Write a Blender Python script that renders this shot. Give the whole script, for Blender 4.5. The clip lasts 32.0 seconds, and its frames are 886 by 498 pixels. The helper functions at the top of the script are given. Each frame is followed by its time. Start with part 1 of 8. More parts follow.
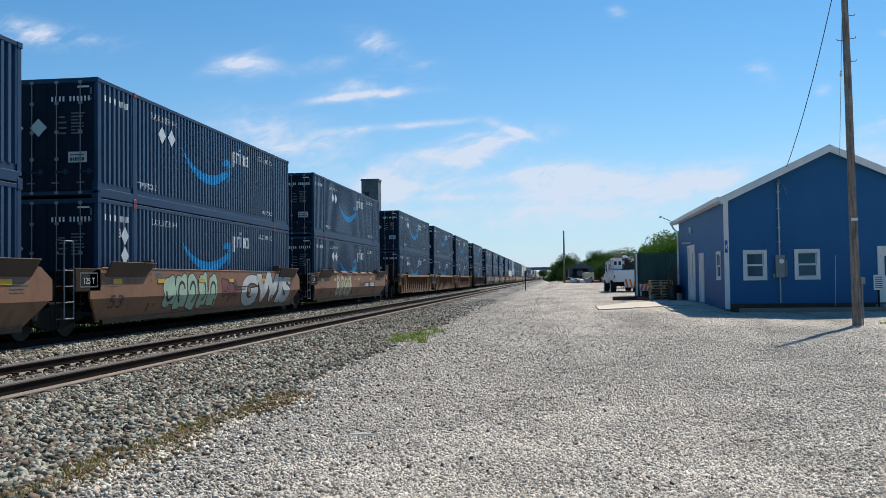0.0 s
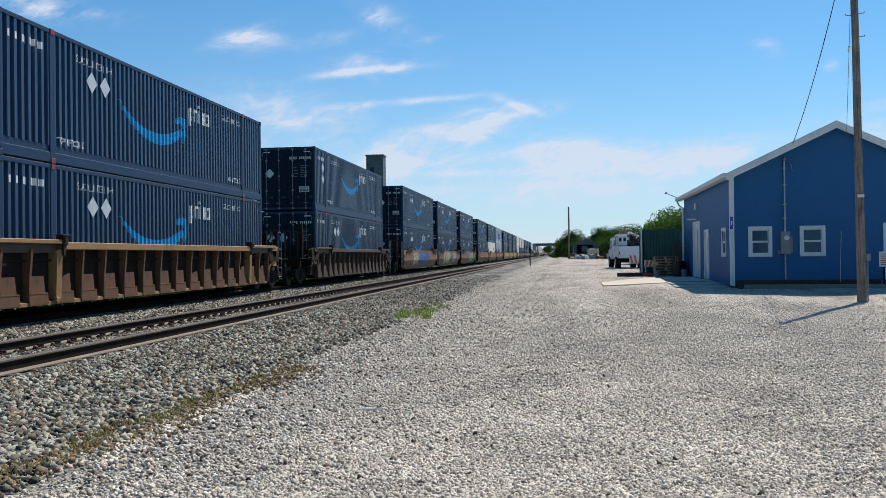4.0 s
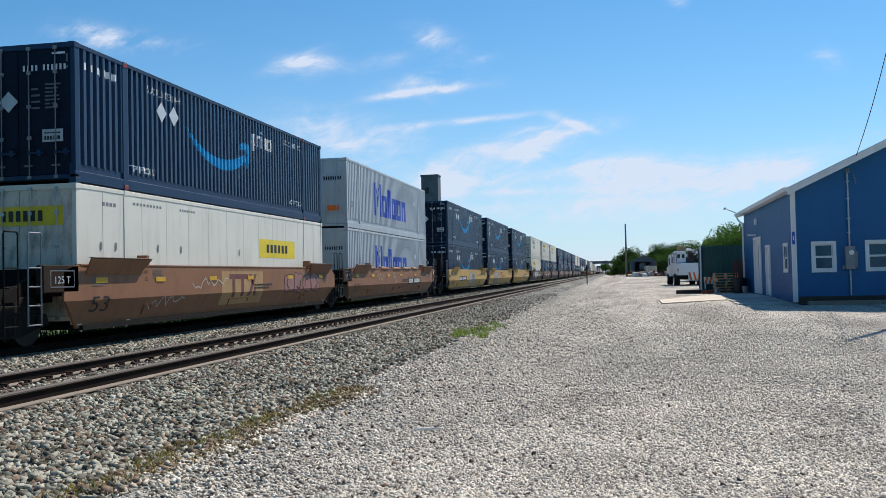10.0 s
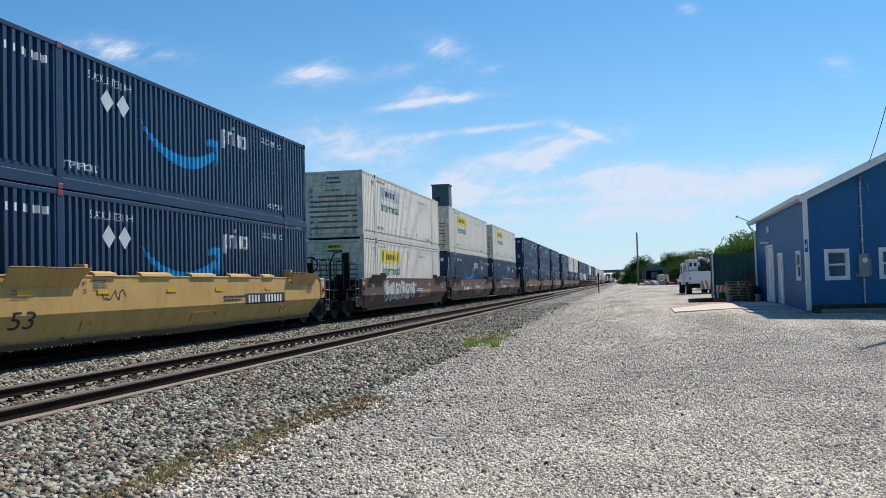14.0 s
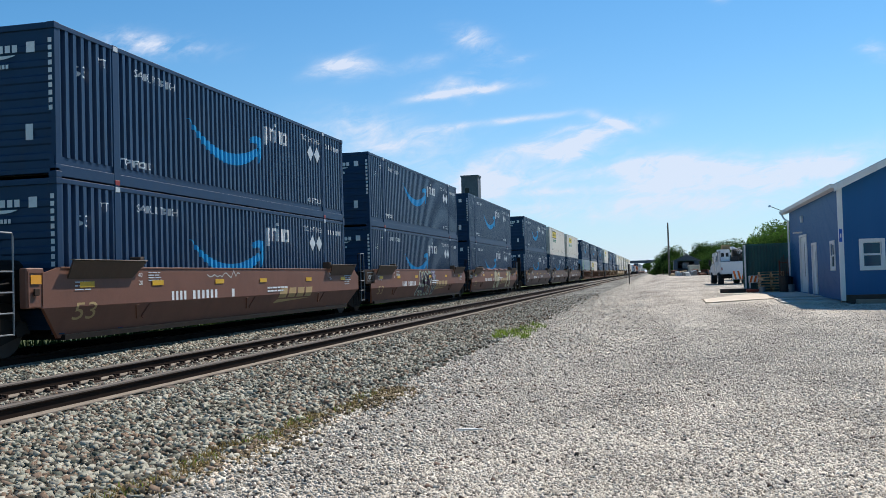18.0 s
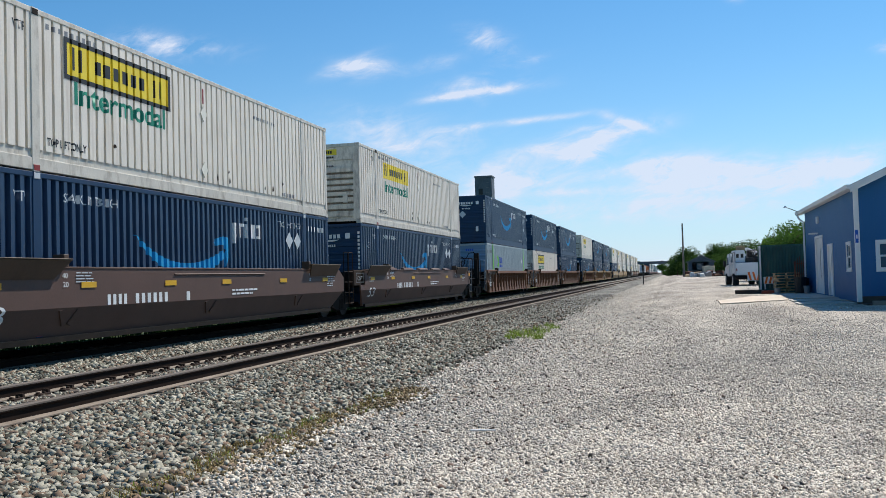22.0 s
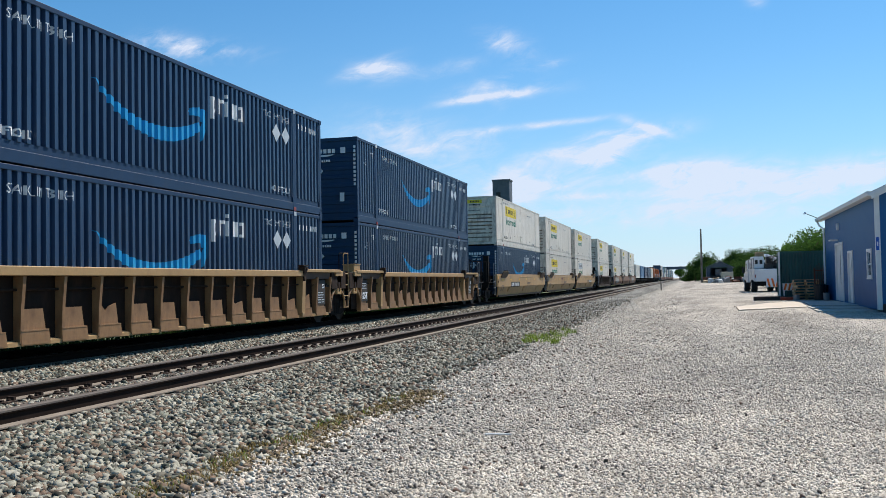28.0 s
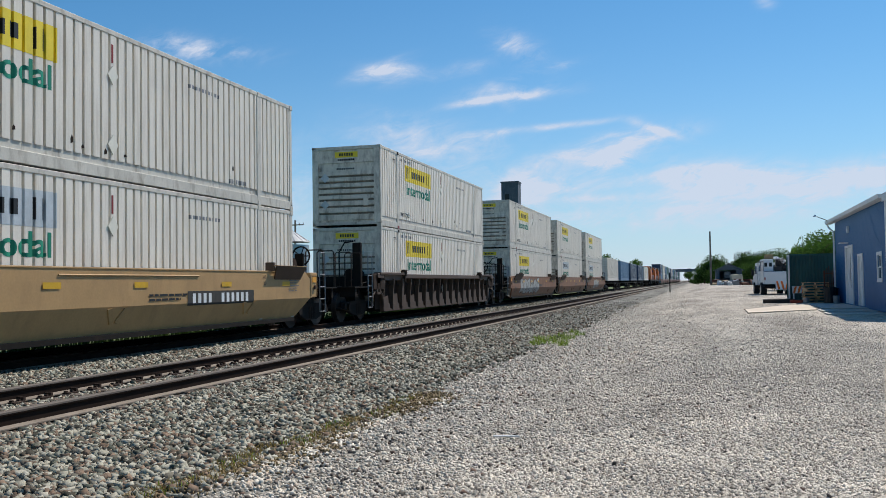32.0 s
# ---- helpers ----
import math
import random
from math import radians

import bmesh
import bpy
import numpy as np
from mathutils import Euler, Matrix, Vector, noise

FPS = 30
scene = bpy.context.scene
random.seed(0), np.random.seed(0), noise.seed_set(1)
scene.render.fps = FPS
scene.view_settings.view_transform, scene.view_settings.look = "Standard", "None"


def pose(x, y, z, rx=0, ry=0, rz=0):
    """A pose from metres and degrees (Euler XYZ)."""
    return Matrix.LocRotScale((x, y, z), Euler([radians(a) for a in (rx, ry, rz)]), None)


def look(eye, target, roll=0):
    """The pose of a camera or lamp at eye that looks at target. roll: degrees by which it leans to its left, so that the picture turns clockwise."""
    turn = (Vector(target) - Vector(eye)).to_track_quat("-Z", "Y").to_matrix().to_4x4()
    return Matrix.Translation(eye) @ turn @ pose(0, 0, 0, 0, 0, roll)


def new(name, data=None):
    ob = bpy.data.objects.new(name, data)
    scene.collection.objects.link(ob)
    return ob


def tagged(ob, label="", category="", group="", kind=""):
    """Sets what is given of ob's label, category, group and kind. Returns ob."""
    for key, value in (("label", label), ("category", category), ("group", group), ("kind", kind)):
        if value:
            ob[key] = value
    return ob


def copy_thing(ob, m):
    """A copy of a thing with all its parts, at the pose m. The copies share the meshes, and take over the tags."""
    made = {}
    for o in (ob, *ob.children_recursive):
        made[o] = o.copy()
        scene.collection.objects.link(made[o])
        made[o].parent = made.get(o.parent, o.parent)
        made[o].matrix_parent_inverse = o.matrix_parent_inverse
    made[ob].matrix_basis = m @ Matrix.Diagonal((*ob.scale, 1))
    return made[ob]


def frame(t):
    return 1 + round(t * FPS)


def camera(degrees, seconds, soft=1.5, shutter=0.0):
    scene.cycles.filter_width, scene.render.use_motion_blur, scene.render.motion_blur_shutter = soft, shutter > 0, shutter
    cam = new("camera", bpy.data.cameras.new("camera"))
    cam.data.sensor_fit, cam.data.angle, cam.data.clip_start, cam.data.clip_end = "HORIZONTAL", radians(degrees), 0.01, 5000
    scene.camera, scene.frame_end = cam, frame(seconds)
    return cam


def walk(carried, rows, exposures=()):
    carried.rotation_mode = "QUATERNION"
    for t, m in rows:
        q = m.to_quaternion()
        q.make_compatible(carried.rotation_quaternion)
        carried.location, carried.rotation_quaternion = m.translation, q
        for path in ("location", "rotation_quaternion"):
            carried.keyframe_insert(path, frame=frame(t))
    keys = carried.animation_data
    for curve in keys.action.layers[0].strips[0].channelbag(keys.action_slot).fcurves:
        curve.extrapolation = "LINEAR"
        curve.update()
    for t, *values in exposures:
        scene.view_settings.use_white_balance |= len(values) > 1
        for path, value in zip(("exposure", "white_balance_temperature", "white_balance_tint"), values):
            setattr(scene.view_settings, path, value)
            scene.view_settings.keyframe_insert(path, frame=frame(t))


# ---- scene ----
# ---- camera ----
EYE = (0.0, 0.0, 1.45)
PATH = [  # seconds, yaw, pitch, roll
    (0, 6.70, 1.88, 0.80), (0.5, 6.45, 1.80, 0.93), (1, 6.14, 1.79, 1.02), (1.5, 6.11, 1.51, 1.05),
    (2, 6.21, 1.07, 1.46), (2.5, 6.17, 0.86, 1.66), (3, 6.26, 0.66, 1.46), (3.5, 6.59, 0.49, 0.95),
    (4, 6.99, 0.39, 0.68), (4.5, 7.97, 0.80, 0.77), (6.5, 8.58, 1.39, 1.24), (7, 9.09, 1.41, 1.32),
    (7.5, 9.30, 1.51, 1.35), (8, 9.44, 1.64, 1.28), (8.5, 9.76, 1.66, 1.17), (9, 10.05, 1.60, 1.14),
    (9.5, 10.32, 1.64, 1.19), (10, 10.45, 1.64, 1.29), (10.5, 10.57, 1.76, 1.34), (11, 10.73, 1.73, 1.39),
    (11.5, 11.03, 1.77, 1.40), (12, 11.09, 1.75, 1.39), (12.5, 11.09, 1.77, 1.43), (13, 11.10, 2.02, 1.42),
    (13.5, 11.10, 2.25, 1.42), (14, 11.15, 2.25, 1.55), (14.5, 11.22, 2.34, 1.54), (16.5, 11.66, 2.24, 1.65),
    (17, 11.93, 2.14, 1.73), (17.5, 12.43, 2.02, 1.80), (18, 12.98, 1.75, 1.70), (18.5, 13.25, 1.70, 1.80),
    (19, 13.33, 1.80, 1.64), (19.5, 13.42, 1.75, 1.49), (20, 13.50, 1.73, 1.41), (20.5, 13.71, 1.67, 1.34),
    (21, 13.85, 1.64, 1.40), (21.5, 13.89, 1.68, 1.49), (22, 13.82, 1.81, 1.60), (22.5, 13.71, 1.97, 1.77),
    (23, 13.47, 2.03, 1.68), (23.5, 13.45, 2.28, 1.49), (24, 13.76, 2.43, 1.36), (24.5, 13.91, 2.47, 1.31),
    (25, 14.05, 2.57, 1.07), (25.5, 14.20, 2.67, 1.04), (27.5, 14.81, 2.11, 0.99), (28, 14.86, 2.03, 1.01),
    (28.5, 14.90, 1.93, 0.96), (29, 15.02, 1.78, 0.96), (29.5, 15.17, 1.79, 0.97), (30, 15.31, 1.74, 0.94),
    (30.5, 15.35, 1.95, 0.83), (31, 15.31, 2.15, 0.90), (31.5, 15.38, 2.15, 0.79), (32, 15.38, 2.15, 0.85),
]

cam = camera(51.2, 32.0, soft=0.5)
walk(cam, [(t, pose(*EYE, 90 + p, r, y)) for t, y, p, r in PATH],
     [(0, -0.05), (2, -0.08), (7, -0.03), (10, 0.0), (11, -0.10), (12, 0.0), (14, 0.0), (19, 0.06), (25, 0.0), (28, 0.06), (30, -0.05), (31, -0.10), (32, -0.17)])

# ---- light ----
SUN = Vector((0.284, 0.577, 0.766)).normalized()
world = bpy.data.worlds.new("sky")
scene.world = world
world.use_nodes = True


def build_sky(w):
    nt = w.node_tree
    n, l = nt.nodes, nt.links
    n.clear()

    def math_(op, a, b=None, c=None):
        m = n.new("ShaderNodeMath")
        m.operation = op
        for i, v in enumerate((a, b, c)):
            if v is None:
                continue
            if isinstance(v, (int, float)):
                m.inputs[i].default_value = v
            else:
                l.new(v, m.inputs[i])
        return m.outputs[0]

    out = n.new("ShaderNodeOutputWorld")
    bg = n.new("ShaderNodeBackground")
    bg.inputs["Strength"].default_value = 0.10
    sky = n.new("ShaderNodeTexSky")
    sky.sky_type = "NISHITA"
    sky.sun_disc = False
    sky.sun_elevation = math.asin(SUN.z)
    sky.sun_rotation = math.atan2(SUN.x, SUN.y)
    sky.air_density, sky.dust_density, sky.ozone_density = 1.0, 0.2, 3.0
    tc = n.new("ShaderNodeTexCoord")
    sep = n.new("ShaderNodeSeparateXYZ")
    l.new(tc.outputs["Generated"], sep.inputs[0])
    # clouds: position on the sky as slopes against the straight-ahead direction
    yy = math_("MAXIMUM", sep.outputs["Y"], 0.02)
    u = math_("DIVIDE", sep.outputs["X"], yy)
    v = math_("DIVIDE", sep.outputs["Z"], yy)
    comb = n.new("ShaderNodeCombineXYZ")
    l.new(math_("MULTIPLY", u, 1.0), comb.inputs[0])
    l.new(math_("MULTIPLY_ADD", u, -0.35, math_("MULTIPLY", v, 3.2)), comb.inputs[1])
    noi = n.new("ShaderNodeTexNoise")
    noi.inputs["Scale"].default_value = 9.0
    noi.inputs["Detail"].default_value = 9.0
    noi.inputs["Roughness"].default_value = 0.62
    noi.inputs["Distortion"].default_value = 0.6
    l.new(comb.outputs[0], noi.inputs["Vector"])
    wisps = noi.outputs["Fac"]
    total = [None, None]
    # centre u, v; half widths; tilt; weight; 1 for a dense bank, 0 for loose wisps
    for cu, cv, wu, wv, tilt, k, dense in CLOUDS:
        du = math_("SUBTRACT", u, cu)
        dv = math_("MULTIPLY_ADD", du, -tilt, math_("SUBTRACT", v, cv))
        e = math_("ADD", math_("POWER", math_("ABSOLUTE", math_("DIVIDE", du, wu)), 2.0),
                  math_("POWER", math_("ABSOLUTE", math_("DIVIDE", dv, wv)), 2.0))
        g = math_("MULTIPLY", math_("EXPONENT", math_("MULTIPLY", e, -1.0)), k)
        total[dense] = g if total[dense] is None else math_("ADD", total[dense], g)
    # fine fibres over the broad wisps
    fine = n.new("ShaderNodeTexNoise")
    fine.inputs["Scale"].default_value = 26.0
    fine.inputs["Detail"].default_value = 8.0
    fine.inputs["Roughness"].default_value = 0.65
    fine.inputs["Distortion"].default_value = 0.7
    comb2 = n.new("ShaderNodeCombineXYZ")
    l.new(math_("MULTIPLY", u, 1.0), comb2.inputs[0])
    l.new(math_("MULTIPLY_ADD", u, -0.3, math_("MULTIPLY", v, 2.0)), comb2.inputs[1])
    l.new(comb2.outputs[0], fine.inputs["Vector"])
    broad = math_("MINIMUM", math_("MAXIMUM", math_("MULTIPLY_ADD", wisps, 4.6, -1.65), 0.0), 1.4)
    fibre = math_("MAXIMUM", math_("MULTIPLY_ADD", fine.outputs["Fac"], 4.4, -1.45), 0.0)
    # thin general haze low down
    low = math_("MULTIPLY", math_("EXPONENT", math_("MULTIPLY", math_("ABSOLUTE", v), -9.2)), 0.88)
    loose = math_("MULTIPLY", math_("MULTIPLY", total[0], broad), math_("MULTIPLY", fibre, 0.62))
    bank = math_("MULTIPLY", total[1], math_("MULTIPLY_ADD", math_("MULTIPLY", broad, fibre), 0.60, 0.18))
    amount = math_("ADD", math_("ADD", loose, bank), low)
    amount = math_("MINIMUM", math_("MAXIMUM", amount, 0.0), 0.90)
    mix = n.new("ShaderNodeMix")
    mix.data_type = "RGBA"
    l.new(amount, mix.inputs["Factor"])
    deep = n.new("ShaderNodeMix")
    deep.data_type, deep.blend_type = "RGBA", "MULTIPLY"
    deep.inputs["Factor"].default_value = 1
    l.new(sky.outputs[0], deep.inputs["A"])
    deep.inputs["B"].default_value = SKY_TINT
    l.new(deep.outputs["Result"], mix.inputs["A"])
    mix.inputs["B"].default_value = (7.2, 7.85, 9.3, 1)
    l.new(mix.outputs["Result"], bg.inputs["Color"])
    l.new(bg.outputs[0], out.inputs[0])


SKY_TINT = (0.435, 0.945, 1.19, 1)
CLOUDS = [
    (-0.352, 0.245, 0.029, 0.0077, 0.24, 1.04, 1),
    (-0.326, 0.245, 0.035, 0.0071, -0.17, 0.83, 1),
    (-0.332, 0.243, 0.029, 0.0122, 0.02, 0.70, 0),
    (-0.227, 0.203, 0.032, 0.0039, 0.09, 1.32, 1),
    (-0.182, 0.206, 0.037, 0.0039, 0.04, 1.21, 1),
    (-0.194, 0.212, 0.050, 0.0099, 0.03, 0.70, 0),
    (-0.207, 0.209, 0.012, 0.0092, -0.79, 0.40, 0),
    (-0.159, 0.232, 0.034, 0.0046, 0.17, 0.80, 0),
    (-0.184, 0.259, 0.028, 0.0153, -0.47, 0.75, 0),
    (-0.245, 0.241, 0.025, 0.0092, 0.14, 0.35, 0),
    (-0.590, 0.294, 0.034, 0.0130, -0.12, 0.45, 0),
    (-0.535, 0.283, 0.040, 0.0069, -0.13, 0.40, 0),
    (-0.631, 0.303, 0.027, 0.0122, -0.11, 0.45, 0),
    (-0.227, 0.165, 0.044, 0.0045, 0.06, 0.88, 1),
    (-0.142, 0.170, 0.052, 0.0032, 0.05, 1.04, 1),
    (-0.240, 0.157, 0.044, 0.0092, 0.04, 0.50, 0),
    (-0.311, 0.164, 0.063, 0.0218, -0.26, 0.61, 1),
    (-0.272, 0.145, 0.063, 0.0229, 0.02, 0.40, 0),
    (-0.164, 0.123, 0.043, 0.0128, 0.35, 1.10, 1),
    (-0.089, 0.142, 0.055, 0.0109, 0.23, 1.32, 1),
    (-0.038, 0.160, 0.025, 0.0045, -0.39, 1.10, 1),
    (-0.053, 0.152, 0.041, 0.0076, 0.07, 1.00, 0),
    (-0.127, 0.113, 0.067, 0.0229, 0.15, 0.75, 0),
    (-0.086, 0.131, 0.033, 0.0061, -0.10, 0.80, 0),
    (-0.183, 0.099, 0.037, 0.0167, 0.05, 0.66, 1),
    (-0.004, 0.112, 0.042, 0.0083, 0.07, 1.54, 1),
    (0.014, 0.099, 0.047, 0.0180, 0.08, 1.43, 1),
    (0.092, 0.095, 0.041, 0.0167, -0.06, 1.26, 1),
    (0.168, 0.102, 0.052, 0.0141, 0.10, 1.26, 1),
    (0.043, 0.074, 0.100, 0.0180, 0.00, 0.77, 1),
    (0.065, 0.110, 0.038, 0.0122, -0.11, 0.60, 0),
    (-0.121, 0.089, 0.073, 0.0039, -0.00, 0.66, 1),
    (-0.128, 0.066, 0.091, 0.0153, 0.01, 0.45, 0),
    (0.221, 0.216, 0.014, 0.0092, -0.42, 0.60, 0),
    (0.285, 0.192, 0.007, 0.0061, 0.29, 0.60, 0),
    (0.359, 0.149, 0.038, 0.0168, -0.01, 0.75, 0),
    (0.258, 0.151, 0.016, 0.0061, 0.15, 0.60, 0),
    (0.075, 0.284, 0.009, 0.0061, -0.19, 0.50, 0),
    (-0.341, 0.197, 0.024, 0.0053, -0.09, 0.60, 0),
    (0.357, 0.247, 0.011, 0.0038, -0.23, 0.70, 0),
    (0.330, 0.120, 0.066, 0.0257, -0.08, 0.44, 1),
    (-0.56, 0.285, 0.06, 0.012, -0.12, 0.80, 0),
    (-0.55, 0.10, 0.2, 0.05, 0.10, 0.60, 0),
]
build_sky(world)

sun_data = bpy.data.lights.new("sun", "SUN")
sun_data.energy = 5.0
sun_data.angle = radians(0.53)
sun_data.color = (1.0, 0.935, 0.855)
sun = new("sun", sun_data)
sun.matrix_basis = look(SUN * 100, (0, 0, 0))

# ---- materials ----


def material(name, base, rough=0.6, metal=0.0, var=0.25, scale=6.0, grain=60.0, bump=0.15, dist=0.004,
             stain=None, stain_amount=0.0, stain_scale=(1.0, 1.0, 0.25), spec=0.4, per_object=0.0, per_island=0.0, stain_from=0.5):
    """A surface with variation at two scales, fine relief and, if asked, streaky stains."""
    m = bpy.data.materials.new(name)
    m.use_nodes = True
    nt = m.node_tree
    n, l = nt.nodes, nt.links
    b = n["Principled BSDF"]
    b.inputs["Roughness"].default_value = rough
    b.inputs["Metallic"].default_value = metal
    b.inputs["Specular IOR Level"].default_value = spec
    tc = n.new("ShaderNodeTexCoord")
    big = n.new("ShaderNodeTexNoise")
    big.inputs["Scale"].default_value = scale
    big.inputs["Detail"].default_value = 6
    l.new(tc.outputs["Object"], big.inputs["Vector"])
    fine = n.new("ShaderNodeTexNoise")
    fine.inputs["Scale"].default_value = grain
    fine.inputs["Detail"].default_value = 4
    l.new(tc.outputs["Object"], fine.inputs["Vector"])
    add = n.new("ShaderNodeMath")
    add.operation = "MULTIPLY_ADD"
    l.new(fine.outputs["Fac"], add.inputs[0])
    add.inputs[1].default_value = 0.6
    l.new(big.outputs["Fac"], add.inputs[2])
    rng = n.new("ShaderNodeMapRange")
    rng.inputs["From Min"].default_value, rng.inputs["From Max"].default_value = 0.45, 1.15
    rng.inputs["To Min"].default_value, rng.inputs["To Max"].default_value = 1 - var, 1 + var
    l.new(add.outputs[0], rng.inputs["Value"])
    value = rng.outputs[0]
    for amount, node, sock in ((per_object, "ShaderNodeObjectInfo", "Random"), (per_island, "ShaderNodeNewGeometry", "Random Per Island")):
        if amount:
            oi = n.new(node)
            r2 = n.new("ShaderNodeMapRange")
            r2.inputs["To Min"].default_value, r2.inputs["To Max"].default_value = 1 - amount, 1 + amount
            l.new(oi.outputs[sock], r2.inputs["Value"])
            mu = n.new("ShaderNodeMath")
            mu.operation = "MULTIPLY"
            l.new(value, mu.inputs[0])
            l.new(r2.outputs[0], mu.inputs[1])
            value = mu.outputs[0]
    col = n.new("ShaderNodeMix")
    col.data_type, col.blend_type = "RGBA", "MULTIPLY"
    col.inputs["Factor"].default_value = 1
    col.inputs["A"].default_value = (*base, 1)
    l.new(value, col.inputs["B"])
    colour = col.outputs["Result"]
    if stain:
        mp = n.new("ShaderNodeMapping")
        mp.inputs["Scale"].default_value = stain_scale
        l.new(tc.outputs["Object"], mp.inputs["Vector"])
        sn = n.new("ShaderNodeTexNoise")
        sn.inputs["Scale"].default_value = 3.0
        sn.inputs["Detail"].default_value = 7
        sn.inputs["Roughness"].default_value = 0.65
        l.new(mp.outputs[0], sn.inputs["Vector"])
        sr = n.new("ShaderNodeMapRange")
        sr.inputs["From Min"].default_value, sr.inputs["From Max"].default_value = stain_from, stain_from + 0.25
        sr.inputs["To Max"].default_value = stain_amount
        l.new(sn.outputs["Fac"], sr.inputs["Value"])
        sm = n.new("ShaderNodeMix")
        sm.data_type = "RGBA"
        l.new(sr.outputs[0], sm.inputs["Factor"])
        l.new(colour, sm.inputs["A"])
        sm.inputs["B"].default_value = (*stain, 1)
        colour = sm.outputs["Result"]
    l.new(colour, b.inputs["Base Color"])
    if bump:
        bp = n.new("ShaderNodeBump")
        bp.inputs["Strength"].default_value = bump
        bp.inputs["Distance"].default_value = dist
        l.new(fine.outputs["Fac"], bp.inputs["Height"])
        l.new(bp.outputs[0], b.inputs["Normal"])
    return m


RUST = (0.10, 0.045, 0.02)
DIRT = (0.07, 0.055, 0.04)
NAVY = material("navy_paint", (0.0085, 0.037, 0.094), 0.38, spec=0.62, var=0.12, scale=1.2, grain=30, bump=0.04, stain=(0.035, 0.055, 0.085), stain_amount=0.35, per_object=0.10)
NAVY_DARK = material("navy_frame_paint", (0.0095, 0.038, 0.09), 0.5, spec=0.26, var=0.15, scale=2, grain=40, bump=0.05, stain=(0.035, 0.04, 0.05), stain_amount=0.3)
# door ends get a darker navy than the sides
DOOR_NAVY = material("darker_navy_door_end", (0.004, 0.010, 0.026), 0.6, spec=0.16, var=0.2, scale=2, grain=40, bump=0.05, stain=(0.03, 0.03, 0.035), stain_amount=0.35)
JBFRAME = material("grimy_white_frame_paint", (0.58, 0.55, 0.48), 0.55, var=0.15, scale=2, grain=30, bump=0.06, stain=(0.16, 0.12, 0.08), stain_amount=0.7, stain_scale=(1.5, 1.5, 0.6))
SMILE = material("sky_blue_paint", (0.008, 0.30, 0.60), 0.5, var=0.1, scale=2, grain=40, bump=0.0)
WHITE = material("white_marking_paint", (0.72, 0.74, 0.74), 0.55, var=0.12, scale=3, grain=40, bump=0.0, stain=(0.3, 0.3, 0.3), stain_amount=0.4)
PLACARD = material("placard_metal", (0.50, 0.55, 0.58), 0.45, var=0.12, scale=6, grain=40, bump=0.05, stain=(0.25, 0.28, 0.3), stain_amount=0.5)
STEEL = material("galvanised_steel", (0.42, 0.44, 0.45), 0.42, 0.7, var=0.2, scale=8, grain=80, stain=RUST, stain_amount=0.3)
JBWHITE = material("white_container_paint", (0.75, 0.70, 0.61), 0.5, var=0.10, scale=0.9, grain=25, bump=0.05, stain=(0.44, 0.36, 0.27), stain_amount=0.5, stain_scale=(3.0, 3.0, 0.2), per_object=0.08, stain_from=0.47)
JBSMOOTH = material("white_panel_paint", (0.74, 0.71, 0.61), 0.42, var=0.07, scale=0.9, grain=25, bump=0.03, stain=(0.45, 0.40, 0.3), stain_amount=0.4, stain_scale=(1.5, 1.5, 0.2))
JBEND = material("white_end_paint", (0.68, 0.63, 0.54), 0.6, var=0.18, scale=1.4, grain=25, bump=0.05, stain=(0.11, 0.075, 0.05), stain_amount=0.75, stain_scale=(1.2, 1.2, 0.5), stain_from=0.47)
YELLOW = material("yellow_sign_paint", (0.78, 0.60, 0.03), 0.5, var=0.1, scale=3, grain=40, bump=0.0, stain=(0.5, 0.4, 0.1), stain_amount=0.3)
BLACK = material("black_paint", (0.018, 0.018, 0.018), 0.5, var=0.2, scale=3, grain=40, bump=0.05)
GREEN_TXT = material("green_lettering_paint", (0.005, 0.20, 0.12), 0.5, var=0.1, scale=3, grain=40, bump=0.0)
DIM_MARK = material("faded_grey_marking", (0.13, 0.14, 0.15), 0.6, var=0.15, scale=3, grain=40, bump=0.0)
RED = material("red_fitting_paint", (0.24, 0.025, 0.02), 0.5, var=0.25, scale=9, grain=60)
PALE_BLUE = material("pale_blue_grey_container_paint", (0.30, 0.37, 0.40), 0.5, var=0.12, scale=1.0, grain=25, bump=0.04, stain=(0.16, 0.19, 0.21), stain_amount=0.5, stain_scale=(1.5, 1.5, 0.2))
GREY_BLUE = material("pale_grey_container_paint", (0.42, 0.47, 0.50), 0.5, var=0.10, scale=1.0, grain=25, bump=0.04, stain=(0.24, 0.26, 0.28), stain_amount=0.5, stain_scale=(1.5, 1.5, 0.2))
ROYAL = material("royal_blue_paint", (0.02, 0.08, 0.48), 0.5, var=0.1, scale=3, grain=40, bump=0.0)
GOLD = material("faded_gold_lettering", (0.42, 0.29, 0.13), 0.6, var=0.15, scale=3, grain=40, bump=0.0, stain=(0.25, 0.15, 0.08), stain_amount=0.4)
REFLECTOR = material("faded_gold_reflector", (0.62, 0.36, 0.02), 0.5, var=0.15, scale=3, grain=40, bump=0.0, stain=(0.35, 0.2, 0.05), stain_amount=0.5)
# grime colour that also carries the shade between slats
SLATGAP = material("shaded_grimy_slat_gap", (0.20, 0.16, 0.12), 0.8, var=0.3, scale=2, grain=30, bump=0.1, stain=(0.07, 0.05, 0.035), stain_amount=0.8)
AMBER = material("amber_reflector", (0.75, 0.33, 0.03), 0.4, var=0.1, scale=4, grain=40, bump=0.0)
LIME = material("lime_green_paint", (0.20, 0.62, 0.02), 0.5, var=0.1, scale=3, grain=40, bump=0.0)


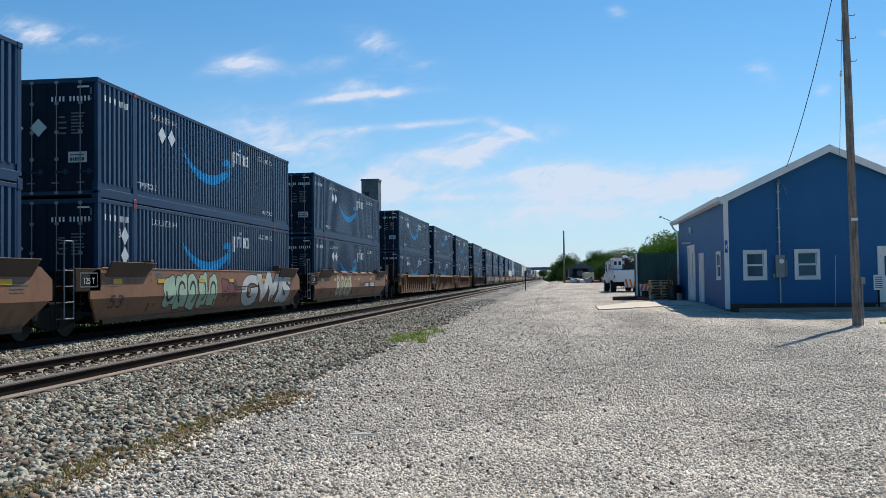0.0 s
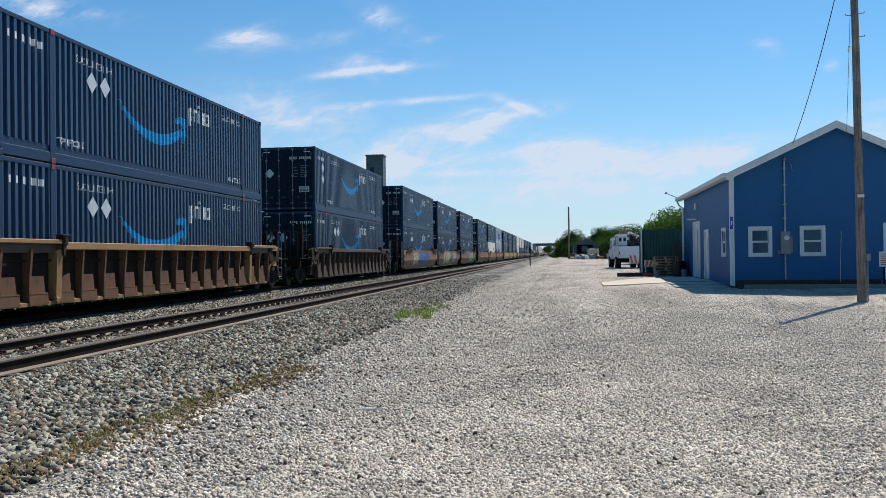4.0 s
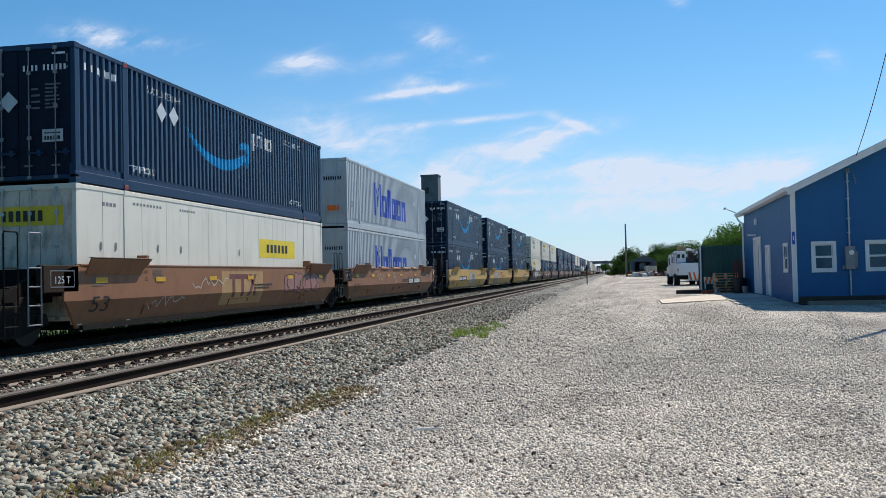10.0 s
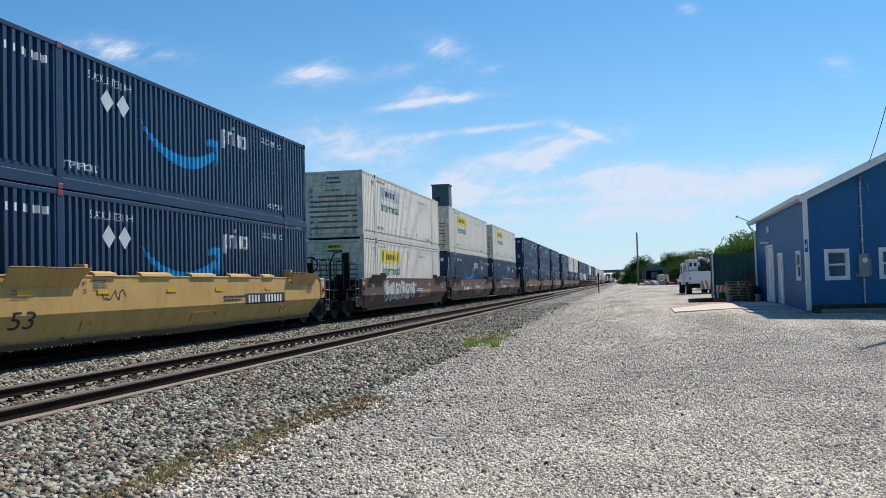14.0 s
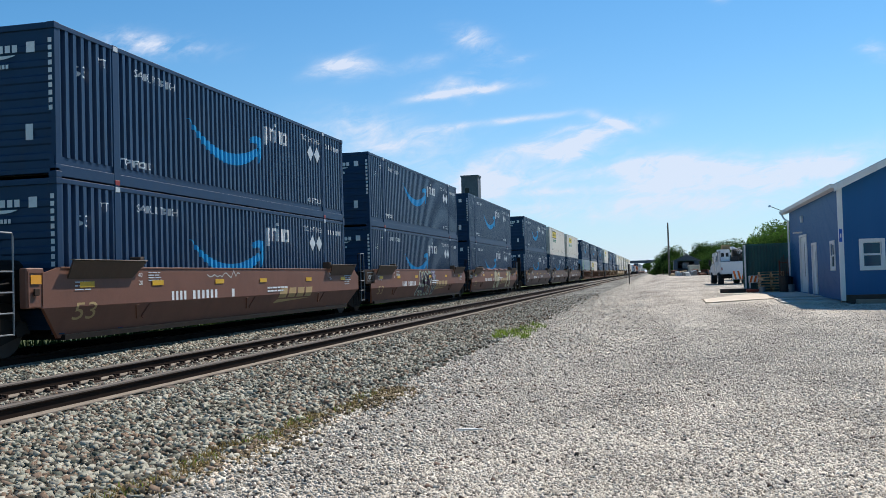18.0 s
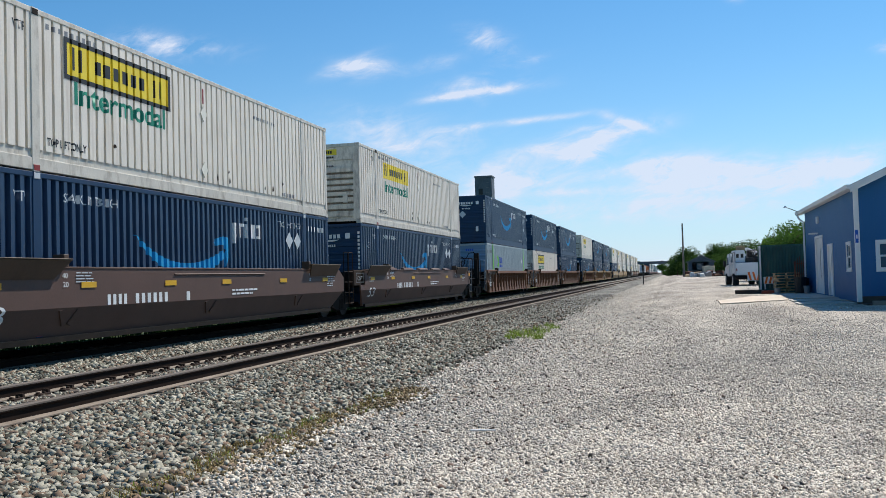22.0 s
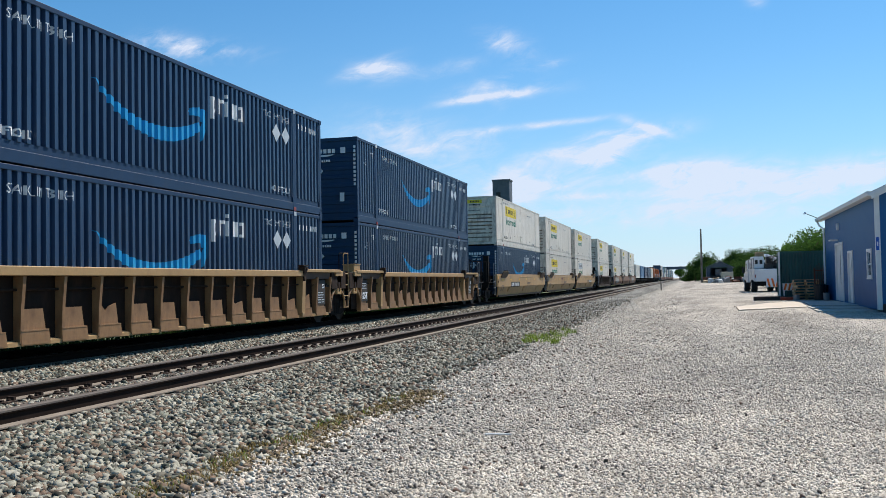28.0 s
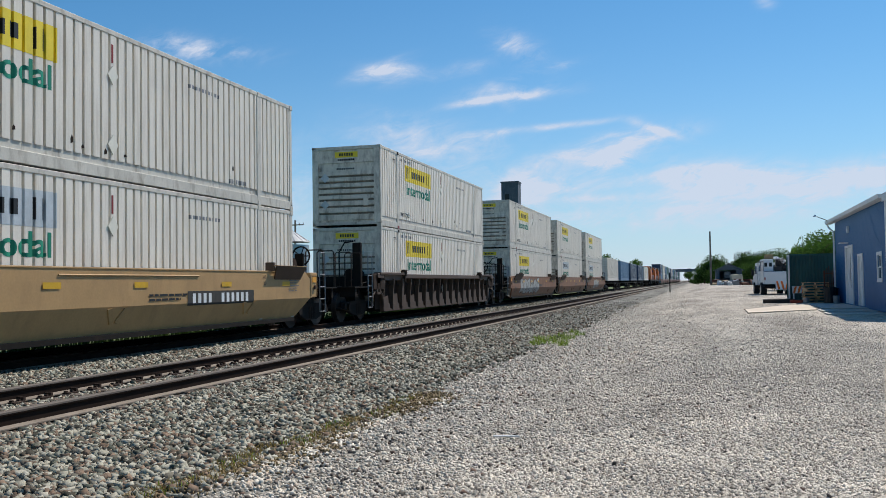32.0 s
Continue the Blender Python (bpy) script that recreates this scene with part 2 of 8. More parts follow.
def car_paint(name, base, stain, amount):
    return material(name, base, 0.62, var=0.16, scale=1.3, grain=22, bump=0.12, stain=stain, stain_amount=amount, stain_scale=(0.8, 0.8, 0.35))


CAR = {
    "pinkish_brown": car_paint("weathered_brown_car_paint", (0.238, 0.116, 0.062), (0.12, 0.06, 0.035), 0.7),
    "rusty_yellow": car_paint("rusty_yellow_car_paint", (0.34, 0.19, 0.075), (0.14, 0.065, 0.03), 0.8),
    "dark_rust": car_paint("dark_rusty_car_paint", (0.082, 0.051, 0.034), (0.055, 0.03, 0.02), 0.6),
    "orange_brown": car_paint("orange_brown_car_paint", (0.272, 0.124, 0.060), (0.14, 0.07, 0.04), 0.6),
    "yellow": car_paint("yellow_car_paint", (0.53, 0.325, 0.10), (0.30, 0.155, 0.05), 0.5),
    "maroon": car_paint("faded_maroon_car_paint", (0.107, 0.059, 0.049), (0.07, 0.04, 0.03), 0.6),
    "red_brown": car_paint("red_brown_car_paint", (0.164, 0.07, 0.045), (0.11, 0.05, 0.035), 0.5),
    "dark_brown": car_paint("dark_brown_car_paint", (0.094, 0.053, 0.041), (0.07, 0.045, 0.035), 0.4),
    "rust_red": car_paint("rust_red_car_paint", (0.20, 0.088, 0.042), (0.09, 0.035, 0.025), 0.6),
    # dimmer copies of two car paints, for parts shaded by the sill
    "shaded_rust": car_paint("shaded_rust_brown_car_paint", (0.165, 0.076, 0.036), (0.05, 0.026, 0.016), 0.7),
    "shaded_tan": car_paint("shaded_tan_car_paint", (0.30, 0.165, 0.075), (0.09, 0.045, 0.025), 0.7),
    "tan": car_paint("tan_car_paint", (0.43, 0.265, 0.115), (0.24, 0.14, 0.07), 0.4),
}
# rust darkened with the recess's shade; rust spots and end boxes share it
RECESS = material("rust_and_recess_shade", (0.020, 0.011, 0.007), 0.85, spec=0.2, var=0.4, scale=2.5, grain=30, bump=0.3, stain=(0.065, 0.034, 0.018), stain_amount=0.6)
PLATE = material("dark_number_plate", (0.06, 0.058, 0.055), 0.8, spec=0.15, var=0.15, scale=4, grain=40, bump=0.0, stain=(0.12, 0.10, 0.08), stain_amount=0.4)
PLATES = material("dark_iron_fastenings", (0.045, 0.028, 0.02), 0.85, spec=0.2, var=0.3, scale=6, grain=40, bump=0.3)
# near-black for floors, trucks and underframes
UNDER = material("near_black_underframe", (0.009, 0.0075, 0.0065), 0.85, spec=0.2, var=0.35, scale=5, grain=40, bump=0.3, stain=(0.035, 0.022, 0.014), stain_amount=0.5)
WHEEL = material("wheel_steel", (0.022, 0.018, 0.016), 0.6, 0.2, var=0.3, scale=9, grain=50)
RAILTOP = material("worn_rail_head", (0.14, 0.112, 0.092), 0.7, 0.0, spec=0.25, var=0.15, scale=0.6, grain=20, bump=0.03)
# rust taken down to near-black for the web's shaded face
RAILSIDE = material("rusty_shaded_rail_web", (0.020, 0.012, 0.009), 0.9, spec=0.1, var=0.3, scale=3, grain=40, bump=0.3)
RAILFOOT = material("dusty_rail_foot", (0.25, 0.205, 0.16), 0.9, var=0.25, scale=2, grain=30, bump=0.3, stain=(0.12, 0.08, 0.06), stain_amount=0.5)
TIE = material("weathered_timber_tie", (0.13, 0.10, 0.078), 0.9, var=0.35, scale=5, grain=40, bump=0.5, stain=(0.05, 0.035, 0.025), stain_amount=0.6, per_object=0.3)


def stone_mix(name, colours):
    """Loose stones, each of its own colour out of a mixed heap."""
    m = bpy.data.materials.new(name)
    m.use_nodes = True
    n, l = m.node_tree.nodes, m.node_tree.links
    b = n["Principled BSDF"]
    b.inputs["Roughness"].default_value = 0.92
    b.inputs["Specular IOR Level"].default_value = 0.2
    geo = n.new("ShaderNodeNewGeometry")
    ramp = n.new("ShaderNodeValToRGB")
    ramp.color_ramp.interpolation = "CONSTANT"
    for i, c in enumerate(colours):
        e = ramp.color_ramp.elements[i] if i < 2 else ramp.color_ramp.elements.new(i / len(colours))
        e.position = i / len(colours)
        e.color = (*c, 1)
    l.new(geo.outputs["Random Per Island"], ramp.inputs[0])
    tc = n.new("ShaderNodeTexCoord")
    fine = n.new("ShaderNodeTexNoise")
    fine.inputs["Scale"].default_value = 55
    fine.inputs["Detail"].default_value = 4
    l.new(tc.outputs["Object"], fine.inputs["Vector"])
    big = n.new("ShaderNodeTexNoise")
    big.inputs["Scale"].default_value = 0.8
    l.new(tc.outputs["Object"], big.inputs["Vector"])
    add = n.new("ShaderNodeMath")
    l.new(fine.outputs["Fac"], add.inputs[0])
    l.new(big.outputs["Fac"], add.inputs[1])
    rg = n.new("ShaderNodeMapRange")
    rg.inputs["From Min"].default_value, rg.inputs["From Max"].default_value = 0.6, 1.4
    rg.inputs["To Min"].default_value, rg.inputs["To Max"].default_value = 0.65, 1.35
    l.new(add.outputs[0], rg.inputs["Value"])
    mix = n.new("ShaderNodeMix")
    mix.data_type, mix.blend_type = "RGBA", "MULTIPLY"
    mix.inputs["Factor"].default_value = 1
    l.new(ramp.outputs[0], mix.inputs["A"])
    l.new(rg.outputs[0], mix.inputs["B"])
    l.new(mix.outputs["Result"], b.inputs["Base Color"])
    bp = n.new("ShaderNodeBump")
    bp.inputs["Strength"].default_value = 0.4
    bp.inputs["Distance"].default_value = 0.006
    l.new(fine.outputs["Fac"], bp.inputs["Height"])
    l.new(bp.outputs[0], b.inputs["Normal"])
    return m


BALLAST = stone_mix("mixed_ballast_stone", [(0.345, 0.328, 0.259), (0.150, 0.138, 0.108), (0.405, 0.380, 0.300), (0.074, 0.067, 0.051), (0.278, 0.281, 0.223), (0.245, 0.171, 0.119), (0.385, 0.365, 0.287), (0.171, 0.124, 0.090), (0.111, 0.117, 0.090), (0.441, 0.411, 0.331)])
YARDSTONE = stone_mix("limestone_chips", [(0.690, 0.616, 0.508), (0.621, 0.552, 0.458), (0.552, 0.493, 0.404), (0.740, 0.666, 0.552), (0.660, 0.597, 0.493), (0.318, 0.275, 0.223), (0.710, 0.636, 0.528), (0.601, 0.543, 0.448), (0.398, 0.346, 0.278)])
FRINGE = stone_mix("mixed_edge_stone", [(0.595, 0.545, 0.454), (0.426, 0.396, 0.333), (0.765, 0.694, 0.580), (0.242, 0.220, 0.184), (0.567, 0.454, 0.347), (0.708, 0.652, 0.545)])
DIRTCHIP = stone_mix("brown_dirt_crumbs", [(0.20, 0.15, 0.085), (0.27, 0.20, 0.11), (0.15, 0.11, 0.065), (0.33, 0.25, 0.15), (0.22, 0.18, 0.09)])
BLUEWALL = material("blue_siding_paint", (0.019, 0.117, 0.278), 0.5, spec=0.22, var=0.10, scale=0.7, grain=30, bump=0.08, stain=(0.04, 0.11, 0.25), stain_amount=0.35, stain_scale=(1.5, 1.5, 0.15))
TRIM = material("white_trim_paint", (0.74, 0.74, 0.72), 0.5, var=0.08, scale=2, grain=30, bump=0.05, stain=(0.42, 0.4, 0.36), stain_amount=0.3)
ROOF = material("pale_roof_metal", (0.55, 0.54, 0.52), 0.5, var=0.12, scale=1.2, grain=30)
GREENBOX = material("faded_green_paint", (0.028, 0.10, 0.09), 0.6, var=0.2, scale=1.2, grain=30, stain=(0.10, 0.06, 0.03), stain_amount=0.5)
WOOD = material("grey_pole_timber", (0.25, 0.21, 0.175), 0.9, var=0.5, scale=2.5, grain=26, bump=0.8, dist=0.012, stain=(0.045, 0.033, 0.025), stain_amount=0.85, stain_scale=(7, 7, 0.5), stain_from=0.45)
PALLET = material("pallet_wood", (0.50, 0.36, 0.21), 0.85, var=0.25, scale=4, grain=40, bump=0.3, per_object=0.25)
CONCRETE = material("pale_concrete", (0.46, 0.43, 0.38), 0.9, var=0.15, scale=1.2, grain=40, bump=0.2, stain=(0.25, 0.22, 0.18), stain_amount=0.4, stain_scale=(1, 1, 1))
# brighter, warmer copy of the concrete for the slab's sunlit part
SUNNYSLAB = material("sunlit_beige_concrete", (0.66, 0.56, 0.44), 0.9, var=0.12, scale=1.2, grain=40, bump=0.2, stain=(0.42, 0.35, 0.27), stain_amount=0.4, stain_scale=(1, 1, 1))
EDGEWOOD = material("weathered_edging_timber", (0.27, 0.21, 0.165), 0.9, var=0.3, scale=3, grain=40, bump=0.5, stain=(0.08, 0.06, 0.045), stain_amount=0.6)
DARKWOOD = material("dark_landscape_timber", (0.06, 0.045, 0.035), 0.9, var=0.3, scale=3, grain=40, bump=0.5)
TRUCKWHITE = material("truck_white_paint", (0.72, 0.73, 0.73), 0.35, var=0.06, scale=2, grain=30, bump=0.02)
ORANGE = material("orange_paint", (0.75, 0.16, 0.02), 0.5, var=0.1, scale=4, grain=40, bump=0.02)
RUBBER = material("tyre_rubber", (0.02, 0.02, 0.02), 0.85, var=0.2, scale=8, grain=60)
GREYMETAL = material("grey_painted_metal", (0.22, 0.23, 0.24), 0.5, 0.2, var=0.15, scale=3, grain=40, stain=RUST, stain_amount=0.2)
BARK = material("tree_bark", (0.09, 0.065, 0.045), 0.95, var=0.3, scale=4, grain=30, bump=0.6)


def leafy(name, base, through_):
    """Thin leaves: each of its own tone, with some light passing through."""
    m = bpy.data.materials.new(name)
    m.use_nodes = True
    n, l = m.node_tree.nodes, m.node_tree.links
    n.remove(n["Principled BSDF"])
    geo = n.new("ShaderNodeNewGeometry")
    rg = n.new("ShaderNodeMapRange")
    rg.inputs["To Min"].default_value, rg.inputs["To Max"].default_value = 0.55, 1.45
    l.new(geo.outputs["Random Per Island"], rg.inputs["Value"])
    mixed = n.new("ShaderNodeMixShader")
    mixed.inputs[0].default_value = 0.4
    for k, (kind, c) in enumerate((("ShaderNodeBsdfDiffuse", base), ("ShaderNodeBsdfTranslucent", through_))):
        col = n.new("ShaderNodeMix")
        col.data_type, col.blend_type = "RGBA", "MULTIPLY"
        col.inputs["Factor"].default_value = 1
        col.inputs["A"].default_value = (*c, 1)
        l.new(rg.outputs[0], col.inputs["B"])
        sh = n.new(kind)
        l.new(col.outputs["Result"], sh.inputs["Color"])
        l.new(sh.outputs[0], mixed.inputs[1 + k])
    l.new(mixed.outputs[0], n["Material Output"].inputs["Surface"])
    return m


LEAF = leafy("leaf_green", (0.062, 0.13, 0.036), (0.09, 0.18, 0.03))
LEAF_DARK = leafy("dark_leaf_green", (0.048, 0.095, 0.032), (0.065, 0.125, 0.026))
GRASS = leafy("grass_blade", (0.19, 0.27, 0.055), (0.24, 0.33, 0.05))
SCREENWEED = leafy("dark_screen_weed", (0.035, 0.055, 0.018), (0.03, 0.05, 0.012))
DRYGRASS = leafy("dry_weed", (0.24, 0.18, 0.075), (0.24, 0.18, 0.06))
BINMETAL = material("bin_galvanised_sheet", (0.42, 0.46, 0.5), 0.4, 0.5, var=0.12, scale=2, grain=20)
ELEVATOR = material("dark_elevator_sheet", (0.085, 0.105, 0.135), 0.7, var=0.3, scale=0.4, grain=4, stain=(0.22, 0.25, 0.29), stain_amount=0.5)
LOCO_ORANGE = material("locomotive_orange", (0.50, 0.13, 0.03), 0.5, var=0.15, scale=1, grain=20)
GREENCONT = material("green_container_paint", (0.04, 0.13, 0.10), 0.5, var=0.15, scale=1, grain=20)
STEELBLUE = material("steel_blue_container_paint", (0.12, 0.22, 0.34), 0.5, var=0.12, scale=1, grain=20, stain=(0.2, 0.25, 0.3), stain_amount=0.3)


def glass():
    m = bpy.data.materials.new("window_glass")
    m.use_nodes = True
    b = m.node_tree.nodes["Principled BSDF"]
    b.inputs["Base Color"].default_value = (0.022, 0.075, 0.13, 1)
    b.inputs["Roughness"].default_value = 0.06
    b.inputs["Specular IOR Level"].default_value = 0.28
    return m


GLASS = glass()


def gravel(name, light, dark, cell, rough=0.95, mixed_in=None):
    """Crushed stone: cells of differing tone with recessed joints, coarser lumps, and broad worn tracks."""
    m = bpy.data.materials.new(name)
    m.use_nodes = True
    n, l = m.node_tree.nodes, m.node_tree.links
    b = n["Principled BSDF"]
    b.inputs["Roughness"].default_value = rough
    b.inputs["Specular IOR Level"].default_value = 0.2
    tc = n.new("ShaderNodeTexCoord")

    def cells(size):
        v = n.new("ShaderNodeTexVoronoi")
        v.inputs["Scale"].default_value = 1 / size
        l.new(tc.outputs["Object"], v.inputs["Vector"])
        sp = n.new("ShaderNodeSeparateColor")
        l.new(v.outputs["Color"], sp.inputs[0])
        return v, sp.outputs[0]

    def fuse(op, a, c, d=None):
        k = n.new("ShaderNodeMath")
        k.operation = op
        for i, q in enumerate((a, c, d)):
            if q is None:
                continue
            if isinstance(q, float):
                k.inputs[i].default_value = q
            else:
                l.new(q, k.inputs[i])
        return k.outputs[0]

    v1, c1 = cells(cell)
    v2, c2 = cells(cell * 3.1)
    tracks = n.new("ShaderNodeTexNoise")
    tracks.inputs["Scale"].default_value = 0.3
    tracks.inputs["Detail"].default_value = 9
    tracks.inputs["Roughness"].default_value = 0.6
    mp = n.new("ShaderNodeMapping")
    mp.inputs["Scale"].default_value = (1.8, 0.45, 1)
    mp.inputs["Rotation"].default_value = (0, 0, radians(-14))
    l.new(tc.outputs["Object"], mp.inputs["Vector"])
    l.new(mp.outputs[0], tracks.inputs["Vector"])
    patch = n.new("ShaderNodeTexNoise")
    patch.inputs["Scale"].default_value = 4.0
    patch.inputs["Detail"].default_value = 8
    patch.inputs["Roughness"].default_value = 0.75
    l.new(tc.outputs["Object"], patch.inputs["Vector"])
    tone = fuse("MULTIPLY_ADD", c1, 0.55, fuse("MULTIPLY_ADD", c2, 0.40, fuse("MULTIPLY_ADD", tracks.outputs["Fac"], 1.5, fuse("MULTIPLY_ADD", patch.outputs["Fac"], 1.3, -1.43))))
    tone = fuse("MINIMUM", fuse("MAXIMUM", tone, 0.0), 1.0)
    mix = n.new("ShaderNodeMix")
    mix.data_type = "RGBA"
    l.new(tone, mix.inputs["Factor"])
    mix.inputs["A"].default_value = (*dark, 1)
    mix.inputs["B"].default_value = (*light, 1)
    colour = mix.outputs["Result"]
    if mixed_in:
        # darker stone spread thinner and thinner from one side
        edge, reach, dark_b, light_b = mixed_in
        sep = n.new("ShaderNodeSeparateXYZ")
        l.new(tc.outputs["Object"], sep.inputs[0])
        wander = n.new("ShaderNodeTexNoise")
        wander.inputs["Scale"].default_value = 0.45
        wander.inputs["Detail"].default_value = 8
        wander.inputs["Roughness"].default_value = 0.7
        l.new(tc.outputs["Object"], wander.inputs["Vector"])
        away = fuse("MULTIPLY_ADD", wander.outputs["Fac"], -2.6, fuse("ADD", sep.outputs["X"], 1.3 - edge))
        amount = fuse("MINIMUM", fuse("MAXIMUM", fuse("SUBTRACT", 1.0, fuse("DIVIDE", away, reach)), 0.0), 1.0)
        amount = fuse("GREATER_THAN", fuse("MULTIPLY", amount, 0.95), c2)
        other = n.new("ShaderNodeMix")
        other.data_type = "RGBA"
        l.new(c1, other.inputs["Factor"])
        other.inputs["A"].default_value = (*dark_b, 1)
        other.inputs["B"].default_value = (*light_b, 1)
        both = n.new("ShaderNodeMix")
        both.data_type = "RGBA"
        l.new(amount, both.inputs["Factor"])
        l.new(colour, both.inputs["A"])
        l.new(other.outputs["Result"], both.inputs["B"])
        colour = both.outputs["Result"]
    l.new(colour, b.inputs["Base Color"])
    bp = n.new("ShaderNodeBump")
    bp.inputs["Strength"].default_value = 1.0
    bp.inputs["Distance"].default_value = cell * 0.9
    bp.invert = True
    l.new(fuse("MULTIPLY_ADD", v2.outputs["Distance"], 1.5, v1.outputs["Distance"]), bp.inputs["Height"])
    l.new(bp.outputs[0], b.inputs["Normal"])
    return m


LOT = gravel("limestone_gravel", (0.81, 0.725, 0.605), (0.20, 0.17, 0.138), 0.026, 0.95, (-3.5, 2.2, (0.17, 0.15, 0.12), (0.50, 0.46, 0.385)))
BED = gravel("ballast_bed", (0.46, 0.44, 0.38), (0.05, 0.046, 0.04), 0.07)
# near-black copy of the ballast, with the train's shade in its colour
SHADEBED = gravel("shade_dark_ballast", (0.035, 0.03, 0.026), (0.008, 0.007, 0.006), 0.07)

# ---- shape helpers ----


def box(bm, x0, x1, y0, y1, z0, z1, bev=0.0):
    vs = [bm.verts.new((x, y, z)) for z in (z0, z1) for y in (y0, y1) for x in (x0, x1)]
    fs = [bm.faces.new([vs[i] for i in q]) for q in
          ((0, 2, 3, 1), (4, 5, 7, 6), (0, 1, 5, 4), (2, 6, 7, 3), (0, 4, 6, 2), (1, 3, 7, 5))]
    if bev:
        es = {e for f in fs for e in f.edges}
        bmesh.ops.bevel(bm, geom=list(es), offset=bev, segments=1, affect="EDGES")
    return bm


def prism(bm, pts, axis, a, b):
    """A polygon swept along an axis; pts are the two other coordinates in x, y, z order."""
    def at(p, h):
        return {"x": (h, p[0], p[1]), "y": (p[0], h, p[1]), "z": (p[0], p[1], h)}[axis]
    lo = [bm.verts.new(at(p, a)) for p in pts]
    hi = [bm.verts.new(at(p, b)) for p in pts]
    fs = [bm.faces.new(lo), bm.faces.new(hi)]
    for i in range(len(pts)):
        j = (i + 1) % len(pts)
        fs.append(bm.faces.new((lo[i], lo[j], hi[j], hi[i])))
    bmesh.ops.recalc_face_normals(bm, faces=fs)
    return bm


def rod(bm, p, q, r, n=8, r2=None):
    p, q = Vector(p), Vector(q)
    d = q - p
    m = Matrix.Translation((p + q) / 2) @ d.to_track_quat("Z", "Y").to_matrix().to_4x4()
    bmesh.ops.create_cone(bm, cap_ends=True, segments=n, radius1=r, radius2=r if r2 is None else r2, depth=d.length, matrix=m)
    return bm


def path_rod(bm, pts, r, n=6):
    """A bent rod: one tube through the points."""
    pts = [Vector(p) for p in pts]
    rings = []
    for i, p in enumerate(pts):
        d = (pts[min(i + 1, len(pts) - 1)] - pts[max(i - 1, 0)]).normalized()
        q = d.to_track_quat("Z", "Y")
        rings.append([bm.verts.new(p + q @ Vector((r * math.cos(k * 6.2832 / n), r * math.sin(k * 6.2832 / n), 0))) for k in range(n)])
    for a, c in zip(rings, rings[1:]):
        best = min(range(n), key=lambda o: sum((a[k].co - c[(k + o) % n].co).length for k in range(n)))
        for k in range(n):
            bm.faces.new((a[k], a[(k + 1) % n], c[(k + 1 + best) % n], c[(k + best) % n]))
    bm.faces.new(rings[0])
    bm.faces.new(rings[-1])
    return bm


def poly(bm, pts):
    f = bm.faces.new([bm.verts.new(p) for p in pts])
    return f


def finish(name, bm, smooth=False):
    me = bpy.data.meshes.new(name)
    if not any(f.tag for f in bm.faces):
        bmesh.ops.recalc_face_normals(bm, faces=bm.faces[:])
    if smooth:
        for f in bm.faces:
            f.smooth = True
    bm.to_mesh(me)
    bm.free()
    return me


def put(name, me, mat, parent=None, m=None, label=""):
    """A mesh as one object, its material held by the object so that meshes can be shared."""
    ob = new(name, me)
    if not me.materials:
        me.materials.append(None)
    ob.material_slots[0].link = "OBJECT"
    ob.material_slots[0].material = mat
    if parent:
        ob.parent = parent
    if m is not None:
        ob.matrix_basis = m
    if label:
        tagged(ob, label)
    return ob


def part(name, bm, mat, parent=None, label="", m=None, smooth=False):
    return put(name, finish(name, bm, smooth), mat, parent, m, label)


MESHES = {}


def shared(key, fn, smooth=False):
    """The mesh of that key, built once."""
    if key not in MESHES:
        bm = bmesh.new()
        fn(bm)
        MESHES[key] = finish(str(key), bm, smooth)
    return MESHES[key]


def thing(name, label, category, group="", kind="", m=None):
    ob = new(name)
    ob.empty_display_size = 0.3
    if m is not None:
        ob.matrix_basis = m
    return tagged(ob, label, category, group, kind)


def letters(body, size, width=None, bold=0.0):
    """Flat lettering as a bmesh in u, v (x, y), its lower left at the origin."""
    cu = bpy.data.curves.new("lettering", "FONT")
    cu.body, cu.size, cu.offset = body, size, bold
    ob = bpy.data.objects.new("lettering", cu)
    scene.collection.objects.link(ob)
    dg = bpy.context.evaluated_depsgraph_get()
    dg.update()
    me = bpy.data.meshes.new_from_object(ob.evaluated_get(dg))
    bm = bmesh.new()
    bm.from_mesh(me)
    bpy.data.objects.remove(ob)
    bpy.data.meshes.remove(me)
    xs = [v.co.x for v in bm.verts]
    ys = [v.co.y for v in bm.verts]
    k = (width / (max(xs) - min(xs))) if width else 1.0
    for v in bm.verts:
        v.co = ((v.co.x - min(xs)) * k, v.co.y - min(ys), 0)
    return bm


def flat(pts_list):
    bm = bmesh.new()
    for pts in pts_list:
        poly(bm, [(p[0], p[1], 0) for p in pts])
    bm.normal_update()
    bmesh.ops.triangulate(bm, faces=bm.faces[:])
    return bm


def bars(u0, v0, u1, v1, n, fill=0.7, seed=1):
    """A line of plain bars in place of characters."""
    rnd = random.Random(seed)
    w = (u1 - u0) / n
    out = []
    for i in range(n):
        a = u0 + i * w
        out.append([(a, v0), (a + w * fill, v0), (a + w * fill, v1), (a, v1)])
    return flat(out)


def type_lines(u0, v0, u1, rows, pitch, high, seed=2):
    """Lines of small type as thin bars of uneven length."""
    rnd = random.Random(seed)
    out = []
    for i in range(rows):
        a, b, v = u0, u0 + (u1 - u0) * rnd.uniform(0.7, 1.0), v0 + i * pitch
        while a < b - 0.04:
            w = min(rnd.uniform(0.10, 0.30), b - a)
            out.append([(a, v), (a + w, v), (a + w, v + high), (a, v + high)])
            a += w + 0.035
    return flat(out)


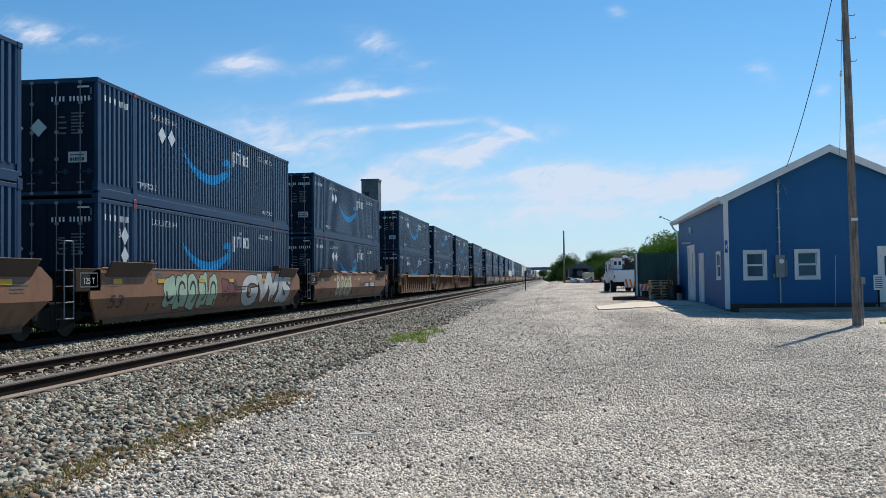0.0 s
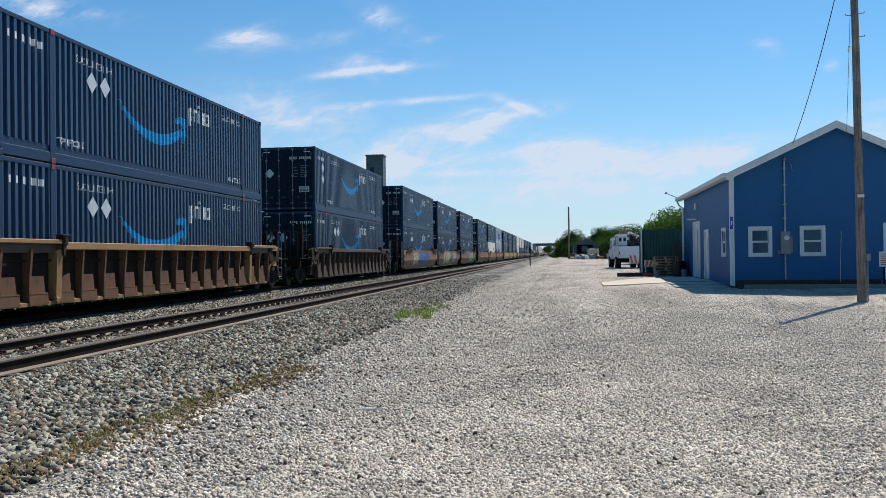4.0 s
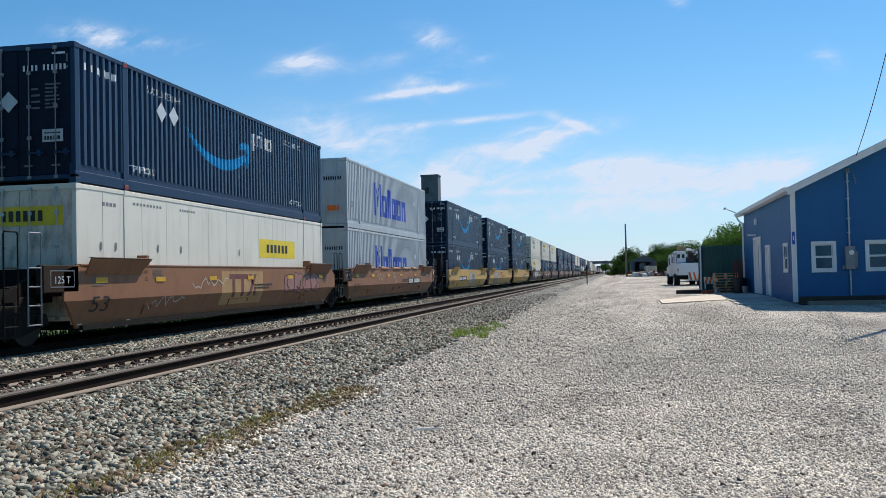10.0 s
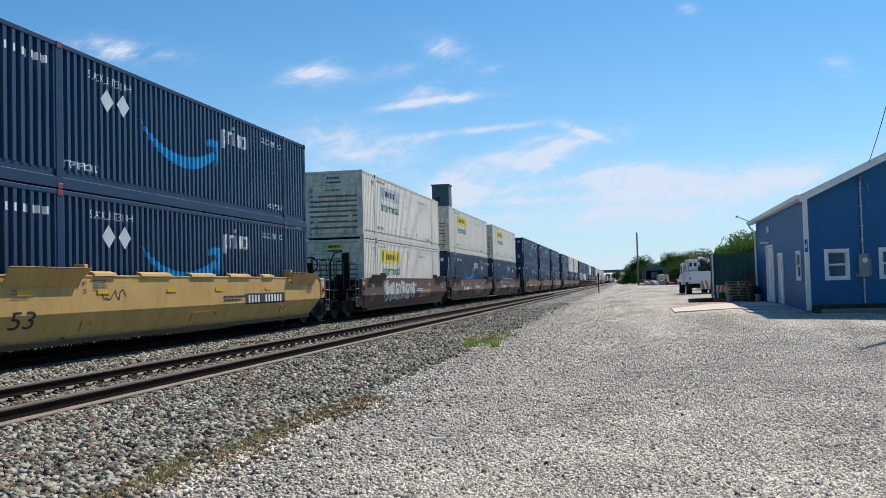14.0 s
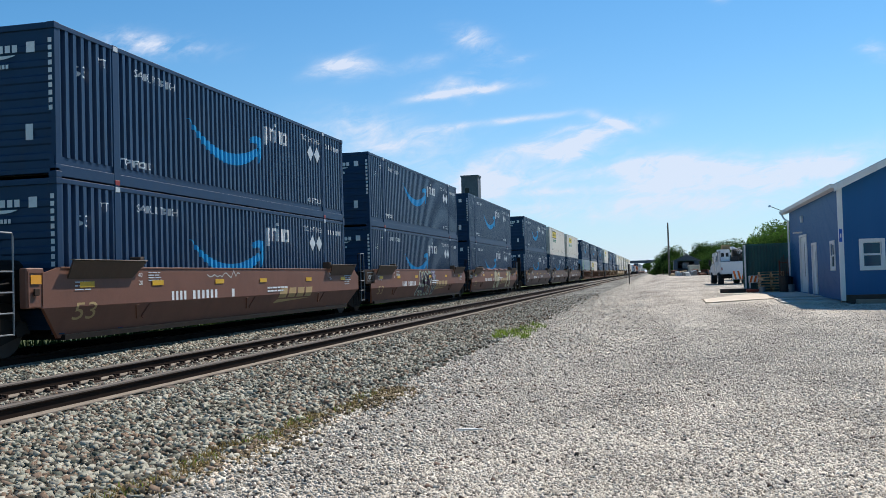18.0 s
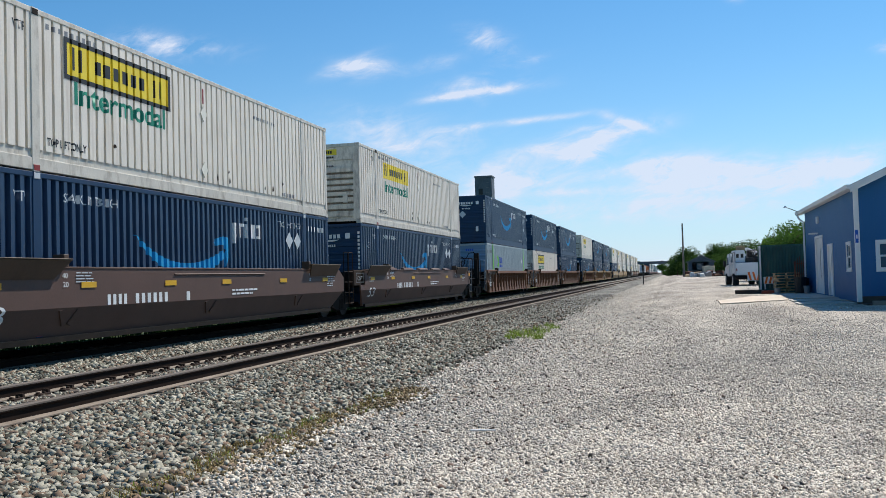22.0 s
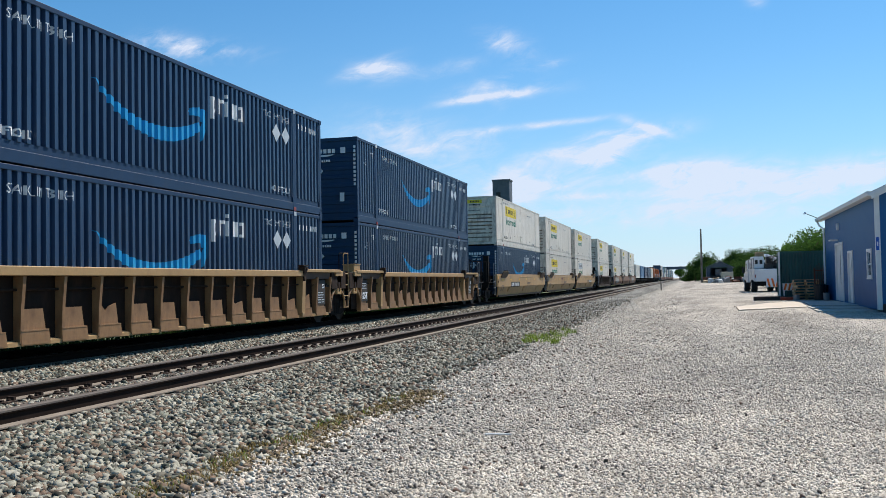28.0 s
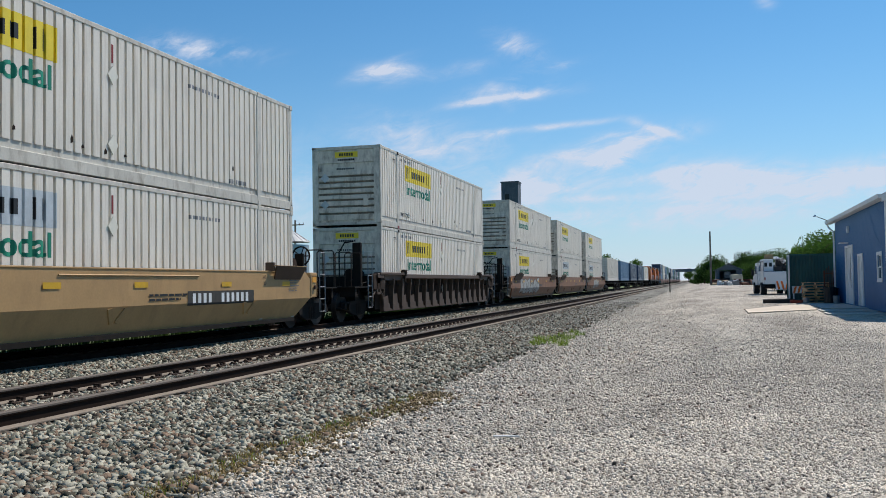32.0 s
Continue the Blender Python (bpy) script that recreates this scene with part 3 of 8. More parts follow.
def shift(bm, u, v):
    for k in bm.verts:
        k.co.x += u
        k.co.y += v
    return bm


def on_side(bm, x, breaks=(), depth=None, lift=0.004):
    """Lays a flat u, v drawing on a side that faces +x (u along y, v up), following its corrugation."""
    us = [v.co.x for v in bm.verts]
    for b in breaks:
        if min(us) < b < max(us):
            bmesh.ops.bisect_plane(bm, geom=bm.verts[:] + bm.edges[:] + bm.faces[:], plane_co=(b, 0, 0), plane_no=(1, 0, 0), dist=1e-5)
    for v in bm.verts:
        u, w = v.co.x, v.co.y
        v.co = (x + lift - (depth(u) if depth else 0), u, w)
    bm.normal_update()
    for f in bm.faces:
        if f.normal.x < 0:
            f.normal_flip()
    bm.faces.ensure_lookup_table()
    for f in bm.faces:
        f.tag = True
    return bm


def on_end(bm, y, lift=0.004):
    """Lays a flat drawing on an end that faces -y (u along x, v up)."""
    for v in bm.verts:
        v.co = (v.co.x, y - lift, v.co.y)
    bm.normal_update()
    for f in bm.faces:
        if f.normal.y > 0:
            f.normal_flip()
        f.tag = True
    return bm


# ---- the train ----
RAIL = 0.26          # top of the rails above the yard
FAR_X = -12.0        # middle of the track the train runs on
NEAR_X = -7.37       # middle of the empty track
LONG, HIGH, HALF = 16.154, 2.896, 1.295
UPPER_Z, LOWER_Z = RAIL + 3.25, RAIL + 0.35


def corrugation(pitch, outer, slope, deep):
    """Break points along a side and the depth at any of them."""
    pts = [(0.16, deep * 0)]
    for a, b in ((0.16, 1.88), (2.10, 14.05), (14.27, 15.99)):
        n = round((b - a) / pitch)
        p = (b - a) / n
        for i in range(n):
            y = a + i * p
            g = (p * (1 - outer) - 2 * slope)
            e = p * outer / 2
            pts += [(y, 0), (y + e, 0), (y + e + slope, deep), (y + e + slope + g, deep), (y + p - e, 0)]
        pts.append((b, 0))
    pts.sort()
    out = []
    for p in pts:
        if not out or p[0] - out[-1][0] > 1e-4:
            out.append(p)
    ys = [p[0] for p in out]
    ds = [p[1] for p in out]

    def depth(y):
        return float(np.interp(y, ys, ds))
    return ys, ds, depth


WAVES = {
    "navy": corrugation(0.235, 0.40, 0.022, 0.080),
    "white": corrugation(0.262, 0.72, 0.008, 0.12),
    "grey": corrugation(0.24, 0.52, 0.022, 0.045),
    "flat": corrugation(1.22, 0.985, 0.004, 0.006),
}


def side_panel(bm, wave, z0=0.395, z1=2.80):
    ys, ds, _ = WAVES[wave]
    lo = [bm.verts.new((HALF - 0.012 - d, y, z0)) for y, d in zip(ys, ds)]
    hi = [bm.verts.new((HALF - 0.012 - d, y, z1)) for y, d in zip(ys, ds)]
    for i in range(len(ys) - 1):
        bm.faces.new((lo[i], lo[i + 1], hi[i + 1], hi[i])).tag = True
    bm.normal_update()
    for f in bm.faces:
        if f.normal.x < 0:
            f.normal_flip()


def container_frame(bm):
    for sx in (-1, 1):
        a, b = sorted((sx * HALF, sx * (HALF - 0.13)))
        box(bm, a, b, 0, LONG, 2.80, 2.896, 0.008)            # top rail
        box(bm, a, b, 0.0, LONG, 0.03, 0.25, 0.008)              # bottom rail
        box(bm, *sorted((sx * (HALF - 0.035), sx * (HALF - 0.13))), 0.0, LONG, 0.245, 0.40)
        box(bm, *sorted((sx * (HALF - 0.002), sx * (HALF - 0.10))), 0.02, 0.16, 0.20, 2.80)
        box(bm, *sorted((sx * (HALF - 0.002), sx * (HALF - 0.10))), LONG - 0.16, LONG - 0.02, 0.20, 2.80)
        for y in (1.99, 14.16):
            box(bm, *sorted((sx * (HALF + 0.004), sx * (HALF - 0.09))), y - 0.105, y + 0.105, 0.06, 2.89, 0.006)
    for y0, y1 in ((0, 0.12), (LONG - 0.12, LONG)):
        box(bm, -HALF, HALF, y0, y1, 2.78, 2.896, 0.008)
        box(bm, -HALF, HALF, y0, y1, 0.085, 0.18, 0.008)


def corner_casting(bm):
    box(bm, -0.078, 0.088, -0.088, 0.088, -0.06, 0.062, 0.008)


CASTINGS = [(y, z) for y in (0.08, 1.99, 14.16, LONG - 0.08) for z in (0.06, 2.84)]


def roof_sheet(bm):
    n = 44
    for i in range(n):
        y = 0.12 + i * (LONG - 0.24) / n
        w = (LONG - 0.24) / n
        box(bm, -HALF + 0.12, HALF - 0.12, y + 0.03, y + w - 0.03, 2.83, 2.875)
    box(bm, -HALF + 0.12, HALF - 0.12, 0.1, LONG - 0.1, 2.80, 2.835)


def floor_sheet(bm):
    box(bm, -HALF + 0.12, HALF - 0.12, 0.1, LONG - 0.1, 0.06, 0.19)


def door_leaf(bm, sx):
    a, b = sorted((sx * 0.008, sx * (HALF - 0.11)))
    box(bm, a, b, 0.03, 0.085, 0.19, 2.78, 0.006)
    for z in (0.75, 1.4, 2.05):                                   # pressed swages
        box(bm, a + 0.06, b - 0.06, 0.022, 0.032, z - 0.012, z + 0.012)
    for z in (0.45, 1.05, 1.75, 2.45):                             # hinges on the post
        x = sx * (HALF - 0.105)
        box(bm, min(x, x - sx * 0.09), max(x, x - sx * 0.09), 0.012, 0.034, z - 0.04, z + 0.04)


def lock_rod(bm):
    rod(bm, (0, 0.0, 0.12), (0, 0.0, 2.84), 0.013, 8)
    for z in (0.14, 0.95, 1.6, 2.3, 2.80):
        box(bm, -0.045, 0.045, -0.012, 0.02, z - 0.035, z + 0.035)


def lock_handle(bm):
    box(bm, -0.02, 0.34, -0.035, -0.018, 0.62, 0.655)
    box(bm, 0.20, 0.28, -0.045, -0.012, 0.58, 0.70)
    rod(bm, (0, -0.01, 0.60), (0, -0.01, 0.68), 0.026, 8)


def nose_wall(bm):
    """The blind front end: sheet pressed into shallow level swages."""
    pts = [(0.08, 0.17)]
    for i in range(8):
        z = 0.32 + i * 0.29
        pts += [(0.045, z), (0.02, z + 0.03), (0.02, z + 0.13), (0.045, z + 0.16)]
    prism(bm, [(0.045, 0.17)] + pts[1:] + [(0.045, 2.79), (0.08, 2.79), (0.08, 0.17)], "x", -HALF + 0.10, HALF - 0.10)


def slatted_nose(bm):
    """White box end: framed sheet of level panels."""
    pts = [(0.06, 0.17)]
    z = 0.25
    for h in (0.26, 0.24, 0.22, 0.2, 0.2, 0.2, 0.2, 0.22):
        pts += [(0.06, z), (0.0, z + 0.012), (0.0, z + h - 0.06), (0.06, z + h - 0.048)]
        z += h + 0.012
    pts += [(0.06, 2.30), (0.02, 2.31), (0.02, 2.74), (0.06, 2.75), (0.06, 2.79), (0.10, 2.79), (0.10, 0.17)]
    prism(bm, pts, "x", -HALF + 0.24, HALF - 0.24)
    for sx in (-1, 1):
        box(bm, *sorted((sx * (HALF - 0.02), sx * (HALF - 0.24))), -0.004, 0.07, 0.15, 2.80, 0.01)


def slat_gap(bm):
    """Strip between slats of a white box end, dark for the gap's shade."""
    box(bm, -HALF + 0.26, HALF - 0.26, 0.035, 0.0585, -0.058, -0.002)


def bez(p0, p1, p2, p3, n=10):
    return [tuple((1 - t) ** 3 * a + 3 * (1 - t) ** 2 * t * b + 3 * (1 - t) * t * t * c + t ** 3 * d
                  for a, b, c, d in zip(p0, p1, p2, p3)) for t in (i / n for i in range(n + 1))]


def smile_shape():
    low = bez((5.06, 1.93), (5.55, 1.28), (7.35, 0.55), (8.99, 1.50), 14)
    top = bez((8.90, 1.68), (7.75, 1.25), (6.35, 1.15), (5.14, 1.90), 14)
    hook = [(8.42, 1.86), (8.62, 1.97), (8.95, 2.03), (9.20, 2.00), (9.28, 1.86), (9.22, 1.58), (9.06, 1.25), (8.97, 1.21),
            (9.05, 1.50), (9.08, 1.70), (9.02, 1.80), (8.80, 1.82), (8.55, 1.78)]
    bm = flat([low + top[:-1], hook])
    return bm


def letter_block(i, u0, v, w, h):
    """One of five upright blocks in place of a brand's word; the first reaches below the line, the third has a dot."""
    k, s = w / 5.4, 0.115
    x, low = u0 + i * k, -0.42 if i == 0 else 0.0
    r = [[(x, v + low * h), (x + s, v + low * h), (x + s, v + h), (x, v + h)]]
    if i != 2:
        r.append([(x + s, v + 0.78 * h), (x + k * 0.78, v + 0.78 * h), (x + k * 0.78, v + h), (x + s, v + h)])
    if i in (0, 3, 4):
        r.append([(x + k * 0.78 - s, v), (x + k * 0.78, v), (x + k * 0.78, v + 0.78 * h), (x + k * 0.78 - s, v + 0.78 * h)])
    if i in (0, 4):
        r.append([(x + s, v), (x + k * 0.78 - s, v), (x + k * 0.78 - s, v + 0.2 * h), (x + s, v + 0.2 * h)])
    if i == 2:
        r.append([(x - 0.01, v + 1.2 * h), (x + s + 0.01, v + 1.2 * h), (x + s + 0.01, v + 1.45 * h), (x - 0.01, v + 1.45 * h)])
    return flat(r)


def diamond(u, v, r=0.20, ru=None):
    ru = ru or r
    return flat([[(u - ru, v), (u, v - r), (u + ru, v), (u, v + r)]])


def join(*bms):
    out = bmesh.new()
    for b in bms:
        me = bpy.data.meshes.new("joined")
        b.to_mesh(me)
        b.free()
        out.from_mesh(me)
        bpy.data.meshes.remove(me)
    return out


def side_mark(key, wave, fn, lift=0.004):
    """The shared mesh of a drawing laid on a container's side."""
    if key not in MESHES:
        ys, _, depth = WAVES[wave]
        MESHES[key] = finish(str(key), on_side(fn(), HALF - 0.012, ys, depth, lift))
    return MESHES[key]


def flat_mark(key, fn):
    """A stiff placard standing flat on the outer ridges of a side."""
    if key not in MESHES:
        MESHES[key] = finish(str(key), on_side(fn(), HALF - 0.004))
    return MESHES[key]


def end_mark(key, fn, y=0.02):
    if key not in MESHES:
        MESHES[key] = finish(str(key), on_end(fn(), y))
    return MESHES[key]


FLIP = Matrix.Translation((0, LONG, 0)) @ pose(0, 0, 0, 0, 0, 180)
CARRIED = []       # (thing, distance along the train at the start, x, z)


def base_container(kind, label, wave, skin, frame_mat, doors, end_mat=None, detail=True):
    c = thing("freight_container", label, "container", "containers on the train")
    put("frame", shared("cframe", container_frame), frame_mat, c)
    for y, z in CASTINGS:
        put("corner_casting", shared("ccast", corner_casting), frame_mat, c, pose(HALF - 0.075, y, z))
    put("side_panel", shared(("cside", wave), lambda b: side_panel(b, wave)), skin, c)
    put("side_panel", shared(("cside", wave), lambda b: side_panel(b, wave)), skin, c, FLIP)
    put("roof", shared("croof", roof_sheet), skin, c)
    put("floor", shared("cfloor", floor_sheet), UNDER, c)
    near, far = (None, FLIP) if doors else (FLIP, None)
    end_mat = end_mat or skin
    for sx in (-1, 1):
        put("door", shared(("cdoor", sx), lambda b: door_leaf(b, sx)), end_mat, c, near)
    if doors:
        for x in (-0.95, -0.37, 0.26, 0.86):
            r = put("lock_rod", shared("crod", lock_rod), STEEL if skin is not NAVY else GREYMETAL, c, pose(x, 0.0, 0))
            put("handle", shared("chandle", lock_handle), STEEL if skin is not NAVY else NAVY_DARK, r)
    nose = slatted_nose if kind == "white" else nose_wall
    put("front_wall", shared(("cnose", kind == "white"), nose), end_mat, c, far)
    if kind == "white" and not doors:
        for z in (0.522, 0.774, 1.006, 1.218, 1.430, 1.642, 1.854):
            put("slat_gap", shared("cgap", slat_gap), SLATGAP, c, pose(0, 0, z), "dark strip painting the slat gap's shade")
    return c


def navy_container(doors, variant=0, detail=True, raised=0.0):
    face = "door end" if doors else "blind end"
    c = base_container("navy", "navy blue corrugated steel container, %s foremost" % face, "navy", NAVY, NAVY_DARK, doors, DOOR_NAVY if doors else NAVY_DARK)
    put("logo", side_mark(("smile", raised), "navy", lambda: shift(smile_shape(), 0, raised)), SMILE, c, label="light blue curved arrow logo")
    for i in range(5):
        put("letter_block", side_mark(("word", i), "navy", lambda: letter_block(i, 9.5, 2.03, 1.78, 0.37)), WHITE, c, label="white block of a brand word")
    if not detail:
        return c
    if doors:
        su, du, mu, tu, vu = 3.02, (3.70, 4.34), 0.25, 2.2, 12.3
    else:
        su, du, mu, tu, vu = 12.25, (13.0, 13.6), 14.35, 2.2, 2.75
    put("stack_notice", side_mark(("stk", doors), "navy", lambda: shift(letters("STACK LIMIT 3 HIGH", 0.24, 1.68), su, 2.42)), WHITE, c, label="white stencilled notice")
    put("stack_notice", side_mark(("stk2", doors), "navy", lambda: shift(letters("STACK LIMIT 3 HIGH", 0.24, 1.68), vu, 2.42)), WHITE, c, label="white stencilled notice")
    put("lift_notice", side_mark("tlo", "navy", lambda: shift(letters("TOP LIFT ONLY", 0.20, 1.22, 0.006), 2.2, 0.47)), WHITE, c, label="white stencilled notice")
    put("lift_notice", side_mark("tlo2", "navy", lambda: shift(letters("TOP LIFT ONLY", 0.20, 1.22, 0.006), 12.7, 0.47)), WHITE, c, label="white stencilled notice")
    put("number_bars", side_mark(("num", doors), "navy", lambda: join(bars(mu, 2.39, mu + 0.5, 2.54, 4, 0.5), bars(mu + 0.62, 2.39, mu + 1.45, 2.54, 6, 0.5))), WHITE, c, label="white bars of a number")
    if not doors:
        put("height_mark", side_mark("vtp", "navy", lambda: shift(letters("VTP", 0.26, 0.40), 1.40, 2.36)), WHITE, c, label="white stencilled letters")
        put("length_figure", side_mark("f53b", "navy", lambda: shift(letters("53", 0.32), 0.72, 2.02)), WHITE, c, label="white figures")
    if variant == 1 and not doors:
        for v in (1.42, 1.98):
            put("placard", flat_mark(("dia3", v), lambda: diamond(14.62, v, 0.24, 0.21)), PLACARD, c, label="pale diamond placard")
        put("length_figure", side_mark("f53c", "navy", lambda: shift(letters("53", 0.30), 14.95, 2.0)), WHITE, c, label="white figures")
    elif variant == 1:
        for v in (1.55, 2.05):
            put("placard", flat_mark(("dia1", v), lambda: diamond(1.42, v, 0.24, 0.21)), PLACARD, c, label="pale diamond placard")
        put("length_figure", side_mark("f53", "navy", lambda: shift(letters("53", 0.30), 0.95, 2.0)), WHITE, c, label="white figures")
    else:
        for u in du:
            put("placard", flat_mark(("dia2", u), lambda: diamond(u, 2.06, 0.25, 0.26)), PLACARD, c, label="pale diamond placard")
    if doors:
        put("number_bars", end_mark("dnum", lambda: join(bars(0.12, 2.34, 0.50, 2.46, 4, 0.5), bars(0.58, 2.34, 1.14, 2.46, 6, 0.5))), WHITE, c, label="pale bars of a number")
        put("weight_bars", end_mark("dwt", lambda: join(type_lines(0.62, 1.55, 0.98, 7, 0.08, 0.035), type_lines(0.30, 1.55, 0.52, 4, 0.13, 0.04, 5))), DIM_MARK, c, label="small pale bars of a weight table")
        put("label_plate", end_mark("dlab", lambda: flat([[(0.55, 0.86), (1.02, 0.86), (1.02, 1.12), (0.55, 1.12)]])), PLACARD, c, label="white sticker")
        put("label_bars", end_mark("dlabb", lambda: join(bars(0.60, 0.90, 0.97, 0.98, 6, 0.7), bars(0.60, 1.03, 0.97, 1.06, 6, 0.8)), 0.015), BLACK, c)
        for a, z, w, h in ((0.78, 2.66, 0.30, 0.045), (-1.08, 2.66, 0.30, 0.045), (1.10, 2.36, 0.04, 0.30), (-1.14, 2.36, 0.04, 0.30),
                           (0.75, 0.36, 0.2, 0.04), (0.12, 0.36, 0.2, 0.04), (-0.5, 0.36, 0.2, 0.04), (-1.05, 0.36, 0.2, 0.04)):
            put("reflective_tape", end_mark(("dtape", a, z), lambda: flat([[(a, z), (a + w, z), (a + w, z + h), (a, z + h)]])), WHITE if z > 2.5 else DIM_MARK, c, label="pale reflective tape")
        for x in (-0.78, -0.18) if variant != 1 else (-0.78,):
            put("placard", end_mark(("ddia", x), lambda: diamond(x - 0.02, 1.72, 0.22), 0.0), PLACARD, c, label="pale diamond placard")
    else:
        put("brand_bars", end_mark("nword", lambda: join(bars(-0.38, 2.38, 0.55, 2.52, 6, 0.72), flat([bez((-0.3, 2.33), (-0.05, 2.24), (0.25, 2.24), (0.48, 2.33), 8)])), 0.017), WHITE, c, label="white blocks of a brand word")
        for q in ((0.70, 2.36, 0.88, 2.56), (0.66, 0.72, 0.82, 1.02)):
            put("label_plate", end_mark(("nlab", q), lambda: flat([[(q[0], q[1]), (q[2], q[1]), (q[2], q[3]), (q[0], q[3])]]), 0.017), WHITE, c, label="white sticker")
        put("number_bars", end_mark("nnum", lambda: join(bars(-0.15, 2.08, 0.35, 2.16, 6, 0.7), *[bars(1.17, 1.25 + i * 0.14, 1.25, 1.34 + i * 0.14, 1, 1.0) for i in range(10)]), 0.0), WHITE, c, label="white bars of a number")
        for x in (-0.72, -0.14):
            put("placard", end_mark(("ndia", x), lambda: diamond(x, 1.78, 0.22), 0.008), PLACARD, c, label="pale diamond placard")
    for y in (1.99, 14.16):
        for z in (0.07, 2.83):
            put("lifting_casting", shared(("lcast", y, z), lambda b: box(b, HALF - 0.05, HALF + 0.016, y - 0.085, y + 0.085, z - 0.055, z + 0.055, 0.008)), RED if doors or z < 1 else PLACARD, c, label="red lifting casting" if doors or z < 1 else "pale lifting casting")
    return c


def sign_frame(u0, v0, u1, v1, t):
    return flat([[(u0, v0), (u1, v0), (u1, v0 + t), (u0, v0 + t)], [(u0, v1 - t), (u1, v1 - t), (u1, v1), (u0, v1)],
                 [(u0, v0 + t), (u0 + t, v0 + t), (u0 + t, v1 - t), (u0, v1 - t)], [(u1 - t, v0 + t), (u1, v0 + t), (u1, v1 - t), (u1 - t, v1 - t)]])


def white_container(doors=False, yellow=True, dark_frame=False, faded=False):
    c = base_container("white", "white corrugated container with a yellow sign, rust-stained end", "white", JBWHITE, JBFRAME, doors, JBEND)
    u0, u1, v0, v1 = 2.88, 6.45, 1.90, 2.52
    put("sign_panel", side_mark(("jsign", yellow), "white", lambda: flat([[(u0, v0), (u1, v0), (u1, v1), (u0, v1)]])), YELLOW if yellow else PLACARD, c, label="yellow sign panel")
    put("sign_blocks", side_mark("jbars", "white", lambda: join(bars(3.75, 2.08, 5.60, 2.34, 6, 0.62), bars(3.05, 2.02, 3.5, 2.45, 2, 0.3), bars(5.85, 2.02, 6.3, 2.40, 2, 0.3)), 0.007), BLACK, c, label="dark blocks of a brand name")
    if dark_frame:
        put("sign_border", side_mark("jfr", "white", lambda: sign_frame(u0 - 0.08, v0 - 0.08, u1 + 0.08, v1 + 0.08, 0.09), 0.008), BLACK, c, label="black sign border")
    put("lettering", side_mark("jint", "white", lambda: shift(letters("Intermodal", 0.60, 3.2, 0.012), 3.10, 1.38)), GREEN_TXT, c, label="green lettering")
    put("lift_notice", side_mark("jtlo", "white", lambda: shift(letters("TOP LIFT ONLY", 0.20, 1.15, 0.005), 2.3, 0.50)), BLACK, c, label="black stencilled notice")
    put("number_bars", side_mark("jnum", "white", lambda: join(bars(10.8, 2.35, 12.2, 2.43, 10, 0.6), bars(12.6, 0.42, 13.5, 0.52, 8, 0.6), bars(2.3, 2.6, 3.9, 2.70, 9, 0.5))), GREYMETAL, c, label="grey bars of a number")
    put("height_mark", side_mark("jvtp", "white", lambda: shift(letters("VTP", 0.22, 0.34, 0.004), 1.42, 2.42)), BLACK, c, label="black stencilled letters")
    spots = random.Random(len(CARRIED) * 7 + 1)
    for k in range(7):
        a, z = spots.uniform(4.2, 13.5), spots.choice((0.47, 0.49, 0.55, 0.72))
        w_, h_ = spots.uniform(0.04, 0.10), spots.uniform(0.06, 0.18)
        put("rust_spot", shared(("rspot", round(w_, 2), round(h_, 2)), lambda b: prism(b, [(0, 0), (w_, 0.02), (w_ * 0.9, h_ * 0.7), (w_ * 0.4, h_), (-w_ * 0.1, h_ * 0.5)], "x", HALF - 0.012, HALF - 0.006)), RECESS, c, pose(0, a, z))
    for z in (0.07, 2.83):
        put("lifting_casting", shared(("lcast", 1.99, z), lambda b: box(b, HALF - 0.05, HALF + 0.016, 1.99 - 0.085, 1.99 + 0.085, z - 0.055, z + 0.055, 0.008)), RED if z < 1 else UNDER, c, label="red lifting casting" if z < 1 else "dark lifting casting")
    put("warning_strip", side_mark("jstrip", "white", lambda: flat([[(8.0, 2.26), (8.06, 2.26), (8.06, 2.62), (8.0, 2.62)]])), RED, c, label="thin red strip")
    for v in (0.68, 2.02):
        put("placard_holder", shared(("jdia", v), lambda b: prism(b, [(8.03 - 0.16, v), (8.03, v - 0.19), (8.03 + 0.16, v), (8.03, v + 0.19)], "x", HALF - 0.012, HALF + 0.012)), JBSMOOTH, c, label="diamond placard holder")
    if not doors:
        put("sign_panel", end_mark("jesign", lambda: flat([[(-0.42, 2.50), (0.45, 2.50), (0.45, 2.70), (-0.42, 2.70)]]), 0.018), YELLOW if yellow else PLACARD, c, label="yellow sign panel" if yellow else "faded sign panel")
        put("sign_blocks", end_mark("jebars", lambda: join(bars(-0.25, 2.55, 0.30, 2.65, 6, 0.65), bars(-0.30, 2.38, 0.35, 2.45, 9, 0.75), bars(-0.35, 2.06, 0.35, 2.12, 10, 0.6)), 0.008), BLACK, c, label="dark blocks of a brand name")
        for v in (1.78, 0.82):
            put("placard_holder", end_mark(("jedia", v), lambda: diamond(-0.80, v, 0.17), 0.0), PLACARD, c, label="diamond placard holder")
        put("document_box", shared("jdoc", lambda b: box(b, 0.66, 0.84, -0.03, 0.02, 0.75, 1.05, 0.01)), JBEND, c)
    return c


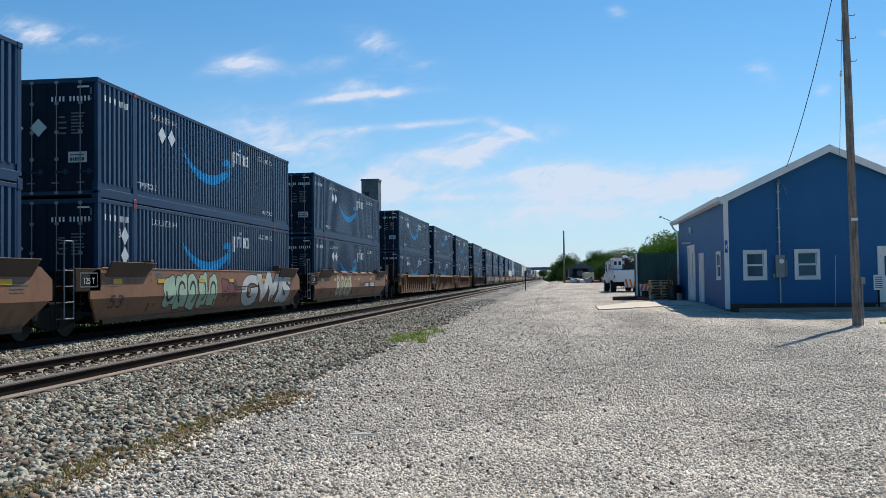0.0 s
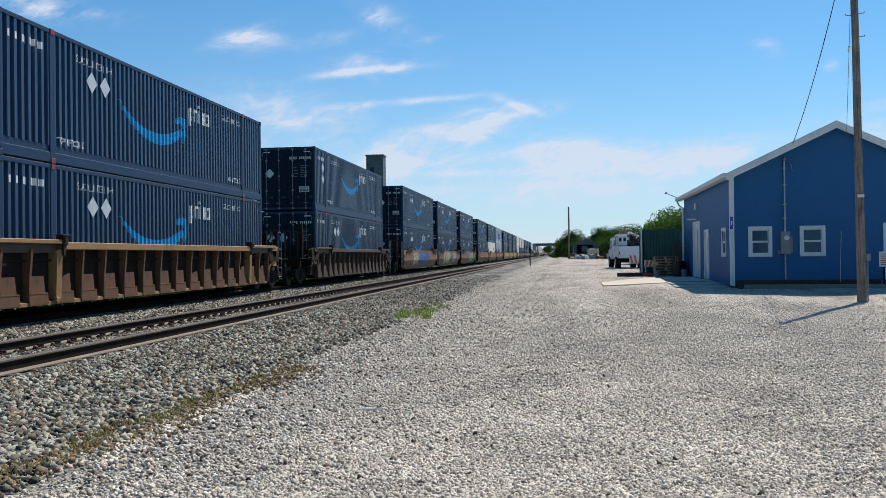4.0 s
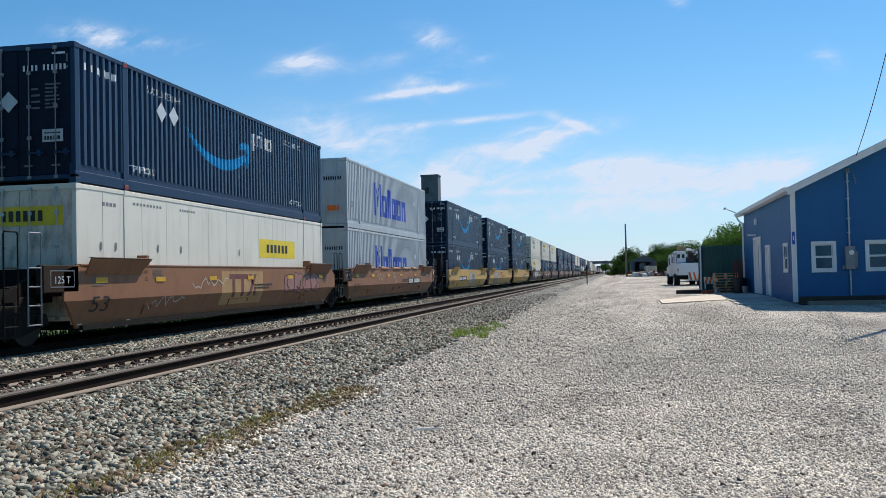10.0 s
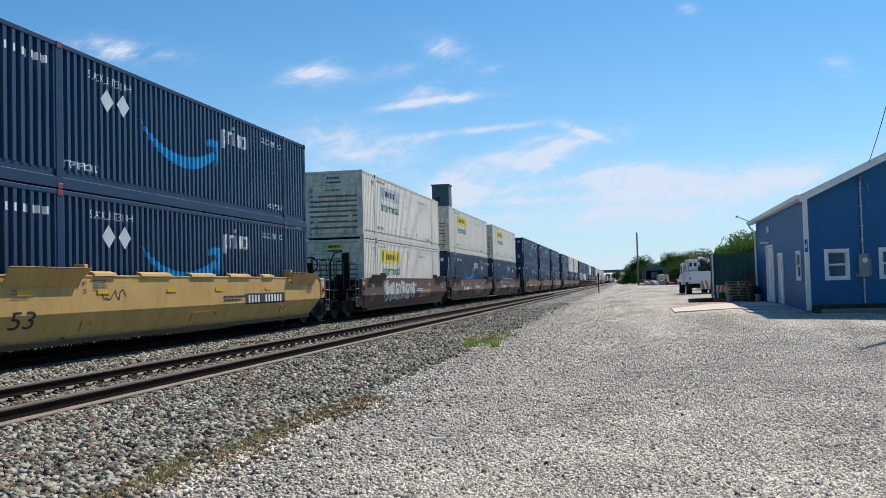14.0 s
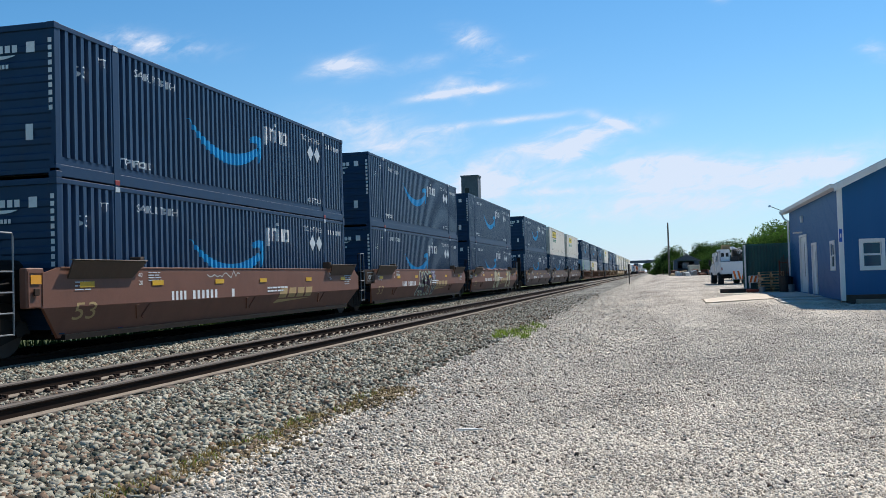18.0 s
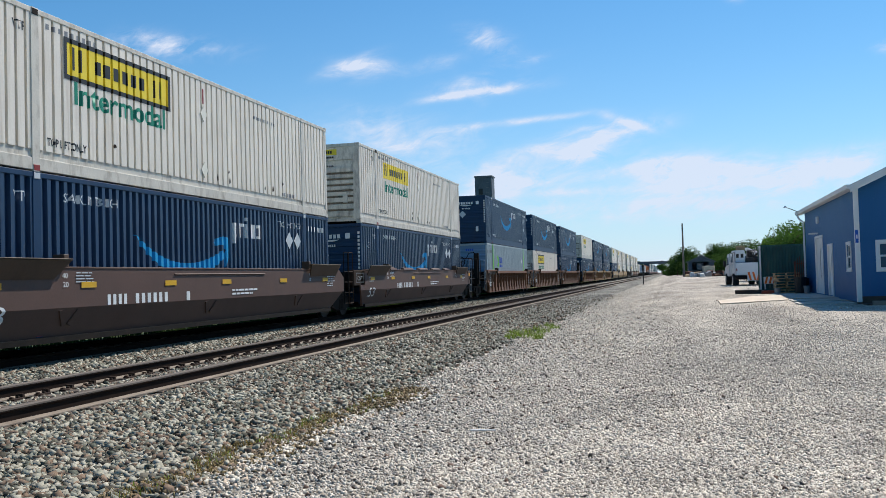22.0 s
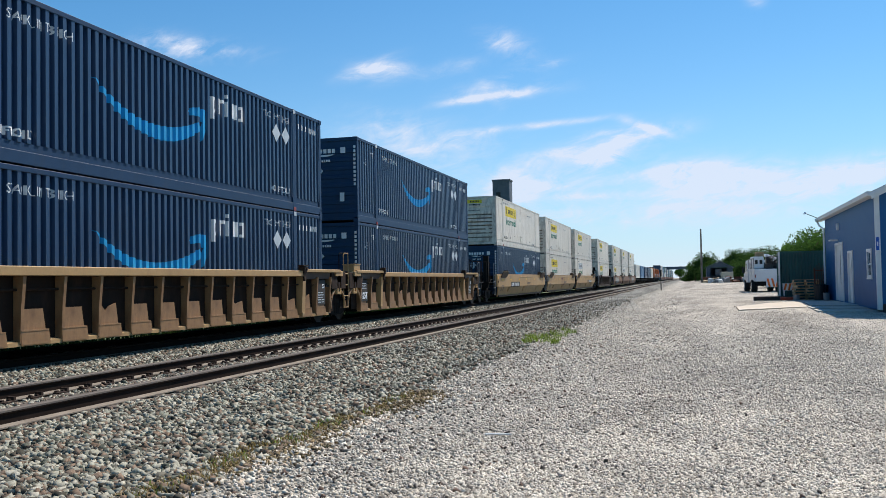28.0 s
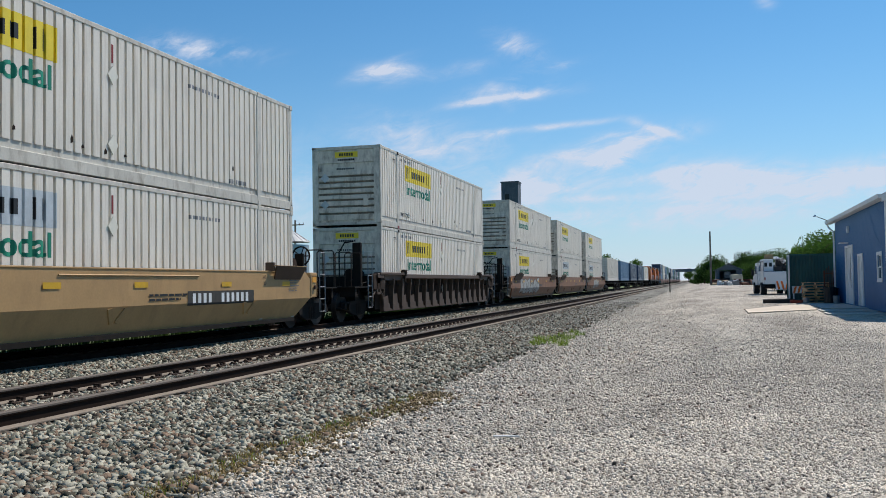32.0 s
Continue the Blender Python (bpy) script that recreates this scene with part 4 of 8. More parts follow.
def smooth_white_container():
    c = base_container("white", "cream smooth-panelled container with a small yellow sign", "flat", JBSMOOTH, JBSMOOTH, True, JBEND)
    put("sign_panel", side_mark("ssign", "flat", lambda: flat([[(9.9, 1.52), (13.1, 1.52), (13.1, 2.10), (9.9, 2.10)]])), YELLOW, c, label="yellow sign panel")
    put("sign_blocks", side_mark("sbars", "flat", lambda: bars(10.5, 1.68, 12.5, 1.94, 6, 0.62), 0.007), BLACK, c, label="dark blocks of a brand name")
    put("sign_panel", end_mark("sesign", lambda: flat([[(-0.6, 2.05), (1.0, 2.05), (1.0, 2.45), (-0.6, 2.45)]])), YELLOW, c, label="yellow sign panel")
    put("sign_blocks", end_mark("sebars", lambda: bars(-0.4, 2.14, 0.6, 2.36, 6, 0.62), 0.012), BLACK, c)
    put("number_bars", side_mark("snum", "flat", lambda: join(bars(1.0, 2.5, 1.6, 2.58, 4, 0.7), bars(2.3, 2.6, 3.7, 2.66, 9, 0.6), bars(4.6, 2.6, 5.5, 2.66, 7, 0.6))), GREYMETAL, c, label="grey bars of a number")
    for u in (0.9, 1.5, 3.4, 4.6, 8.3):
        put("tie_ring", side_mark(("sring", u), "flat", lambda: flat([[(u, 1.55), (u + 0.07, 1.55), (u + 0.07, 1.72), (u, 1.72)]]), 0.012), GREYMETAL, c)
    return c


def big_word(u0, u1, v0, v1):
    """Six tall blocks in place of a shipping line's name."""
    r = []
    k = (u1 - u0) / 6.5
    for i, (w, h, holes) in enumerate(((1.2, 1.0, 0), (0.8, 0.68, 1), (0.6, 0.92, 0), (0.75, 0.68, 1), (0.8, 0.68, 1), (0.8, 0.68, 0))):
        a = u0 + sum((1.35, 0.98, 0.78, 0.92, 0.98, 0.98)[:i]) * k
        b, t = a + w * k, 0.27 * k
        top = v0 + (v1 - v0) * h
        r.append([(a, v0), (a + t, v0), (a + t, top), (a, top)])
        r.append([(b - t, v0), (b, v0), (b, top), (b - t, top)])
        if holes:
            r.append([(a + t, v0), (b - t, v0), (b - t, v0 + t * 0.8), (a + t, v0 + t * 0.8)])
            r.append([(a + t, top - t * 0.8), (b - t, top - t * 0.8), (b - t, top), (a + t, top)])
        elif i == 0:
            m = (a + b) / 2
            r.append([(a + t, top), (m, top - 0.75 * (v1 - v0)), (m, top - 0.42 * (v1 - v0)), (a + t, top - 0.0001)][:3])
            r.append([(b - t, top), (m, top - 0.42 * (v1 - v0)), (m, top - 0.75 * (v1 - v0))])
        else:
            r.append([(a + t, top - t), (b - t, top - t), (b - t, top), (a + t, top)])
    return flat(r)


def grey_container():
    c = base_container("grey", "pale grey corrugated container with tall royal blue blocks", "grey", GREY_BLUE, GREY_BLUE, True, GREY_BLUE)
    put("wordmark", side_mark("mword", "grey", lambda: big_word(4.45, 11.7, 0.78, 2.30)), ROYAL, c, label="royal blue blocks of a brand name")
    put("placard", side_mark("mdia", "grey", lambda: diamond(13.1, 1.9, 0.2), 0.008), WHITE, c, label="white diamond placard")
    put("placard", end_mark("mediam", lambda: diamond(-0.2, 1.75, 0.24), 0.0), PLACARD, c, label="pale diamond placard")
    put("length_figure", side_mark("m53", "grey", lambda: shift(letters("53", 0.34), 0.6, 0.9)), GREYMETAL, c, label="dark figures")
    put("sticker", end_mark("mstick", lambda: flat([[(0.45, 0.72), (0.95, 0.72), (0.95, 0.95), (0.45, 0.95)]]), 0.0), ORANGE, c, label="orange sticker")
    put("number_bars", end_mark("menum", lambda: bars(0.3, 2.0, 1.1, 2.14, 8, 0.6)), BLACK, c, label="dark bars of a number")
    return c


def lime_post_container():
    c = base_container("grey", "pale grey corrugated container with lime green posts", "grey", PALE_BLUE, PALE_BLUE, False, STEELBLUE)
    for y in (1.99, 14.16):
        put("post_cover", shared(("lpost", y), lambda b: box(b, HALF + 0.004, HALF + 0.012, y - 0.11, y + 0.11, 0.06, 2.88)), LIME, c, label="lime green post")
    put("logo", side_mark("cchev", "grey", lambda: flat([[(3.5, 2.25), (3.95, 2.05), (4.0, 1.75), (3.9, 1.75), (3.5, 2.0)], [(3.5, 1.35), (3.95, 1.55), (4.0, 1.8), (3.9, 1.8), (3.5, 1.6)]])), LIME, c, label="lime chevron logo")
    put("wordmark", side_mark("cword", "grey", lambda: join(bars(4.25, 1.72, 5.3, 2.10, 4, 0.7), bars(4.25, 1.46, 5.3, 1.6, 8, 0.75))), ROYAL, c, label="blue blocks of a brand name")
    put("number_bars", side_mark("cnum", "grey", lambda: bars(0.3, 2.32, 1.7, 2.5, 9, 0.6)), GREYMETAL, c, label="dark bars of a number")
    put("placard", side_mark("cdiam", "grey", lambda: diamond(13.4, 1.9, 0.22), 0.008), WHITE, c, label="white diamond placard")
    put("wordmark", end_mark("cew", lambda: bars(0.0, 2.45, 0.5, 2.58, 4, 0.7), 0.017), ROYAL, c)
    put("length_figure", side_mark("c53", "grey", lambda: shift(letters("53", 0.34), 0.6, 0.9)), GREYMETAL, c, label="dark figures")
    return c


# -- well cars --


def truck_frame(bm):
    for sx in (-1, 1):
        x = sx * 1.0
        prism(bm, [(-1.25, 0.42), (-1.15, 0.62), (-0.55, 0.68), (0.55, 0.68), (1.15, 0.62), (1.25, 0.42), (0.95, 0.36), (0.35, 0.20), (-0.35, 0.20), (-0.95, 0.36)], "x", x - 0.07, x + 0.07)
        for y in (-0.9, 0.9):
            rod(bm, (x - 0.12, y, 0.483), (x + 0.14, y, 0.483), 0.13, 10)
        for y in (-0.16, 0, 0.16):
            rod(bm, (x + 0.03 * sx, y, 0.25), (x + 0.03 * sx, y, 0.58), 0.065, 8)
    box(bm, -1.05, 1.05, -0.22, 0.22, 0.55, 0.80)
    for y in (-1.35, 1.35):
        rod(bm, (-1.0, y * 0.98, 0.42), (1.0, y * 0.98, 0.42), 0.04, 6)


def wheelset(bm):
    rod(bm, (-0.85, 0, 0), (0.85, 0, 0), 0.085, 10)
    for sx in (-1, 1):
        rod(bm, (sx * 0.69, 0, 0), (sx * 0.82, 0, 0), 0.483, 24)
        rod(bm, (sx * 0.67, 0, 0), (sx * 0.70, 0, 0), 0.515, 24)
        rod(bm, (sx * 0.82, 0, 0), (sx * 0.84, 0, 0), 0.20, 12)
        for k in range(3):
            a = k * 2.094
            rod(bm, (sx * 0.81, 0.1 * math.cos(a), 0.1 * math.sin(a)), (sx * 0.865, 0.1 * math.cos(a), 0.1 * math.sin(a)), 0.02, 6)


WHEELS = {}


def truck(parent, y):
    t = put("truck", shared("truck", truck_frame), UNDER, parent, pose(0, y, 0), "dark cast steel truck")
    for dy in (-0.9, 0.9):
        w = put("wheelset", shared("wheelset", wheelset, False), WHEEL, t, pose(0, dy, 0.483), "steel wheels on an axle")
        WHEELS.setdefault(dy, []).append(w)


def smooth_side(bm):
    x = 1.50
    up = [(-0.75, 0.85), (16.95, 0.85), (16.95, 1.30), (16.5, 1.57), (-0.25, 1.57), (-0.75, 1.45)]
    prism(bm, up, "x", x - 0.05, x)
    bm.faces.ensure_lookup_table()


def smooth_lower(bm):
    o = [bm.verts.new(p) for p in ((1.497, -0.70, 0.85), (1.497, 16.85, 0.85), (1.27, 16.1, 0.28), (1.27, 0.02, 0.28))]
    i = [bm.verts.new(p) for p in ((1.44, -0.70, 0.85), (1.44, 16.85, 0.85), (1.21, 16.1, 0.28), (1.21, 0.02, 0.28))]
    bm.faces.new(o)
    bm.faces.new(i)
    for k in range(4):
        j = (k + 1) % 4
        bm.faces.new((o[k], o[j], i[j], i[k]))


def sill_cap(bm):
    box(bm, 1.38, 1.515, -0.2, 16.4, 1.55, 1.585, 0.006)


def sill_block(bm):
    prism(bm, [(1.38, 1.57), (1.55, 1.57), (1.53, 1.63), (1.40, 1.67)], "y", 0, 1.4)


def sill_fold(bm):
    """Long pressed fold under the sill of newer cars."""
    prism(bm, [(1.50, 1.42), (1.512, 1.42), (1.53, 1.44), (1.512, 1.455), (1.50, 1.455)], "y", 6.2, 10.8)


def hatch_lip(bm, s):
    """Pressed slanting grip on the lower side."""
    pts = [(s * 0.32, 0.80), (s * 0.12, 0.52), (s * 0.02, 0.56), (s * 0.20, 0.82)]
    outer = [bm.verts.new((car_x(z) + 0.028, y, z)) for y, z in pts]
    inner = [bm.verts.new((car_x(z) - 0.01, y, z)) for y, z in pts]
    bm.faces.new(outer)
    for k in range(4):
        j = (k + 1) % 4
        bm.faces.new((outer[k], outer[j], inner[j], inner[k]))


def guide_plate(bm):
    """Flared guide over the end of the well."""
    o = [(1.512, 0.0, 1.36), (1.512, 2.12, 1.36), (1.68, 2.42, 1.69), (1.68, -0.05, 1.69)]
    vo = [bm.verts.new(p) for p in o]
    vi = [bm.verts.new((p[0] - 0.03, p[1], p[2] + 0.02)) for p in o]
    bm.faces.new(vo)
    bm.faces.new(vi)
    for k in range(4):
        j = (k + 1) % 4
        bm.faces.new((vo[k], vo[j], vi[j], vi[k]))
    box(bm, 1.36, 1.60, 2.30, 2.44, 1.58, 1.80, 0.01)


def guide_rim(bm):
    """Pale strip that paints the guide's bright upper edge."""
    box(bm, 1.60, 1.70, -0.05, 2.42, 1.708, 1.722, 0.003)


def rib_guide(bm):
    """Raised flat guide over the end of a ribbed car."""
    box(bm, 1.32, 1.57, -0.85, 1.86, 1.53, 1.62, 0.012)


def rib_latch(bm):
    """Cast latch at the inner end of the guide."""
    box(bm, 1.40, 1.60, 1.88, 2.06, 1.50, 1.70, 0.02)
    rod(bm, (1.60, 1.92, 1.62), (1.63, 1.92, 1.62), 0.05, 8)
    box(bm, 1.44, 1.62, 1.80, 2.16, 1.70, 1.73, 0.006)
    prism(bm, [(1.90, 1.50), (2.03, 1.50), (1.98, 1.28), (1.93, 1.28)], "x", 1.52, 1.57)


def step_slot(bm, w):
    """Pressed slot in the lower side, its upper lip standing proud."""
    for q in ((0.0, w, 0.66, 0.682), (0.0, 0.022, 0.47, 0.66), (w - 0.022, w, 0.58, 0.66)):
        vs = [bm.verts.new((car_x(z) + d, y, z)) for d in (0.002, 0.03) for y, z in ((q[0], q[2]), (q[1], q[2]), (q[1], q[3]), (q[0], q[3]))]
        for f in ((0, 1, 2, 3), (4, 5, 6, 7), (0, 1, 5, 4), (1, 2, 6, 5), (2, 3, 7, 6), (3, 0, 4, 7)):
            bm.faces.new([vs[k] for k in f])


def car_end_panel(bm):
    """Painted end box over the outer truck."""
    box(bm, 1.36, 1.51, -1.15, -0.68, 0.86, 1.56, 0.02)
    for q in ((-1.12, -1.09, 0.90, 1.50), (-0.74, -0.71, 0.90, 1.50), (-1.09, -0.74, 1.47, 1.50)):
        box(bm, 1.51, 1.525, *q)


def brake_wheel(bm):
    """Upright hand-brake wheel with spokes, its rim round."""
    pts = [(0.95 + 0.27 * math.cos(a), -1.30, 2.05 + 0.27 * math.sin(a)) for a in np.linspace(0, 6.2832, 21)]
    path_rod(bm, pts, 0.025, 6)
    for k in range(5):
        a = k * 1.2566
        rod(bm, (0.95, -1.30, 2.05), (0.95 + 0.26 * math.cos(a), -1.30, 2.05 + 0.26 * math.sin(a)), 0.016, 6)
    box(bm, 0.82, 1.08, -1.28, -1.14, 1.12, 2.12, 0.02)


def air_tank(bm):
    rod(bm, (0.1, -0.75, 1.78), (0.98, -0.75, 1.78), 0.20, 14)
    for x in (0.25, 0.8):
        box(bm, x - 0.04, x + 0.04, -0.85, -0.65, 1.12, 1.62)


def well_floor(bm):
    for sx in (-1, 1):
        box(bm, *sorted((sx * 1.36, sx * 1.05)), 0.1, 16.05, 0.24, 0.34)
    for i in range(9):
        y = 0.4 + i * 1.9
        box(bm, -1.3, 1.3, y - 0.1, y + 0.1, 0.24, 0.34)


def end_deck(bm):
    """Raised end of a unit over its truck (towards -y)."""
    box(bm, -0.75, 0.75, -1.75, 0.0, 0.82, 1.12)
    prism(bm, [(-1.38, 0.95), (1.38, 0.95), (1.38, 1.50), (-1.38, 1.50)], "y", -0.62, -0.50)
    box(bm, -1.42, 1.42, -0.55, 0.05, 1.08, 1.16)
    for sx in (-1, 1):
        prism(bm, [(-1.55, 1.0), (-0.5, 1.45), (-0.5, 0.9), (-1.55, 0.85)], "x", sx * 0.72 - 0.05, sx * 0.72 + 0.05)


def end_box(bm):
    box(bm, 1.34, 1.50, -1.42, -0.24, 1.02, 1.56, 0.02)


def end_box_plate(bm):
    box(bm, 1.50, 1.512, -1.36, -0.98, 1.10, 1.26)


def coupler_end(bm):
    box(bm, -0.16, 0.16, -3.45, -1.6, 0.72, 0.98)
    box(bm, -0.22, 0.22, -3.68, -3.35, 0.66, 1.04, 0.04)
    box(bm, -1.35, 1.35, -2.75, -2.62, 0.80, 1.12)
    for sx in (-1, 1):
        path_rod(bm, [(sx * 0.5, -2.8, 0.8), (sx * 0.42, -3.1, 0.45), (sx * 0.30, -3.5, 0.5), (sx * 0.25, -3.68, 0.75)], 0.03, 6)
    box(bm, -1.40, 1.40, -2.9, -1.5, 1.10, 1.14)


def ladder_rail(bm):
    """One bent tube: up, over and down."""
    path_rod(bm, [(0, -0.2, 0.42), (0, -0.2, 2.10), (0, -0.17, 2.15), (0, 0.17, 2.15), (0, 0.2, 2.10), (0, 0.2, 0.42)], 0.017, 6)


def ladder_rung(bm):
    rod(bm, (0, -0.2, 0), (0, 0.2, 0), 0.014, 6)


def ladder(parent, x, y, mat):
    r = put("ladder", shared("wladrail", ladder_rail), mat, parent, pose(x, y, 0))
    for z in (0.44, 0.8, 1.15, 1.5):
        put("rung", shared("wladrung", ladder_rung), mat, r, pose(0, 0, z))


def handrail(bm):
    path_rod(bm, [(0.75, 0, 1.12), (0.75, 0, 2.20), (0.80, 0, 2.25), (1.25, 0, 2.25), (1.30, 0, 2.20), (1.30, 0, 1.12)], 0.02, 6)


def brake_gear(bm):
    rod(bm, (0.55, -1.2, 1.55), (0.55, -0.2, 1.55), 0.19, 12)
    box(bm, 0.80, 1.10, -1.55, -1.38, 1.12, 2.62, 0.02)
    path_rod(bm, [(0.35, -1.6, 1.14), (0.35, -1.6, 2.3), (0.55, -1.6, 2.62), (0.85, -1.55, 2.66)], 0.025, 6)
    path_rod(bm, [(1.25, -2.3, 0.9), (1.3, -1.9, 1.25), (1.35, -1.4, 1.3)], 0.022, 6)


def rib_wall(bm):
    box(bm, 1.265, 1.30, -0.75, 16.95, 0.34, 1.45)


def rib_sill(bm):
    box(bm, 1.25, 1.545, 1.95, 14.2, 1.41, 1.57, 0.012)


def rib_end_sill(bm):
    """Recessed web under the raised guide."""
    box(bm, 1.25, 1.44, -0.8, 1.95, 1.34, 1.53)


def rib_bottom(bm):
    prism(bm, [(1.26, 0.25), (1.42, 0.25), (1.42, 0.32), (1.26, 0.36)], "y", -0.1, 16.3)


def rib_post(bm):
    pts = [(1.30, 0.30), (1.435, 0.30), (1.455, 0.9), (1.50, 1.40), (1.30, 1.40)]
    prism(bm, pts, "y", -0.04, 0.035)


def wide_post(bm):
    """Broad flat post under each inner latch."""
    prism(bm, [(1.30, 0.36), (1.47, 0.36), (1.51, 1.40), (1.30, 1.40)], "y", -0.11, 0.10)
    box(bm, 1.40, 1.50, -0.13, -0.02, 0.30, 0.40, 0.01)


def rib_foot(bm, top=0.86, notch=0.0):
    """Stepped upright stiffener sheet standing beside a rib; some have a torn upper edge."""
    prism(bm, [(0.035, 0.50), (0.60, 0.50), (0.53, top), (0.30, top - notch * 0.4), (0.20, top - notch), (0.035, top)], "x", 1.40, 1.418)
    prism(bm, [(-0.02, 0.27), (0.70, 0.27), (0.655, 0.50), (-0.02, 0.50)], "x", 1.405, 1.443)
    prism(bm, [(-0.02, 0.49), (0.65, 0.49), (0.645, 0.512), (-0.02, 0.512)], "x", 1.36, 1.450)
    box(bm, 1.31, 1.40, 0.03, 0.06, 0.30, top)


def rib_notice(bm):
    """Dark sheet between two ribs near the end of the car."""
    box(bm, 1.405, 1.44, 0.03, 0.62, 0.58, 1.30)


def end_post(bm):
    """Slotted post at the corner of a ribbed car."""
    for q in ((-1.02, -0.94, 0.86, 1.42), (-0.78, -0.70, 0.86, 1.42), (-0.94, -0.78, 1.24, 1.42), (-0.94, -0.78, 0.86, 0.94)):
        box(bm, 1.34, 1.50, *q)
    box(bm, 1.30, 1.38, -0.94, -0.78, 0.94, 1.24)
    box(bm, 1.30, 1.55, -1.06, -0.46, 1.42, 1.58, 0.012)


def equipment_box(bm):
    box(bm, 1.12, 1.50, -0.98, -0.42, 1.59, 1.80, 0.015)
    box(bm, 1.10, 1.52, -1.0, -0.40, 1.80, 1.825, 0.006)


def air_pipe(bm):
    rod(bm, (1.36, -0.5, 1.18), (1.36, 16.7, 1.18), 0.022, 6)


def wheel_arch(bm):
    pts = [(-0.85 + 0.62 * math.cos(a), 0.42 + 0.62 * math.sin(a)) for a in np.linspace(0, math.pi, 13)]
    for (a, b), (c, d) in zip(pts, pts[1:]):
        rod(bm, (1.44, a, b), (1.44, c, d), 0.035, 6)


GRAF = [material("graffiti_white", (0.496, 0.504, 0.480), 0.6, var=0.15, scale=3, grain=30, bump=0),
        material("graffiti_pale_green", (0.336, 0.448, 0.320), 0.6, var=0.2, scale=3, grain=30, bump=0),
        material("graffiti_pale_yellow", (0.480, 0.464, 0.288), 0.6, var=0.2, scale=3, grain=30, bump=0),
        material("graffiti_silver", (0.368, 0.368, 0.352), 0.6, var=0.2, scale=3, grain=30, bump=0),
        material("graffiti_lilac", (0.240, 0.216, 0.336), 0.6, var=0.2, scale=3, grain=30, bump=0),
        material("graffiti_pink", (0.336, 0.160, 0.144), 0.6, var=0.2, scale=3, grain=30, bump=0),
        material("faded_maroon_marking", (0.17, 0.06, 0.055), 0.6, var=0.2, scale=3, grain=30, bump=0),
        material("graffiti_blue", (0.03, 0.14, 0.36), 0.6, var=0.2, scale=3, grain=30, bump=0),
        material("graffiti_cream", (0.46, 0.42, 0.27), 0.6, var=0.2, scale=3, grain=30, bump=0),
        material("graffiti_brown", (0.14, 0.085, 0.055), 0.6, var=0.2, scale=3, grain=30, bump=0),
        material("graffiti_dark_purple", (0.045, 0.022, 0.05), 0.6, var=0.2, scale=3, grain=30, bump=0)]


def car_x(z):
    """Outer face of a smooth car's side at a height."""
    return 1.50 if z >= 0.85 else 1.497 - 0.227 * (0.85 - z) / 0.57


def on_car(bm, lift=0.004):
    bmesh.ops.bisect_plane(bm, geom=bm.verts[:] + bm.edges[:] + bm.faces[:], plane_co=(0, 0.85, 0), plane_no=(0, 1, 0), dist=1e-5)
    for v in bm.verts:
        u, w = v.co.x, v.co.y
        v.co = (car_x(w) + lift, u, w)
    bm.normal_update()
    for f in bm.faces:
        if f.normal.x < 0:
            f.normal_flip()
        f.tag = True
    return bm


def blob(rnd, u, v, w, h, grow=0.0):
    """A fat rounded letter-like outline."""
    k = rnd.choice((2, 3, 4))
    ph = rnd.uniform(0, 6.28)
    pts = []
    for i in range(28):
        a = i / 28 * 6.2832
        c, s = math.cos(a), math.sin(a)
        q = max(abs(c), abs(s)) ** -0.72
        r = q * (1 + 0.10 * math.sin(k * a + ph) + 0.05 * math.sin((k + 3) * a))
        pts.append((u + c * r * (w / 2 + grow), v + s * r * (h / 2 + grow)))
    return pts


def graffiti(parent, seed, u0, u1, v0, v1, n, tone):
    """A painted piece: rounded shapes with dark outlines and hollow strokes, no readable letters."""
    rnd = random.Random(seed)
    w = (u1 - u0) / n
    cells = [(u0 + (i + 0.5) * w, (v0 + v1) / 2 + rnd.uniform(-0.05, 0.05), w * rnd.uniform(0.8, 1.0), (v1 - v0) * rnd.uniform(0.72, 0.92)) for i in range(n)]
    part("graffiti_outline", on_car(flat([blob(random.Random(seed * 31 + i), *c, 0.035) for i, c in enumerate(cells)]), 0.003), BLACK, parent, "dark painted outline")
    part("graffiti_fill", on_car(flat([blob(random.Random(seed * 31 + i), *c, 0.0) for i, c in enumerate(cells)]), 0.006), GRAF[tone], parent, "rounded spray-painted shapes")
    strokes = []
    for i, (u, v, ww, hh) in enumerate(cells):
        r2 = random.Random(seed * 77 + i)
        a0 = r2.uniform(0, 6.28)
        span = r2.uniform(2.5, 4.5)
        ring = []
        for s, k in ((0, 0.34), (1, 0.24)):
            arc = [(u + math.cos(a0 + span * j / 12) * ww * k, v + math.sin(a0 + span * j / 12) * hh * k) for j in range(13)]
            ring += arc if s == 0 else arc[::-1]
        strokes.append(ring)
    part("graffiti_strokes", on_car(flat(strokes), 0.009), BLACK if tone != 4 else GRAF[0], parent, "dark painted strokes")


def fat_letters(body, u0, u1, v0, v1, bold, seed):
    """Heavy hand-painted letters filling a field, leaning and uneven."""
    bm = letters(body, 1.0, None, bold)
    xs = [v.co.x for v in bm.verts]
    ys = [v.co.y for v in bm.verts]
    for v in bm.verts:
        a, b = v.co.x / max(xs), v.co.y / max(ys)
        v.co.x = u0 + (u1 - u0) * a + 0.05 * math.sin(b * 5 + seed) + 0.06 * (b - 0.5) * math.sin(a * 7 + seed)
        v.co.y = v0 + (v1 - v0) * b + 0.06 * math.sin(a * 9 + seed)
    return bm


